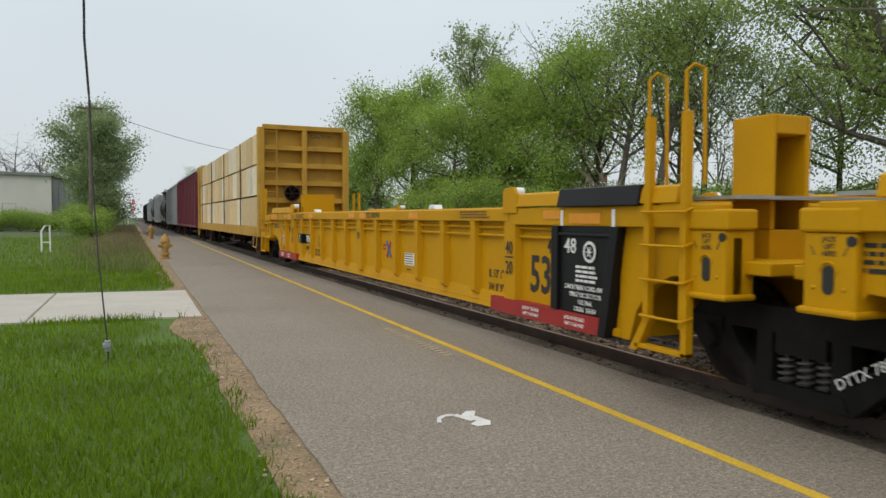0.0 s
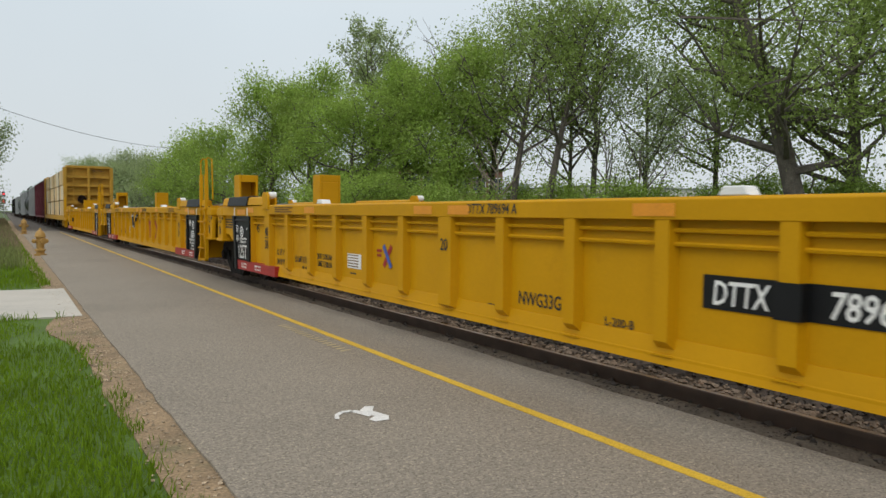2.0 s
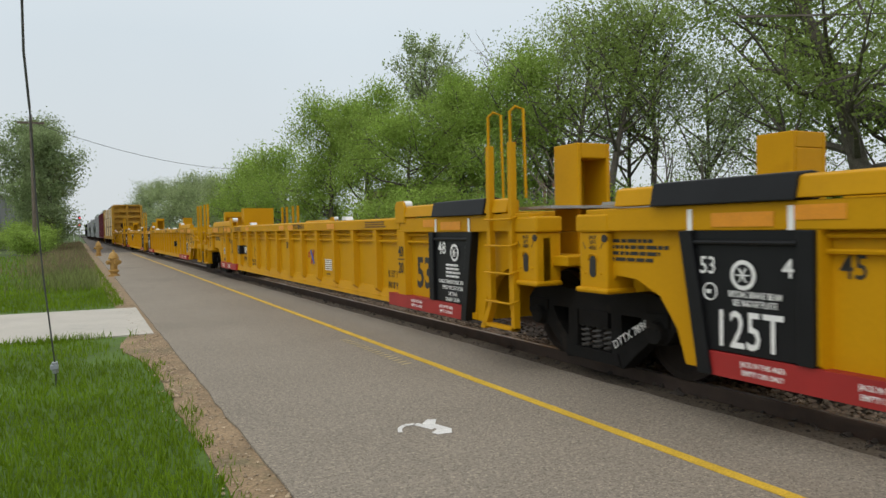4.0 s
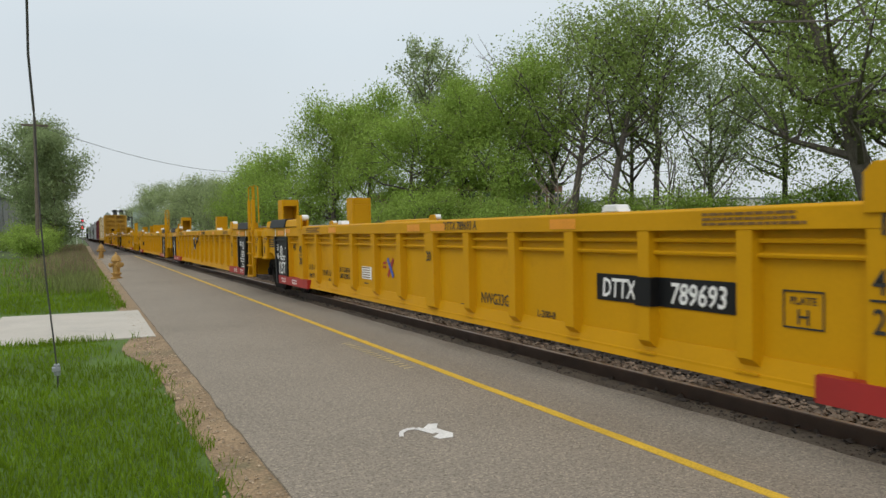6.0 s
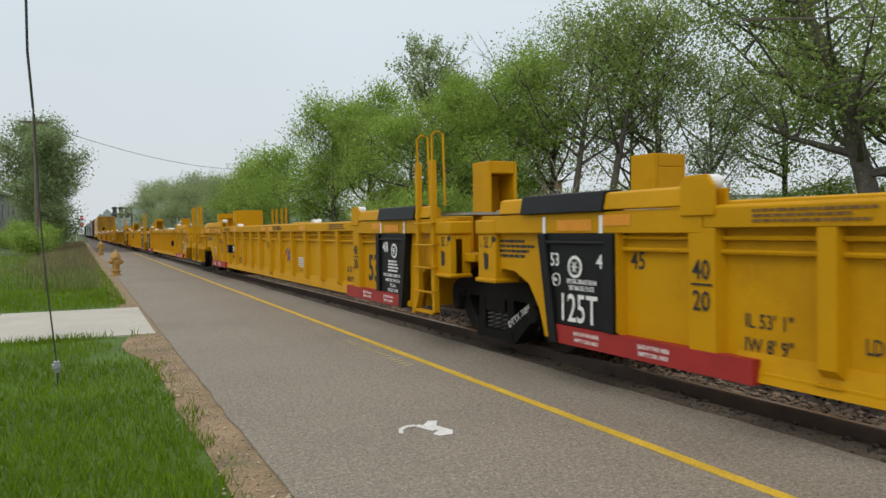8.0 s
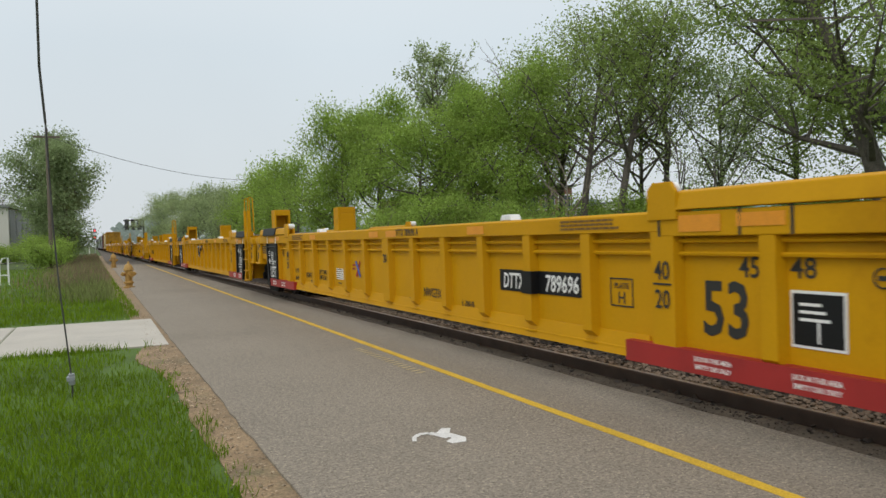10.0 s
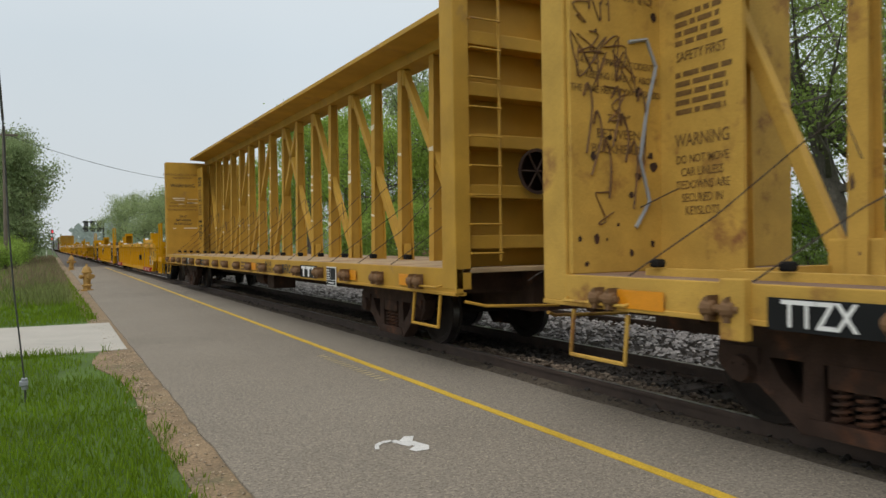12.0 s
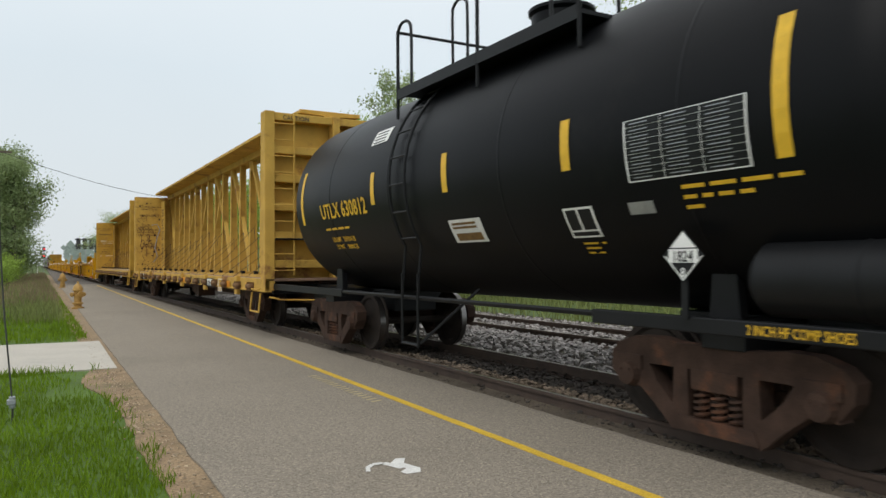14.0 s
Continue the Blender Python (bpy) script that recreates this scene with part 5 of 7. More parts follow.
        part("ring_stencil", Shape().tube([(W, 7.74 + 0.06 * math.cos(w), 0.93 + 0.06 * math.sin(w)) for w in [i * 0.3927 for i in range(17)]], 0.006, 4), WHITE, car)
        bars(car, 1, 7.775, 7.705, 0.945, 0.03, WHITE, W)
        bars(car, 4, 9.0, 8.2, 1.30, 0.03, LETTER, -1.535)
    if near == "joint" and dark_near:
        letters("48", 0.15, WHITE, car, -7.22, 1.10, W)
        emblem(car, -7.55, 1.12, W)
        bars(car, 4, -7.32, -7.72, 0.98, 0.026, WHITE, W)
        for i, words in enumerate(("2 INCH TREAD COND. SHOES", "SPRG 7 OC D5 7 IC D6", "5 IC D6-A", "2 B-353  2 B-354")):
            letters(words, 0.045, WHITE, car, -7.48, 0.74 - i * 0.072, W, bold=0.02, squeeze=0.82)
    return car


def emblem(car, y, z, x):
    s = Shape()
    s.lathe([(x - 0.003, 0.105), (x, 0.105)], 'x', 20, (0, y, z))
    s.mat = 1
    s.lathe([(x - 0.005, 0.075), (x - 0.003, 0.075)], 'x', 16, (0, y, z))
    s.mat = 0
    for a in (0, 60, 120):
        c, d = math.cos(radians(a)) * 0.055, math.sin(radians(a)) * 0.055
        s.tube([(x - 0.0055, y - c, z - d), (x - 0.0055, y + c, z + d)], 0.007, 4)
    part("round_emblem", s, [WHITE, BLACK], car, "round white emblem")


def bulkhead(car, k, half, paint, thick=0.38, top=4.62, deck=1.13):
    """An end wall of a centre-beam or lumber car: a plain sheet inwards, ribs and a ladder outwards."""
    y_in, y_out = k * (half - thick), k * half
    s = Shape().box(-1.55, 1.55, *sorted((y_in, y_in + k * 0.05)), deck, top)
    part("bulkhead_sheet", s, paint, car, bevel=0.01)
    for x in (-1.54, 1.40):
        s = Shape().box(x - 0.045, x + 0.17, *sorted((y_in + k * 0.055, y_out)), deck - 0.25, top)
        part("corner_post", s, paint, car, bevel=0.015)
    s = Shape()
    for z in (1.35, 1.95, 2.55, 3.15, 3.75, 4.45):
        s.box(-1.40, 1.40, *sorted((y_in + k * 0.05, y_out - k * 0.06)), z, z + 0.16)
    loose("bulkhead_rib", s, paint, car, bevel=0.01)
    s = Shape().box(-0.08, 0.08, *sorted((y_in + k * 0.05, y_out - k * 0.02)), deck, top)
    part("centre_rib", s, paint, car, bevel=0.01)
    s = Shape()
    for i in range(10):
        z = 1.3 + i * 0.34
        s.tube([(-1.38, y_out, z), (-1.38, y_out + k * 0.05, z), (-0.96, y_out + k * 0.05, z), (-0.96, y_out, z)], 0.012, 5)
    s.tube([(-0.96, y_out, 1.2), (-0.96, y_out, top)], 0.02, 5)
    part("ladder", s, paint, car, smooth=True)
    s = Shape()
    s.lathe([(y_out + k * 0.03, 0.27), (y_out + k * 0.06, 0.28), (y_out + k * 0.06, 0.24), (y_out + k * 0.03, 0.24)], 'y', 20, (-0.45, 0, 2.28))
    for a in (0, 60, 120):
        c, d = math.cos(radians(a)) * 0.25, math.sin(radians(a)) * 0.25
        s.tube([(-0.45 - c, y_out + k * 0.04, 2.28 - d), (-0.45 + c, y_out + k * 0.04, 2.28 + d)], 0.014, 5)
    if k < 0:
        part("brake_wheel", s, TRUCK_RUST, car, smooth=True)
    return y_in


def flat_common(car, half, paint, truck_mat, trucks=8.4, couple=11.95, low=0.80, floor=None):
    s = Shape()
    s.box(-1.55, 1.55, -half, half, 1.07, 1.13)
    part("deck", s, floor or DECK_WOOD, car, bevel=0.01)
    for x in (-1.58, 1.46):
        s = Shape().box(x, x + 0.10, -half, half, low, 1.128)
        s.box(x - 0.02, x + 0.14, -half, half, low - 0.01, low + 0.03)
        loose("sill_rail", s, paint, car, bevel=0.008)
    s = Shape().box(-0.35, 0.35, -half + 0.2, half - 0.2, 0.55, 1.07)
    for i in range(-9, 10):
        s.box(-1.45, 1.45, i * 1.18 - 0.05, i * 1.18 + 0.05, 0.80, 1.06)
    part("underframe", s, TRUCK_RUST, car)
    s = Shape().tube([(-0.9, -6, 0.72), (-0.9, 6, 0.72)], 0.03, 6)
    s.lathe([(-1.1, 0.2), (-0.4, 0.2)], 'y', 14, (-0.75, 0.6, 0.62))
    s.box(-1.2, -0.7, -2.3, -1.8, 0.45, 0.80)
    part("brake_gear", s, TRUCK_RUST, car, smooth=True)
    for y in (-trucks, trucks):
        add_truck(car, y, truck_mat)
    for k in (-1, 1):
        s = Shape().box(-0.13, 0.13, *sorted((k * (half - 0.3), k * (couple - 0.1))), 0.62, 0.86)
        s.box(-0.2, 0.16, *sorted((k * (couple - 0.2), k * (couple + 0.02))), 0.60, 0.90)
        part("coupler", s, TRUCK_RUST, car, bevel=0.02)
        y = k * (half - 0.75)
        s = Shape().tube([(-1.56, y + 0.34, 0.82), (-1.60, y + 0.34, 0.42), (-1.60, y - 0.34, 0.42), (-1.56, y - 0.34, 0.82)], 0.022, 6)
        s.tube([(-1.57, y + 0.40, 0.92), (-1.64, y + 0.38, 0.90), (-1.64, y - 0.38, 0.90), (-1.57, y - 0.40, 0.92)], 0.016, 6)
        loose("step_bar", s, paint, car, smooth=True)
        s = Shape().tube([(-1.5, k * (half + 0.05), 0.75), (-1.3, k * (half + 0.2), 0.70), (-0.3, k * (half + 0.25), 0.66)], 0.018, 6)
        part("uncoupling_lever", s, paint, car, smooth=True)


def smooth_line(pts, n=4):
    """Points of a soft curve through the given ones."""
    out = []
    for i in range(len(pts) - 1):
        p = [Vector(pts[max(0, min(len(pts) - 1, i + d))]) for d in (-1, 0, 1, 2)]
        for j in range(n):
            u = j / n
            out.append(tuple(0.5 * (2 * p[1] + (p[2] - p[0]) * u + (2 * p[0] - 5 * p[1] + 4 * p[2] - p[3]) * u * u + (3 * p[1] - p[0] - 3 * p[2] + p[3]) * u ** 3)))
    return out + [tuple(pts[-1])]


def centre_beam(mid, half, paint, number, truck_mat, rusty=False):
    car = thing("centre_beam_car", "rust-streaked yellow centre-beam flat car, empty" if rusty else "scuffed yellow centre-beam flat car, empty", "railway car", "flat cars of the train", at=pose(TRACK_X, mid, RAIL_Z))
    TRAIN.append((car, mid))
    flat_common(car, half, paint, truck_mat, half - 2.75, half + 0.86, 0.86 if rusty else 0.82, RUST_DECK if rusty else None)
    for k in (-1, 1):
        y_in = bulkhead(car, k, half, paint)
    inner = half - 0.38
    # top chord
    s = Shape().prism_y([(-0.70, 4.80), (-0.70, 4.72), (-0.16, 4.69), (-0.14, 4.52), (0.14, 4.52), (0.16, 4.69), (0.70, 4.72), (0.70, 4.80)], -inner, inner)
    part("top_chord", s, paint, car, bevel=0.008)
    # tapered posts
    n = 18
    pitch = 1.2
    # an I-section that narrows upwards
    outline = [(-0.125, -0.08), (-0.11, -0.08), (-0.11, -0.012), (0.11, -0.012), (0.11, -0.08), (0.125, -0.08), (0.125, 0.08), (0.11, 0.08), (0.11, 0.012), (-0.11, 0.012), (-0.11, 0.08), (-0.125, 0.08)]
    low = [(x, y, 1.13) for x, y in outline]
    high = [(x - math.copysign(0.045, x), y, 4.55) for x, y in outline]
    s = Shape().poly(low + high, [(i, (i + 1) % 12, 12 + (i + 1) % 12, 12 + i) for i in range(12)])
    post = s.mesh("post", paint)
    ys = [-(n - 1) / 2 * pitch + i * pitch for i in range(n)]
    for y in ys:
        part("post", post, None, car, at=pose(0, y, 0))
    # diagonal braces, rising towards the middle, and to the bulkheads at the ends
    spans = [((k * (2.4 * i + 1.75), 1.16), (k * (2.4 * i - 0.55), 4.50)) for k in (-1, 1) for i in range(4)] + [((k * 9.15, 1.16), (k * 10.6, 4.50)) for k in (-1, 1)]
    for a, b in spans:
        dy, dz = b[0] - a[0], b[1] - a[1]
        ln = math.hypot(dy, dz); uy, uz = -dz / ln * 0.068, dy / ln * 0.068
        s = Shape().prism([(a[0] + uy, a[1] + uz), (a[0] - uy, a[1] - uz), (b[0] - uy, b[1] - uz), (b[0] + uy, b[1] + uz)], -0.06, 0.06)
        part("brace", s, paint, car, bevel=0.01)
        for (yy, zz) in (a, b):
            s = Shape().box(-0.075, 0.075, yy - 0.13, yy + 0.13, zz - 0.05, zz + 0.26) if zz < 2 else Shape().box(-0.075, 0.075, yy - 0.12, yy + 0.12, zz - 0.28, zz)
            part("gusset", s, paint, car, bevel=0.02)
    # winches on the sill, and their slack cables
    w = Shape()
    w.prism([(-0.02, 0.86), (0.02, 0.86), (0.02, 1.02), (-0.02, 1.04)], -1.69, -1.57)
    w.lathe([(-0.05, 0.03), (-0.045, 0.045), (-0.02, 0.06), (0.03, 0.07), (0.06, 0.04), (0.065, 0.03)], 'y', 12, (-1.65, 0, 0.95))
    winch = w.mesh("winch_bracket", WINCH_RUST)
    dark_drum = Shape().tube([(-1.65, -0.17, 0.95), (-1.65, 0.15, 0.95)], 0.028, 8).mesh("cable_drum", WINCH_RUST)
    rnd = random.Random(int(abs(mid)))
    for i in range(n):
        y = ys[i] + 0.03 + rnd.uniform(-0.05, 0.05)
        if abs(y) < inner - 0.2:
            for yy in (-0.09, 0.08):
                part("winch_bracket", winch, None, car, at=pose(0, y + yy, 0))
            part("cable_drum", dark_drum, None, car, at=pose(0, y, 0))
        y0 = ys[i] + 0.15
        z1 = 2.35 + rnd.uniform(-0.25, 0.25)
        pts = [(-0.30, y0 - 0.3, z1 - 0.35), (-0.28, y0 - 0.15, z1), (-0.36, y0 + 0.1, z1 - 0.15), (-0.9, y0 + 0.55, 1.62), (-1.40, y0 + 0.95, 1.17), (-1.58, y0 + 1.02, 1.05)]
        part("cable", Shape().tube(pts, 0.0065, 5, caps=False), CABLE, car, "slack tie-down cable", smooth=True)
        s = Shape().box(-1.3, -1.2, y0 + 0.80, y0 + 0.90, 1.2, 1.27)
        part("cable_hook", s, TRUCK_BLACK, car, bevel=0.02)
    if rusty:
        for i in range(6):
            y = -inner + 1.8 + i * (2 * inner - 3.6) / 5
            part("stake_pocket", Shape().box(-1.66, -1.57, y - 0.10, y + 0.10, 0.74, 1.16), paint, car, bevel=0.01)
            part("dunnage", Shape().box(-1.2, 0.9, y + 0.3, y + 0.42, 1.13, 1.20), paint, car)
        part("dunnage", Shape().box(-1.25, -1.12, -inner + 0.6, inner - 0.6, 1.13, 1.19), paint, car)
    # numbers and writing along the sill
    X = -1.605
    y = 8.1 if rusty else 6.75
    part("number_panel", Shape().box(X - 0.003, X, y - 1.5, y + 0.6, 0.84, 1.05), BLACK, car, "black panel with white number")
    letters("TTZX", 0.17, WHITE, car, y + 0.25, 0.87, X - 0.005, bold=0.02, squeeze=0.8)
    letters(number, 0.17, WHITE, car, y - 0.85, 0.87, X - 0.005, bold=0.02, squeeze=0.8)
    for yy in (9.85, 4.6, -2.06, -7.9, -9.9, 1.95):
        plate(car, "reflector", yy - 0.25, yy + 0.25, 0.88, 1.03, X, AMBER, 0.003, "amber reflector")
    bars(car, 2, 4.05, 3.4, 1.03, 0.06, LETTER, X)
    letters("FBC", 0.12, LETTER, car, 1.25, 0.92, X)
    bars(car, 3, -0.95, -1.5, 1.05, 0.045, FADED, X)
    bars(car, 3, -2.4, -2.75, 1.05, 0.045, FADED, X)
    letters("IH 11-5", 0.10, LETTER, car, -3.32, 0.99, X)
    letters("IL 73-0L 75-0", 0.10, LETTER, car, -3.52, 0.86, X, squeeze=0.8)
    letters("NSH76C", 0.17, LETTER, car, -4.56, 0.88, X, squeeze=0.7)
    part("emblem_panel", Shape().box(X - 0.003, X, -6.40, -5.48, 0.84, 1.06), BLACK, car)
    s = Shape()
    for i in range(3):
        s.box(X - 0.006, X - 0.003, -5.79 - i * 0.28, -5.55 - i * 0.28, 0.99, 1.04)
        s.box(X - 0.006, X - 0.003, -5.71 - i * 0.28, -5.63 - i * 0.28, 0.86, 0.99)
    loose("painted_emblem", s, WHITE, car, "pale painted emblem")
    part("data_plate", Shape().box(X - 0.012, X, -7.32, -6.90, 0.75, 1.06), WHITE, car, "white-edged data plate hung from the sill")
    s = Shape()
    m_ = OLD_YELLOW if rusty else BLACK
    s.box(X - 0.015, X - 0.012, -7.10, -6.915, 0.85, 1.045).box(X - 0.015, X - 0.012, -7.305, -7.115, 0.85, 1.045).box(X - 0.015, X - 0.012, -7.305, -6.915, 0.765, 0.838)
    loose("data_field", s, m_, car)
    for r in range(4):
        plate(car, "data_line", -7.08 + 0.03 * (r % 2), -6.94, 0.87 + r * 0.042, 0.885 + r * 0.042, X - 0.017, WHITE, 0.002)
    plate(car, "data_line", -7.25, -7.0, 0.79, 0.81, X - 0.017, WHITE, 0.002)
    # warnings on the inner face of the far bulkhead
    yb = inner - 0.004
    face = lambda x, z: Matrix(((1, 0, 0, x), (0, 0, -1, yb), (0, 1, 0, z), (0, 0, 0, 1)))
    letters("LOADING AND UNLOADING", 0.075, FADED, car, 0, 0, 0, turn=face(-0.98, 4.12))
    letters("INSTRUCTION", 0.075, FADED, car, 0, 0, 0, turn=face(-0.98, 4.0))
    letters("WARNING", 0.13, FADED if rusty else LETTER, car, 0, 0, 0, turn=face(-0.98, 3.68))
    for i, words in enumerate(("AVOID TIPPING ACCIDENT", "BY KEEPING LOAD AT ABOUT", "THE SAME HEIGHT ON EACH SIDE")):
        letters(words, 0.065, FADED, car, 0, 0, 0, turn=face(-0.98, 3.05 - 0.13 * i), squeeze=0.8)
    letters("70'-0\"", 0.085, FADED if rusty else LETTER, car, 0, 0, 0, turn=face(-0.98, 2.52))
    letters("BETWEEN", 0.085, FADED if rusty else LETTER, car, 0, 0, 0, turn=face(-0.98, 2.38))
    letters("BULKHEADS", 0.085, FADED if rusty else LETTER, car, 0, 0, 0, turn=face(-0.98, 2.24))
    # and on the sheet beside the first posts
    s = Shape().box(-0.44, -0.40, inner - 0.95, inner, 1.13, 4.40)
    part("end_web", s, paint, car)
    for words, z, h in (("LOADING AND", 3.95, 0.09), ("UNLOADING", 3.82, 0.09), ("INSTRUCTION", 3.69, 0.09), ("SAFETY FIRST", 3.10, 0.09), ("WARNING", 2.30, 0.12), ("DO NOT MOVE", 2.14, 0.08), ("CAR UNLESS", 2.02, 0.08), ("TIEDOWNS ARE", 1.90, 0.08), ("SECURED IN", 1.78, 0.08), ("KEYSLOTS", 1.66, 0.08)):
        letters(words, h, FADED if rusty else LETTER, car, inner - 0.5, z, -0.444, squeeze=0.75)
    bars(car, 4, inner - 0.2, inner - 0.85, 3.56, 0.05, FADED, -0.442)
    bars(car, 5, inner - 0.2, inner - 0.85, 3.0, 0.05, FADED, -0.442)
    # scrapes of torn wrapping on the posts
    if not rusty:
        for i in range(34):
            s = Shape()
            y = ys[rnd.randrange(n)]
            z = rnd.choice((1.9, 2.0, 2.7, 2.8, 2.9, 3.6)) + rnd.uniform(-0.1, 0.1)
            x = -0.125 + 0.045 * (z - 1.13) / 3.42
            s.poly([(x - 0.006, y - 0.08, z), (x - 0.006, y + 0.08, z + rnd.uniform(-0.05, 0.05)), (x - 0.006, y + 0.08, z + 0.07), (x - 0.006, y - 0.08, z + rnd.uniform(0.03, 0.09))], [(0, 1, 2, 3)])
            part("torn_wrapping", s, WRAP, car, "scrap of pale torn wrapping")
        for i in range(9):
            s = Shape()
            x, z = rnd.uniform(-1.4, -0.6), rnd.choice((3.2, 2.1, 3.05)) + rnd.uniform(-0.05, 0.05)
            s.box(x, x + rnd.uniform(0.1, 0.5), yb - 0.003, yb, z, z + rnd.uniform(0.02, 0.05))
            part("torn_wrapping", s, WRAP, car, "scrap of pale torn wrapping")
    else:
        # scrawled paint on the far bulkhead, as loose loops and drips
        for j in range(9):
            cx, cz = -1.42 + 0.125 * (j % 5), 3.55 - 0.42 * (j // 5) - 0.55 * (j % 3 == 1) - 0.9 * (j % 4 == 3)
            a = [(cx + rnd.uniform(-0.14, 0.18), yb - 0.004, cz + rnd.uniform(-0.22, 0.22)) for i in range(7)]
            part("scrawl", Shape().tube(smooth_line(a), 0.007, 4), SCRAWL, car, "dark scrawled paint")
        for j in range(7):
            x, z = -1.40 + 0.11 * j, 2.75 - 0.25 * (j % 3)
            a = [(x, yb - 0.004, z), (x + rnd.uniform(0.02, 0.08), yb - 0.004, z + 0.12), (x + 0.1, yb - 0.004, z - 0.1), (x + rnd.uniform(-0.03, 0.08), yb - 0.004, z - rnd.uniform(0.3, 0.7))]
            part("paint_run", Shape().tube(smooth_line(a), 0.012, 4), SCRAWL, car, "faded brown paint run")
        s = Shape().tube([(-0.85, yb - 0.004, 3.3), (-0.62, yb - 0.004, 3.35), (-0.50, yb - 0.004, 3.1), (-0.62, yb - 0.004, 2.7), (-0.72, yb - 0.004, 2.2), (-0.60, yb - 0.004, 1.8), (-0.78, yb - 0.004, 1.55)], 0.02, 5)
        part("scrawl", s, INSUL, car, "grey-white scrawled paint line")
        # flaked and rusted spots
        for j in range(26):
            x, z = rnd.uniform(-1.5, -0.5), 1.2 + 3.2 * rnd.random() ** 1.5
            r = rnd.uniform(0.012, 0.05)
            pts = [(x + r * rnd.uniform(0.6, 1.3) * math.cos(w), z + r * rnd.uniform(0.6, 1.6) * math.sin(w)) for w in [i * 0.9 for i in range(7)]]
            part("rust_spot", Shape().poly([(p, yb - 0.0025, q) for p, q in pts], [tuple(range(7))]), TRUCK_RUST, car, "rusted spot of flaked paint")
    for j in range(30):
        y = ys[rnd.randrange(n)] + rnd.uniform(-0.06, 0.06)
        z = 1.2 + 2.6 * rnd.random() ** (2.0 if rusty else 1.2)
        x = -0.125 + 0.045 * (z - 1.13) / 3.42 - 0.003
        q = rnd.uniform(0.01, 0.025)
        h = rnd.uniform(0.03, 0.16) if rusty else rnd.uniform(0.01, 0.05)
        part("rust_spot", Shape().poly([(x, y - q, z), (x, y + q * 0.6, z - 0.2 * h), (x, y + q, z + 0.6 * h), (x, y - q * 0.2, z + h), (x, y - q * 1.2, z + 0.4 * h)], [(0, 1, 2, 3, 4)]), WINCH_RUST, car, "rusted spot of flaked paint")
    letters("CAUTION", 0.09, LETTER, car, 0, 0, 0, turn=Matrix(((1, 0, 0, -0.9), (0, 0, -1, -half + 0.05), (0, 1, 0, 4.47), (0, 0, 0, 1))))
    return car


def lumber_car(mid, half):
    car = thing("lumber_car", "yellow bulkhead flat car stacked with lumber", "railway car", "flat cars of the train", at=pose(TRACK_X, mid, RAIL_Z))
    TRAIN.append((car, mid))
    flat_common(car, half, OLD_YELLOW, TRUCK_RUST, half - 2.75, half + 0.86)
    for k in (-1, 1):
        bulkhead(car, k, half, OLD_YELLOW, top=4.5)
    s = Shape().box(-0.2, 0.2, -half + 0.4, half - 0.4, 4.3, 4.42)
    part("top_chord", s, OLD_YELLOW, car)
    letters("CAUTION", 0.12, LETTER, car, 0, 0, 0, turn=Matrix(((1, 0, 0, 0.6), (0, 0, -1, -half + 0.05), (0, 1, 0, 4.2), (0, 0, 0, 1))))
    rnd = random.Random(7)
    pack = Shape()
    pack.box(-0.64, 0.64, -0.62, 0.62, 0, 1.02)
    packs = (pack.mesh("lumber_pack", WOOD), pack.mesh("lumber_pack", WRAP))
    strap = Shape().box(-0.66, 0.66, -0.02, 0.02, -0.005, 1.03).mesh("strap", TRUCK_BLACK)
    n = int((2 * half - 1.0) / 1.27)
    for i in range(n):
        y = -half + 0.52 + 0.62 + i * 1.268
        for r in range(3):
            for x in (-0.87, 0.87):
                p = part("lumber_pack", packs[rnd.random() < 0.25], None, car, at=pose(x + rnd.uniform(-0.02, 0.02), y, 1.14 + r * 1.09, 0, 0, rnd.uniform(-0.4, 0.4)))
        if i % 4 == 2:
            s = Shape().tube([(-1.56, y + 0.63, 1.05), (-1.56, y + 0.63, 4.3), (-0.3, y + 0.63, 4.45)], 0.02, 5)
            part("tie_down_strap", s, TRUCK_BLACK, car)
    return car


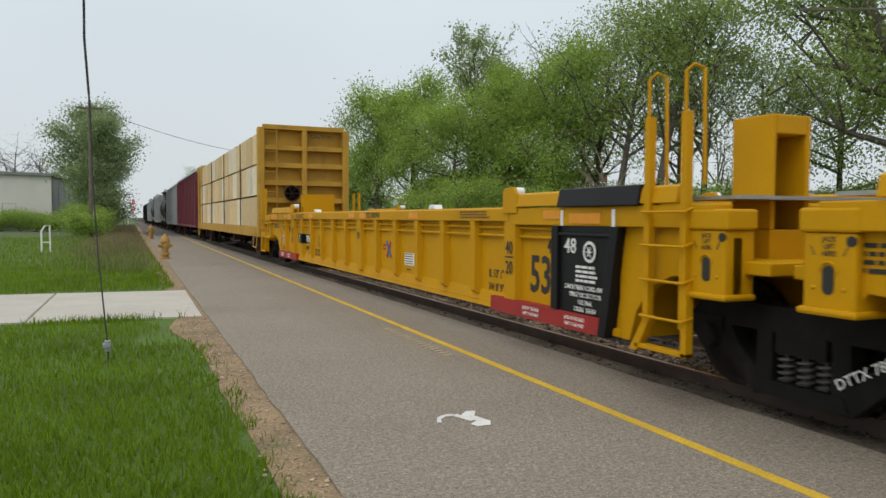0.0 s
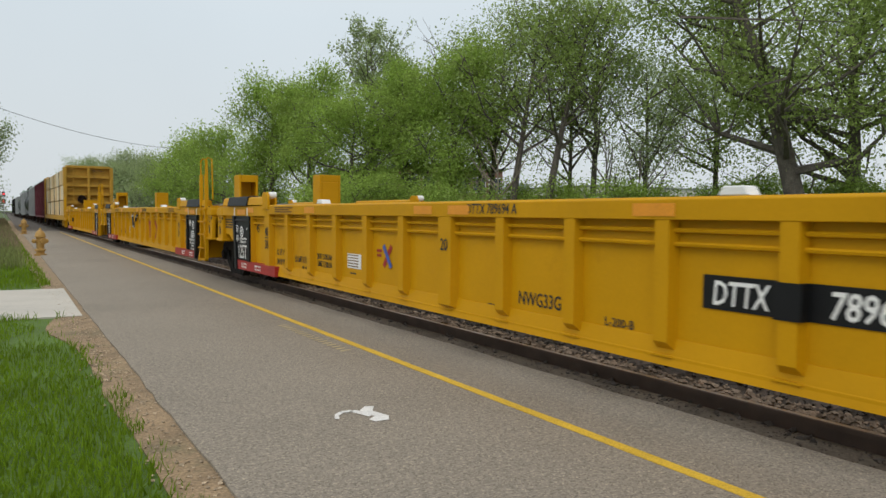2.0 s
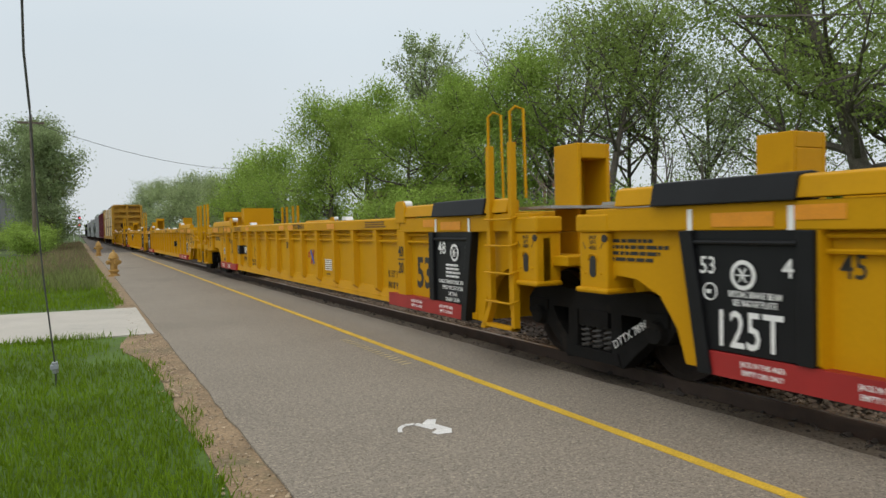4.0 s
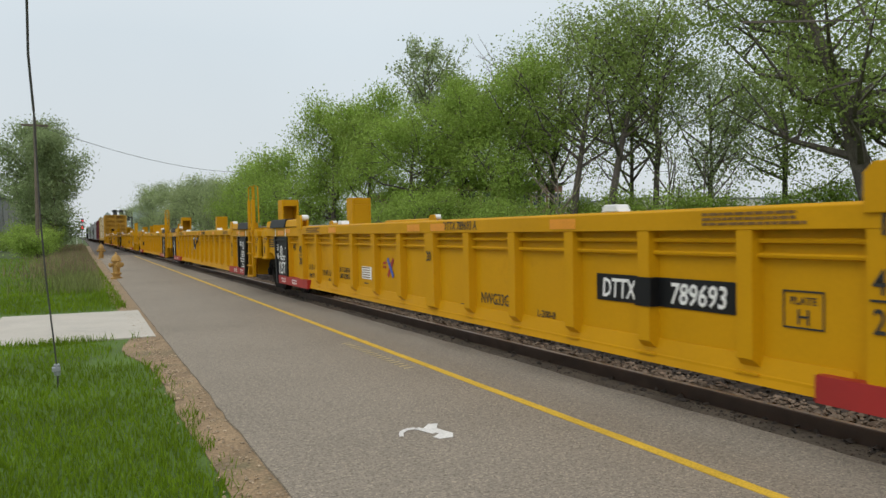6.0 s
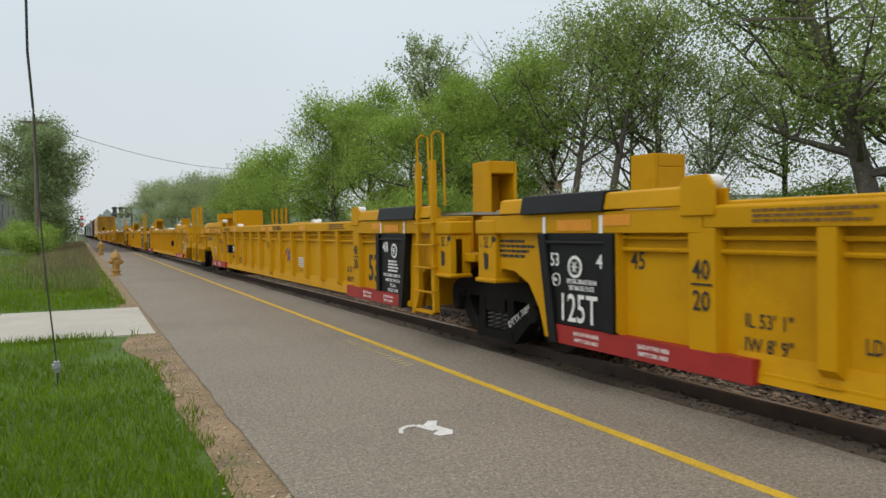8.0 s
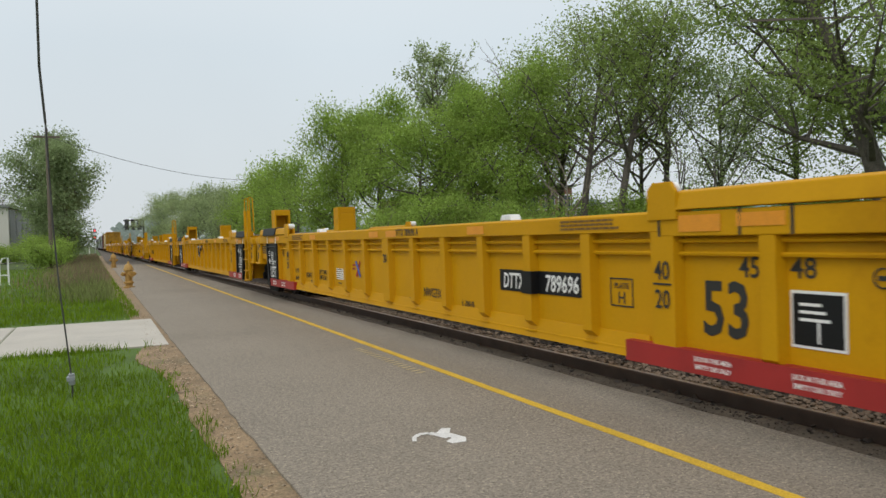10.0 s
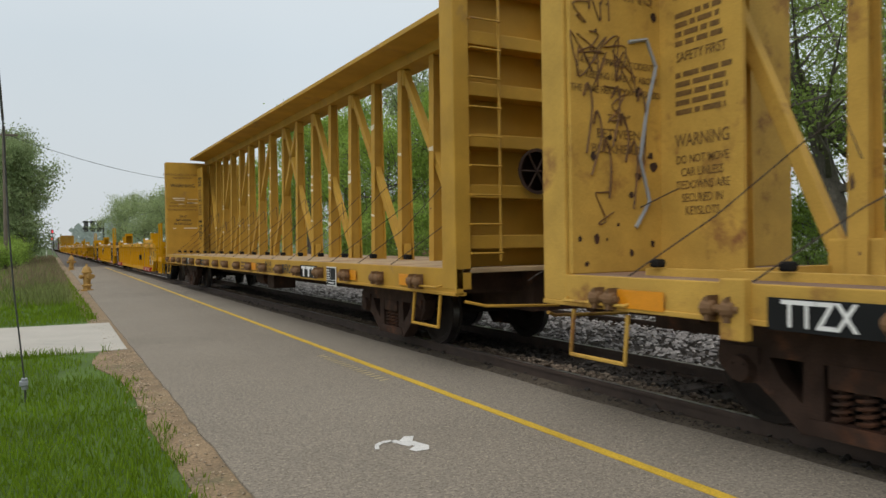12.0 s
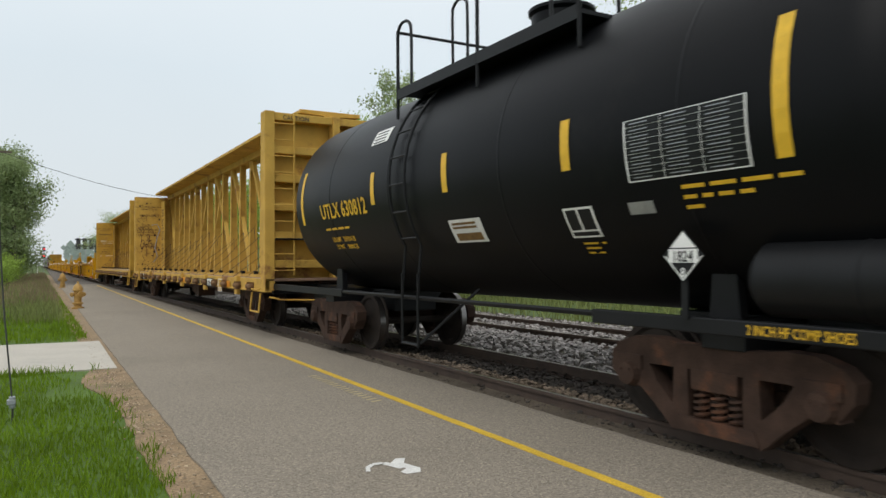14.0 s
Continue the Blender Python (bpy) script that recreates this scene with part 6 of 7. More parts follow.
def box_car(mid, half, paint, label, name="box_car", roof=4.6):
    car = thing(name, label, "railway car", "far cars of the train", at=pose(TRACK_X, mid, RAIL_Z))
    TRAIN.append((car, mid))
    s = Shape().box(-1.5, 1.5, -half, half, 0.95, roof - 0.25)
    part("body", s, paint, car, bevel=0.03)
    s = Shape().prism_y([(-1.58, roof - 0.25), (1.58, roof - 0.25), (1.5, roof - 0.1), (0, roof), (-1.5, roof - 0.1)], -half - 0.05, half + 0.05)
    part("roof", s, GALV, car)
    rib = Shape().box(-1.56, -1.5, -0.06, 0.06, 0.95, roof - 0.27).mesh("rib", paint)
    n = int(2 * half / 1.2)
    for i in range(n + 1):
        part("rib", rib, None, car, at=pose(0, -half + 0.1 + i * (2 * half - 0.2) / n, 0))
    for k in (-1, 1):
        s = Shape()
        for z in (1.6, 2.3, 3.0, 3.6):
            s.box(-1.45, 1.45, *sorted((k * half, k * (half + 0.07))), z, z + 0.12)
        loose("end_rib", s, paint, car, bevel=0.01)
        s = Shape()
        for i in range(8):
            s.tube([(-1.4, k * (half + 0.09), 1.2 + i * 0.38), (-1.0, k * (half + 0.09), 1.2 + i * 0.38)], 0.015, 5)
        part("ladder", s, paint, car)
        add_truck(car, k * (half - 2.2), TRUCK_RUST)
        part("coupler", Shape().box(-0.15, 0.15, *sorted((k * (half - 0.2), k * (half + 0.62))), 0.62, 0.88), TRUCK_RUST, car)
    s = Shape().box(-1.52, 1.52, -half, half, 0.78, 0.95)
    loose("sill_rail", s, paint, car)
    return car


def tank_car(mid, half=6.1, far_one=False, paint=None):
    paint = paint or TANK_BLACK
    car = thing("tank_car", "black tank car with yellow stripes and lettering" if not far_one else "dark tank car far down the train", "railway car", "tank cars of the train", at=pose(TRACK_X, mid, RAIL_Z))
    TRAIN.append((car, mid))
    R, zc = 1.55, 2.52
    head = [(0.72 * (1 - math.sin(w)), max(R * math.cos(w), 0.02)) for w in [math.pi / 2 * (1 - i / 10) for i in range(11)]]
    far_half = half - (0.0 if far_one else 0.6)
    prof = [(-half + a, q) for a, q in head] + [(far_half - a, q) for a, q in reversed(head)]
    part("tank", Shape().lathe(prof, 'y', 56, (0, 0, zc)), paint, car, smooth=True)
    s = Shape()
    for k in (-1, 1):
        s.box(-0.4, 0.4, *sorted((k * 3.1, k * 7.15)), 0.62, 0.98)
        s.box(-1.35, 1.35, *sorted((k * 6.95, k * 7.1)), 0.80, 1.0)
        for x in (-0.95, 0.95):
            s.prism([(k * 4.25, 0.98), (k * 3.95, 0.98), (k * 4.02, 1.75), (k * 4.18, 1.75)], x - 0.05, x + 0.05)
        s.box(-1.40, -1.32, *sorted((k * 3.0, k * 7.1)), 0.90, 1.02)
        s.box(1.32, 1.40, *sorted((k * 3.0, k * 7.1)), 0.90, 1.02)
        s.box(-1.15, 1.15, *sorted((k * 4.0, k * 4.4)), 0.76, 0.98)
    part("underframe", s, BLACK, car, bevel=0.01)
    s = Shape()
    for x in (-1.36, 1.36):
        s.tube([(x, -7.0, 0.98), (x, 7.0, 0.98)], 0.03, 6)
    for k in (-1, 1):
        s.tube([(-1.36, k * 6.98, 1.0), (-1.36, k * 6.98, 1.85), (-1.36, k * 6.75, 1.95), (-0.5, k * 6.75, 1.95)], 0.022, 6)
    part("side_rail", s, BLACK, car, smooth=True)
    for k in (-1, 1):
        add_truck(car, k * 4.1, TRUCK_RUST)
        s = Shape().box(-0.15, 0.15, *sorted((k * 7.0, k * 7.68)), 0.62, 0.88)
        part("coupler", s, TRUCK_RUST, car, bevel=0.02)
    for y in (-4.15, -1.75, 0.95, 3.15):
        part("weld_seam", Shape().lathe([(y - 0.03, R - 0.004), (y - 0.012, R + 0.0035), (y + 0.012, R + 0.0035), (y + 0.03, R - 0.004)], 'y', 56, (0, 0, zc)), paint, car, smooth=True)
    # manway, platform and rails on top
    part("manway", Shape().lathe([(zc + R - 0.1, 0.38), (zc + R + 0.42, 0.38), (zc + R + 0.46, 0.42), (zc + R + 0.5, 0.42), (zc + R + 0.52, 0.1)], 'z', 24, (0, -0.9, 0)), paint, car, smooth=True)
    s = Shape().box(-1.25, -0.45, -2.7, 1.2, zc + 1.28, zc + 1.32).box(0.45, 1.25, -2.7, 1.2, zc + 1.28, zc + 1.32)
    loose("walkway", s, BLACK, car)
    s = Shape()
    for y in (-2.7, -0.9, 1.2):
        s.tube([(-1.25, y, zc + 0.95), (-1.25, y, zc + 2.2)], 0.024, 6)
        s.tube([(1.25, y, zc + 0.95), (1.25, y, zc + 2.2)], 0.024, 6)
    loose("platform_post", s, BLACK, car, smooth=True)
    for k in (-1, 1):
        y = -0.75 + k * 1.95
        part("platform_rail", Shape().tube([(-1.25, y, zc + 2.18), (1.25, y, zc + 2.18)], 0.022, 6), BLACK, car, smooth=True)
        # arched handholds at the ladder's head
        for x in (-1.25, -0.35):
            top = 2.28 if x < -1 else 2.75
            part("arched_handhold", Shape().tube(smooth_line([(x, y - k * 0.02, zc + 1.28), (x, y, zc + top - 0.25), (x, y - k * 0.05, zc + top - 0.05), (x, y - k * 0.2, zc + top), (x, y - k * 0.36, zc + top - 0.06), (x, y - k * 0.42, zc + top - 0.25), (x, y - k * 0.42, zc + 1.28)]), 0.022, 6), BLACK, car, smooth=True)
    part("grating_edge", Shape().box(-1.27, -1.23, -2.7, 1.2, zc + 1.22, zc + 1.36), BLACK, car)
    s = Shape()
    for yy in (0.3, 0.75):
        pts = [(-(R + 0.06) * math.cos(radians(a)), yy, zc + (R + 0.06) * math.sin(radians(a))) for a in range(-32, 62, 8)]
        s.tube([(-1.42, yy, 0.98)] + pts, 0.02, 6)
    for a in range(-28, 60, 13):
        s.tube([(-(R + 0.06) * math.cos(radians(a)), 0.3, zc + (R + 0.06) * math.sin(radians(a))), (-(R + 0.06) * math.cos(radians(a)), 0.75, zc + (R + 0.06) * math.sin(radians(a)))], 0.014, 5)
    s.tube([(-1.42, 0.3, 0.35), (-1.42, 0.3, 1.3)], 0.02, 5).tube([(-1.42, 0.75, 0.35), (-1.42, 0.75, 1.3)], 0.02, 5).tube([(-1.42, 0.3, 0.38), (-1.42, 0.75, 0.38)], 0.02, 5)
    s.tube([(-1.38, 0.3, 0.4), (-0.8, -0.2, 1.1)], 0.022, 5)
    part("ladder", s, BLACK, car, smooth=True)
    if far_one:
        return car
    # air reservoir by the near truck
    s = Shape().lathe([(-6.05, 0.05), (-6.03, 0.2), (-5.95, 0.27), (-5.40, 0.27), (-5.395, 0.278), (-5.36, 0.278), (-5.355, 0.27), (-4.66, 0.27), (-4.58, 0.2), (-4.56, 0.05)], 'y', 24, (-1.14, 0, 1.31))
    s.lathe([(1.66, 0.07), (1.74, 0.07)], 'z', 10, (-1.05, -5.2, 0))
    part("air_reservoir", s, BLACK, car, smooth=True)

    def wrap(y0, y1, a0, a1, mat, name, off=0.004, label=""):
        n = 6
        s = Shape()
        for i in range(n):
            q = [radians(a0 + (a1 - a0) * (i + j) / n) for j in (0, 1)]
            p = [(-(R + off) * math.cos(w), zc + (R + off) * math.sin(w)) for w in q]
            s.poly([(p[0][0], y0, p[0][1]), (p[0][0], y1, p[0][1]), (p[1][0], y1, p[1][1]), (p[1][0], y0, p[1][1])], [(0, 1, 2, 3)])
        return part(name, s, mat, car, label)

    def on_tank(words, h, y, a, mat, **k):
        w = radians(a)
        m = Matrix(((0, math.sin(w), -math.cos(w), -(R + 0.006) * math.cos(w)), (-1, 0, 0, y), (0, math.cos(w), math.sin(w), zc + (R + 0.006) * math.sin(w)), (0, 0, 0, 1)))
        return letters(words, h, mat, car, 0, 0, 0, turn=m, **k)

    def tank_print(y0, y1, a, h, seed=1):
        """A line of writing too small to read, as bars a word long."""
        rnd = random.Random(seed + int(abs(a) * 10))
        y = y0
        while y > y1 + 0.05:
            w = min(rnd.uniform(0.08, 0.26), y - y1)
            wrap(y - w, y, a - h, a, YELLOW_LETTER, "small_print", 0.004)
            y -= w + 0.05

    for y, a0, a1 in ((4.5, -15, 20), (1.44, -9.5, 7.5), (-0.62, -9.5, 7.5), (-2.83, -9.5, 7.5), (-5.0, -15.5, 20)):
        wrap(y - 0.06, y + 0.06, a0, a1, YELLOW_LETTER, "reflective_stripe", label="yellow reflective stripe")
    on_tank("UTLX 630812", 0.24, 2.62, -13, YELLOW_LETTER, bold=0.02, squeeze=0.95)
    tank_print(3.5, 2.5, -19, 1.3)
    on_tank("LD LMT   203200 LB", 0.085, 2.9, -28, YELLOW_LETTER, squeeze=0.9)
    on_tank("LT WT    59800 LB", 0.085, 2.9, -33, YELLOW_LETTER, squeeze=0.9)
    letters("2 INCH HF COMP SHOES", 0.07, YELLOW_LETTER, car, -5.0, 0.925, -1.405, squeeze=0.7)
    # panels of small print
    wrap(-4.75, -3.58, -16.5, 2, WHITE, "data_panel", 0.004, "black data panel ruled in white")
    for r in range(9):
        a = -16.1 + r * 2.0
        for c in range(3):
            wrap(-3.60 - c * 0.38 - 0.373, -3.60 - c * 0.38, a, a + 1.86, BLACK, "data_field", 0.006)
            wrap(-3.65 - c * 0.38 - 0.2, -3.65 - c * 0.38, a + 0.75, a + 1.05, INSUL, "data_line", 0.008)
    wrap(-0.52, -1.22, -33, -22, MARK, "notice", 0.004, "pale notice with small print")
    for r in range(2):
        wrap(-0.58, -1.1, -24.5 - r * 1.8, -23.4 - r * 1.8, FADED, "notice_line", 0.006)
    wrap(-0.60, -1.14, -32, -28.4, FADED, "notice_bar", 0.006)
    wrap(-2.65, -3.06, -33.5, -22.2, WHITE, "test_panel", 0.004, "black panel edged in white")
    for y0, y1 in ((-2.68, -2.83), (-2.86, -3.03)):
        wrap(y0, y1, -30.5, -23, BLACK, "test_field", 0.006)
    wrap(-2.68, -3.03, -32.8, -31.2, BLACK, "test_field", 0.006)
    for r in range(3):
        tank_print(-2.75, -3.05 + r * 0.04, -35.5 - r * 2, 0.8)
        tank_print(-4.1, -5.1 + r * 0.38, -19.0 - r * 3.0, 1.15)
    wrap(-3.5, -3.78, -26.5, -22.5, GALV, "metal_plate", 0.004)
    wrap(1.75, 1.2, 24, 33, WHITE, "notice", 0.004, "white notice high on the tank")
    for r in range(4):
        wrap(1.7, 1.3, 24.6 + r * 2, 25.4 + r * 2, BLACK, "notice_line", 0.006)
    # hazard placard in its holder
    y, z, x = -4.08, 1.48, -1.42
    s = Shape().box(x, x + 0.02, y - 0.03, y + 0.03, 1.0, z)
    part("placard_holder", s, BLACK, car)
    part("hazard_placard", Shape().prism([(y, z - 0.20), (y + 0.20, z), (y, z + 0.20), (y - 0.20, z)], x - 0.01, x), BLACK, car, "black and white diamond hazard placard")
    part("placard_field", Shape().prism([(y + 0.125, z + 0.062), (y, z + 0.185), (y - 0.125, z + 0.062)], x - 0.013, x - 0.01), WHITE, car)
    part("placard_label", Shape().box(x - 0.014, x - 0.01, y - 0.14, y + 0.14, z - 0.052, z + 0.052), WHITE, car)
    for a in (-1, 1):
        part("placard_edge", Shape().prism([(y, z - 0.19), (y + a * 0.19, z), (y + a * 0.175, z), (y, z - 0.175)], x - 0.013, x - 0.01), WHITE, car)
    letters("1824", 0.085, LETTER, car, y, z - 0.045, x - 0.018, squeeze=0.85)
    letters("8", 0.07, WHITE, car, y, z - 0.16, x - 0.014)
    return car


def build_train():
    # places at the clip's middle, counted along the track
    box_car(167.8, 8.6, MAROON, "faded maroon box car behind the lumber car")
    for i in range(4):
        if i % 2 == 0:
            box_car(186.5 + i * 17.5, 7.6, GREY_CAR, "grey covered hopper car far down the train", "hopper_car", 4.5)
        else:
            tank_car(186.5 + i * 17.5, 7.0, True)
    for i in range(3):
        box_car(258 + i * 17.5, 7.8, TRUCK_BLACK if i else GREY_CAR, "dark freight car far down the train", "freight_car", 4.4)
    lumber_car(145.9, 10.95)
    # three-unit cars: the far unit, the middle one, the near one
    for first, number in ((123.5, "789694"), (62.42, "789693"), (1.37, "789696")):
        well_unit(first, "B", 11.23, "joint", number, dark_far=False, cross=True)
        well_unit(first - 19.20, "C", "joint", "joint", number, logo=(first > 100), hose=True)
        well_unit(first - 38.24, "A", "joint", 11.62, number, dark_near=False)
    centre_beam(-60.40, 11.12, OLD_YELLOW, "864898", TRUCK_RUST)
    centre_beam(-84.30, 11.12, RUSTY_YELLOW, "861843", TRUCK_RUST, True)
    tank_car(-102.2)


# ---- the rest of the place ----
def hydrant(x, y, scale, label):
    h = thing("fire_hydrant", label, "hydrant", "hydrants beside the path", at=pose(x, y, 0, 0, 0, 25))
    k = scale
    s = Shape().lathe([(-0.08, 0.17 * k), (0.03 * k, 0.17 * k), (0.04 * k, 0.11 * k), (0.12 * k, 0.11 * k), (0.13 * k, 0.155 * k), (0.17 * k, 0.155 * k), (0.18 * k, 0.105 * k), (0.52 * k, 0.115 * k), (0.53 * k, 0.155 * k), (0.57 * k, 0.155 * k), (0.58 * k, 0.13 * k)], 'z', 20)
    part("barrel", s, HYDRANT, h, smooth=True)
    s = Shape().lathe([(0.575 * k, 0.14 * k), (0.65 * k, 0.125 * k), (0.71 * k, 0.085 * k), (0.74 * k, 0.04 * k), (0.75 * k, 0.035 * k), (0.80 * k, 0.03 * k), (0.81 * k, 0.005)], 'z', 20)
    part("bonnet", s, HYDRANT, h, smooth=True)
    for a, r in ((0, 0.055), (180, 0.055), (270, 0.08)):
        s = Shape().lathe([(0.08 * k, r * 0.9 * k), (0.16 * k, r * 0.9 * k), (0.165 * k, r * 1.2 * k), (0.21 * k, r * 1.2 * k), (0.215 * k, 0.02 * k), (0.25 * k, 0.02 * k)], 'x', 12, (0, 0, 0.42 * k))
        part("outlet_cap", s, HYDRANT, h, "", smooth=True, at=pose(0, 0, 0, 0, 0, a))


def far_building(name, label, x0, x1, y0, y1, h, mat, roof, rows, cols, roof_mat):
    b = thing(name, label, "building", at=pose((x0 + x1) / 2, (y0 + y1) / 2, -0.07))
    w, d = (x1 - x0) / 2, (y1 - y0) / 2
    part("wall", Shape().box(-w, w, -d, d, 0, h), mat, b)
    if roof > 0:
        part("roof", Shape().prism_y([(-w - 0.5, h), (w + 0.5, h), (w + 0.5, h + 0.2), (0, h + roof), (-w - 0.5, h + 0.2)], -d - 0.4, d + 0.4), roof_mat, b)
    else:
        part("roof", Shape().box(-w - 0.15, w + 0.15, -d - 0.15, d + 0.15, h, h + 0.3), roof_mat, b)
    pane = Shape().box(-0.05, 0.05, -0.7, 0.7, 0, 1.4).mesh("window", GLASS)
    frame_me = Shape().box(-0.04, 0.04, -0.8, 0.8, -0.1, 1.5).mesh("window_frame", WHITE)
    for r in range(rows):
        for c in range(cols):
            yy = -d + (c + 0.5) * 2 * d / cols
            wdw = part("window", pane, None, b, at=pose(-w - 0.03, yy, 1.0 + r * 3.0))
            part("window_frame", frame_me, None, wdw, at=pose(0.03, 0, 0))
            xx = -w + (c + 0.5) * 2 * w / cols
            wdw = part("window", pane, None, b, at=pose(xx, -d - 0.03, 1.0 + r * 3.0, 0, 0, 90))
            part("window_frame", frame_me, None, wdw, at=pose(0.03, 0, 0))
    return b


def build_surroundings():
    hydrant(1.38, 29.0, 1.18, "faded orange fire hydrant beside the asphalt path")
    hydrant(1.72, 56.0, 1.3, "second faded orange fire hydrant farther along the path")
    # metal building beyond the lawn
    b = thing("metal_building", "cream and grey sheet-metal building beyond the lawn", "building", at=pose(0, 0, -0.07))
    s = Shape().poly([(-7.7, 94.7, 0), (-40, 98, 0), (-38, 135, 0), (-6.3, 128, 0), (-7.7, 94.7, 6.3), (-40, 98, 7.0), (-38, 135, 7.0), (-6.3, 128, 6.3)],
                     [(0, 1, 5, 4), (1, 2, 6, 5), (2, 3, 7, 6), (3, 0, 4, 7)])
    part("wall", s, SHEET_PALE, b)
    s = Shape().poly([(-7.2, 94.3, 6.3), (-40.5, 97.6, 7.0), (-38, 135.4, 7.0), (-5.8, 128.4, 6.3), (-7.2, 94.3, 6.62), (-40.5, 97.6, 7.35), (-38, 135.4, 7.35), (-5.8, 128.4, 6.62)],
                     [(0, 1, 5, 4), (1, 2, 6, 5), (2, 3, 7, 6), (3, 0, 4, 7), (4, 5, 6, 7), (3, 2, 1, 0)])
    part("roof", s, SHEET_GREY, b)
    for i in range(6):
        a, c = (i + 0.06) / 6, (i + 0.94) / 6
        p = lambda k, z: (-7.66 + 1.4 * k, 94.7 + 33.3 * k, z)
        q = lambda k, z: (-7.60 + 1.4 * k, 94.7 + 33.3 * k, z)
        s = Shape().poly([p(a, 1.2), p(c, 1.2), p(c, 6.2), p(a, 6.2), q(a, 1.2), q(c, 1.2), q(c, 6.2), q(a, 6.2)], [(0, 1, 2, 3), (4, 7, 6, 5), (0, 4, 5, 1), (1, 5, 6, 2), (2, 6, 7, 3), (3, 7, 4, 0)])
        part("wall_panel", s, SHEET_GREY, b, "grey sheet-metal wall panel")
    part("loading_door", Shape().box(-13.5, -9.2, 94.55, 94.9, 0.3, 1.9), SHEET_GREY, b)
    part("stair_rail", Shape().tube([(-12.5, 94.0, 0), (-12.5, 94.0, 3.1), (-11.2, 94.0, 3.1), (-11.2, 94.0, 2.0), (-9.5, 94.0, 2.0), (-9.5, 94.0, 0)], 0.05, 6), GALV, b)
    far_building("brick_building", "red brick building half hidden by trees", 34, 46, 62, 86, 6.2, BRICK_FAR, 0, 2, 6, SHEET_GREY)
    far_building("pale_apartment_building", "pale apartment building with rows of windows", 88, 118, 92, 118, 6.6, SHEET_PALE, 0, 2, 8, SHEET_GREY)
    far_building("green_roofed_building", "low white building with a green metal roof", 66, 88, 52, 66, 2.6, SHEET_PALE, 1.6, 1, 5, ROOF_GREEN)
    far_building("gabled_house", "pale gabled house beyond the tracks", 24, 31, 150, 160, 4.2, SHEET_PALE, 2.4, 1, 2, SHEET_GREY)
    # guy wire of a pole that stands out of view, with its strain insulator
    g = thing("guy_wire", "thin steel guy wire anchored in the lawn", "guy wire", at=pose(-0.18, 8.5, -0.03))
    part("anchor_rod", Shape().tube([(0, 0.06, -0.1), (0.0, 0, 0.20)], 0.011, 6), WIRE, g)
    part("clamp", Shape().tube([(-0.001, -0.01, 0.14), (-0.004, -0.02, 0.26)], 0.032, 8).box(-0.05, 0.03, -0.05, 0.02, 0.18, 0.23), INSUL, g, "grey metal wire clamp", bevel=0.008)
    pts = [(-0.004, -0.02, 0.24), (-0.075, -0.22, 1.17), (-0.105, -0.32, 1.80), (-0.125, -0.58, 2.78), (-0.15, -0.76, 3.28), (-0.13, -1.12, 4.22)]
    part("wire", Shape().tube(pts, 0.0085, 6), WIRE, g, smooth=True)
    part("wire_guard", Shape().tube([pts[3], pts[4], pts[5]], 0.012, 6), WIRE, g, smooth=True)
    s = Shape().lathe([(4.22, 0.02), (4.24, 0.062), (4.42, 0.070), (4.46, 0.055), (4.48, 0.02)], 'z', 14, (-0.13, -1.12, 0))
    part("insulator", s, INSUL, g, "grey strain insulator", smooth=True)
    part("upper_wire", Shape().tube([(-0.13, -1.12, 4.47), (-0.2, -3.2, 9.0)], 0.0085, 6), WIRE, g)
    # white pipe marker on the lawn
    p = thing("pipe_marker", "white bent-pipe marker on the lawn", "marker", at=pose(-3.25, 37, -0.05))
    part("pipe", Shape().tube([(-0.18, 0, 0), (-0.18, 0, 0.95), (-0.05, 0, 1.18), (0.15, 0, 1.22), (0.16, 0, 0)], 0.04, 8), WHITE, p, smooth=True)
    part("cross_bar", Shape().tube([(-0.18, 0, 0.45), (0.16, 0, 0.45)], 0.03, 6), WHITE, p)
    # utility pole with cables that cross the line
    p = thing("utility_pole", "thin weathered wooden utility pole", "utility pole", at=pose(-2.35, 62, -0.07))
    part("pole", Shape().tube([(0, 0, 0), (0, 0, 10.6)], 0.15, 8, 0.1), POLE, p, smooth=True)
    part("cross_arm", Shape().box(-0.9, 0.9, -0.06, 0.06, 9.9, 10.05), POLE, p)
    c = thing("overhead_cable", "thin dark cable slung across the railway", "cable")
    pts = [(-2.4 + 24.5 * k, 62 + 26 * k, 10.0 - 0.9 * k - 5.0 * k * (1 - k)) for k in [i / 14 for i in range(15)]]
    part("cable", Shape().tube(pts, 0.022, 5), WIRE, c)
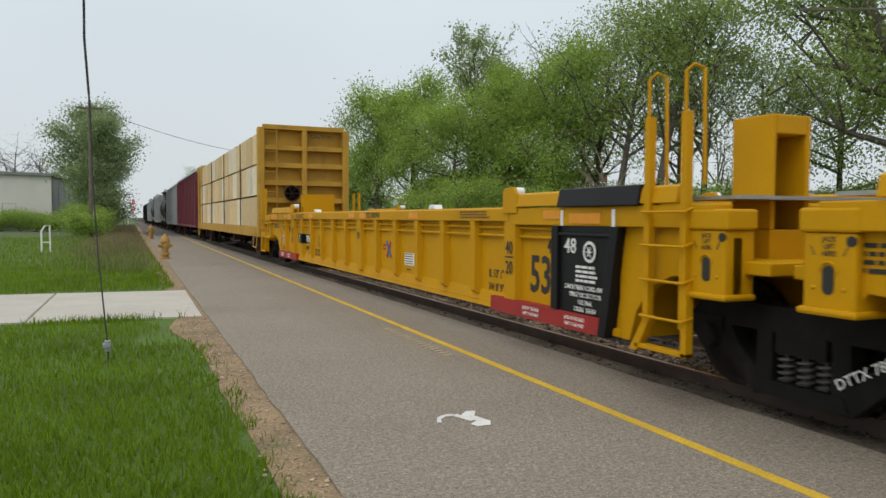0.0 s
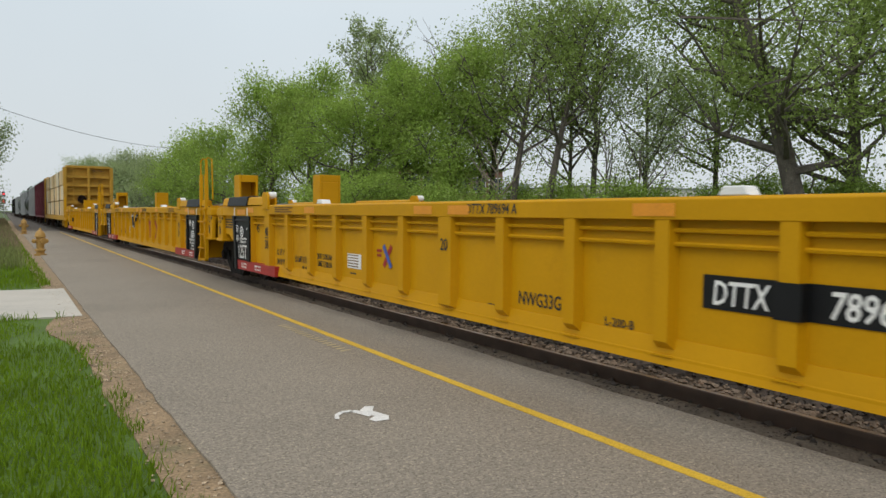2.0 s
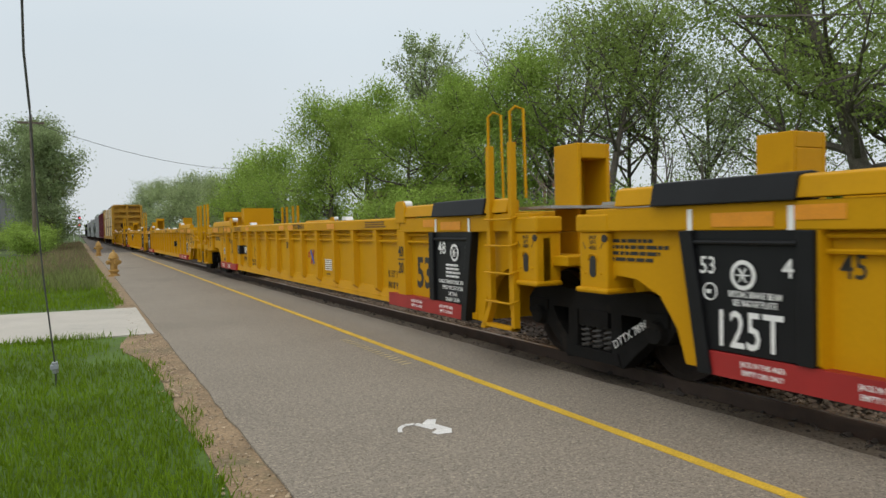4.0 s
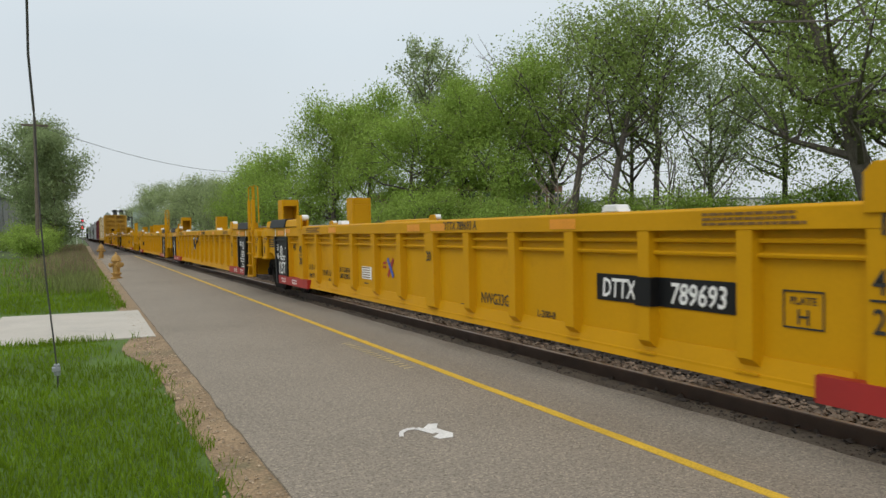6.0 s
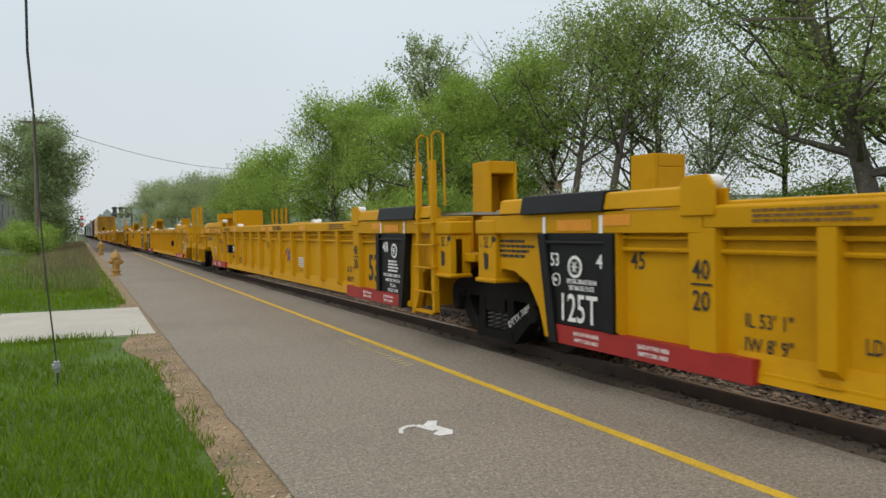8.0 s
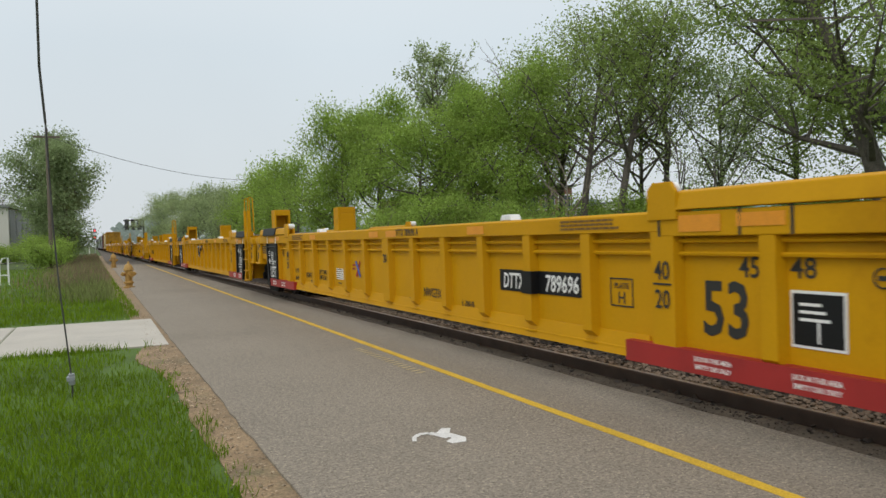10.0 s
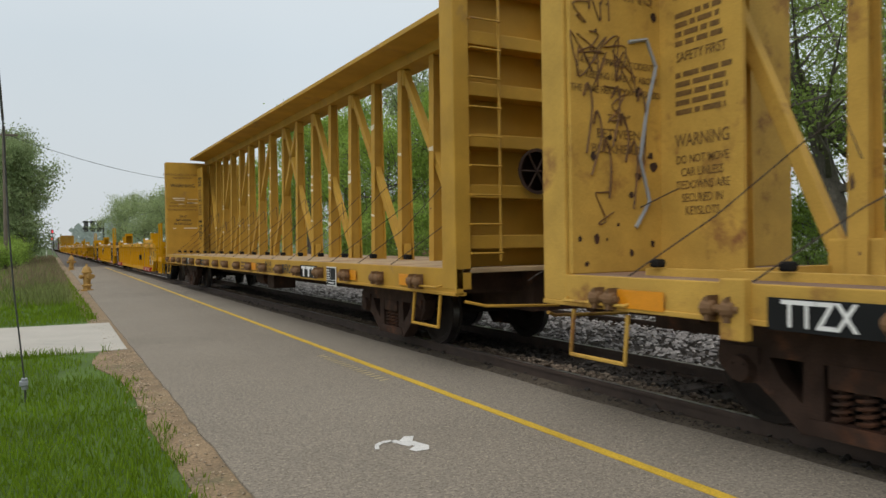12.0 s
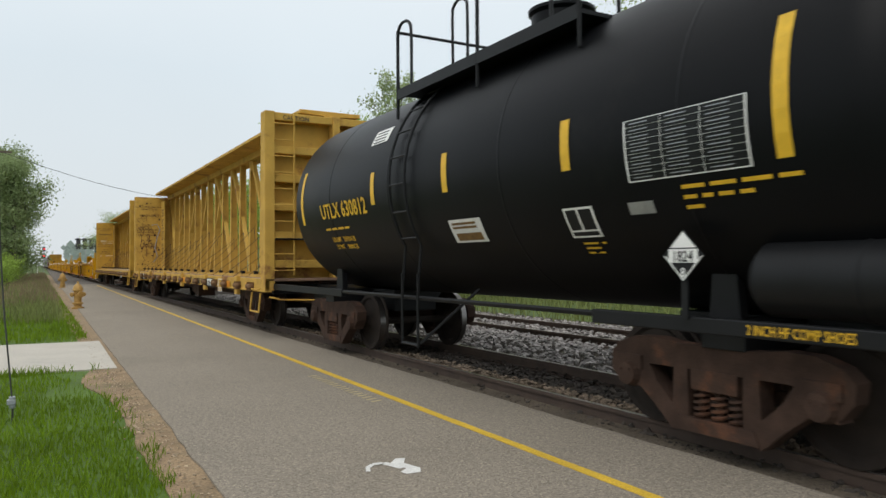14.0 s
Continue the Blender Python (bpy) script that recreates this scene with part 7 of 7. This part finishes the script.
    # signals far down the line
    for x, y, h, two in ((2.0, 190, 6.0, True), (12.0, 215, 8.0, False)):
        m = thing("signal_mast", "railway signal with red lights lit", "railway signal", "signals down the line", at=pose(x, y, -0.07))
        part("mast", Shape().tube([(0, 0, 0), (0, 0, h)], 0.09, 8), GALV, m)
        for z in ((h - 0.7, h - 2.3) if two else (h - 0.7,)):
            part("head", Shape().box(-0.3, 0.3, -0.05, 0.15, z - 0.55, z + 0.55), BLACK, m, bevel=0.05)
            part("lamp", Shape().lathe([(-0.14, 0.03), (-0.10, 0.2), (-0.05, 0.2)], 'y', 14, (0, 0, z)), RED_LIGHT, m, "lit red lamp", smooth=True)
    # the bridge's dark steel is greyed in its colour to suggest haze
    s = thing("signal_bridge", "dark signal bridge beside the far track", "signal bridge", at=pose(0, 205, -0.07))
    part("leg", Shape().box(13.6, 14.0, -0.2, 0.2, 0, 8), FAR_STEEL, s)
    loose("beam", Shape().box(9.0, 14.0, -0.3, 0.3, 6.2, 6.6).box(9.0, 14.0, -0.3, 0.3, 7.9, 8.2), FAR_STEEL, s)
    for i in range(3):
        part("signal_head", Shape().box(9.3 + i * 1.5, 10.3 + i * 1.5, -0.3, 0.1, 5.6, 8.4), FAR_STEEL, s, bevel=0.1)
    p = thing("light_pole", "tall thin grey light pole", "light pole", at=pose(16.5, 215, -0.07))
    part("pole", Shape().tube([(0, 0, 0), (0, 0, 12.5), (-1.2, 0, 12.9)], 0.1, 6), GALV, p)
    # grade-crossing lights by the far path
    for x, y in ((0.6, 150),):
        m = thing("crossing_post", "white post beside the far path", "post", at=pose(x, y, -0.07))
        part("post", Shape().tube([(0, 0, 0), (0, 0, 2.6)], 0.08, 8), WHITE, m)


build_ground()
build_tracks()
build_surroundings()
build_grass()
build_trees()
build_train()

SPEED = 15.7355


def motions():
    for car, mid in TRAIN:
        walk(car, [(t, pose(TRACK_X, mid + SPEED * (t - 7), RAIL_Z)) for t in (0, 3.5, 7, 10.5, 14)])
    turn = SPEED / WHEEL_R / FPS
    for k in (-1, 1):
        same = [w for w, y in WHEELSETS if y * k > 0]
        walk(same[0], [(i / FPS, pose(0, k * WHEELBASE / 2, WHEEL_R, -math.degrees(turn * i))) for i in range(14 * FPS + 1)])
        keys = same[0].animation_data
        for w in same[1:]:
            w.rotation_mode = "QUATERNION"
            a = w.animation_data_create()
            a.action, a.action_slot = keys.action, keys.action_slot


motions()
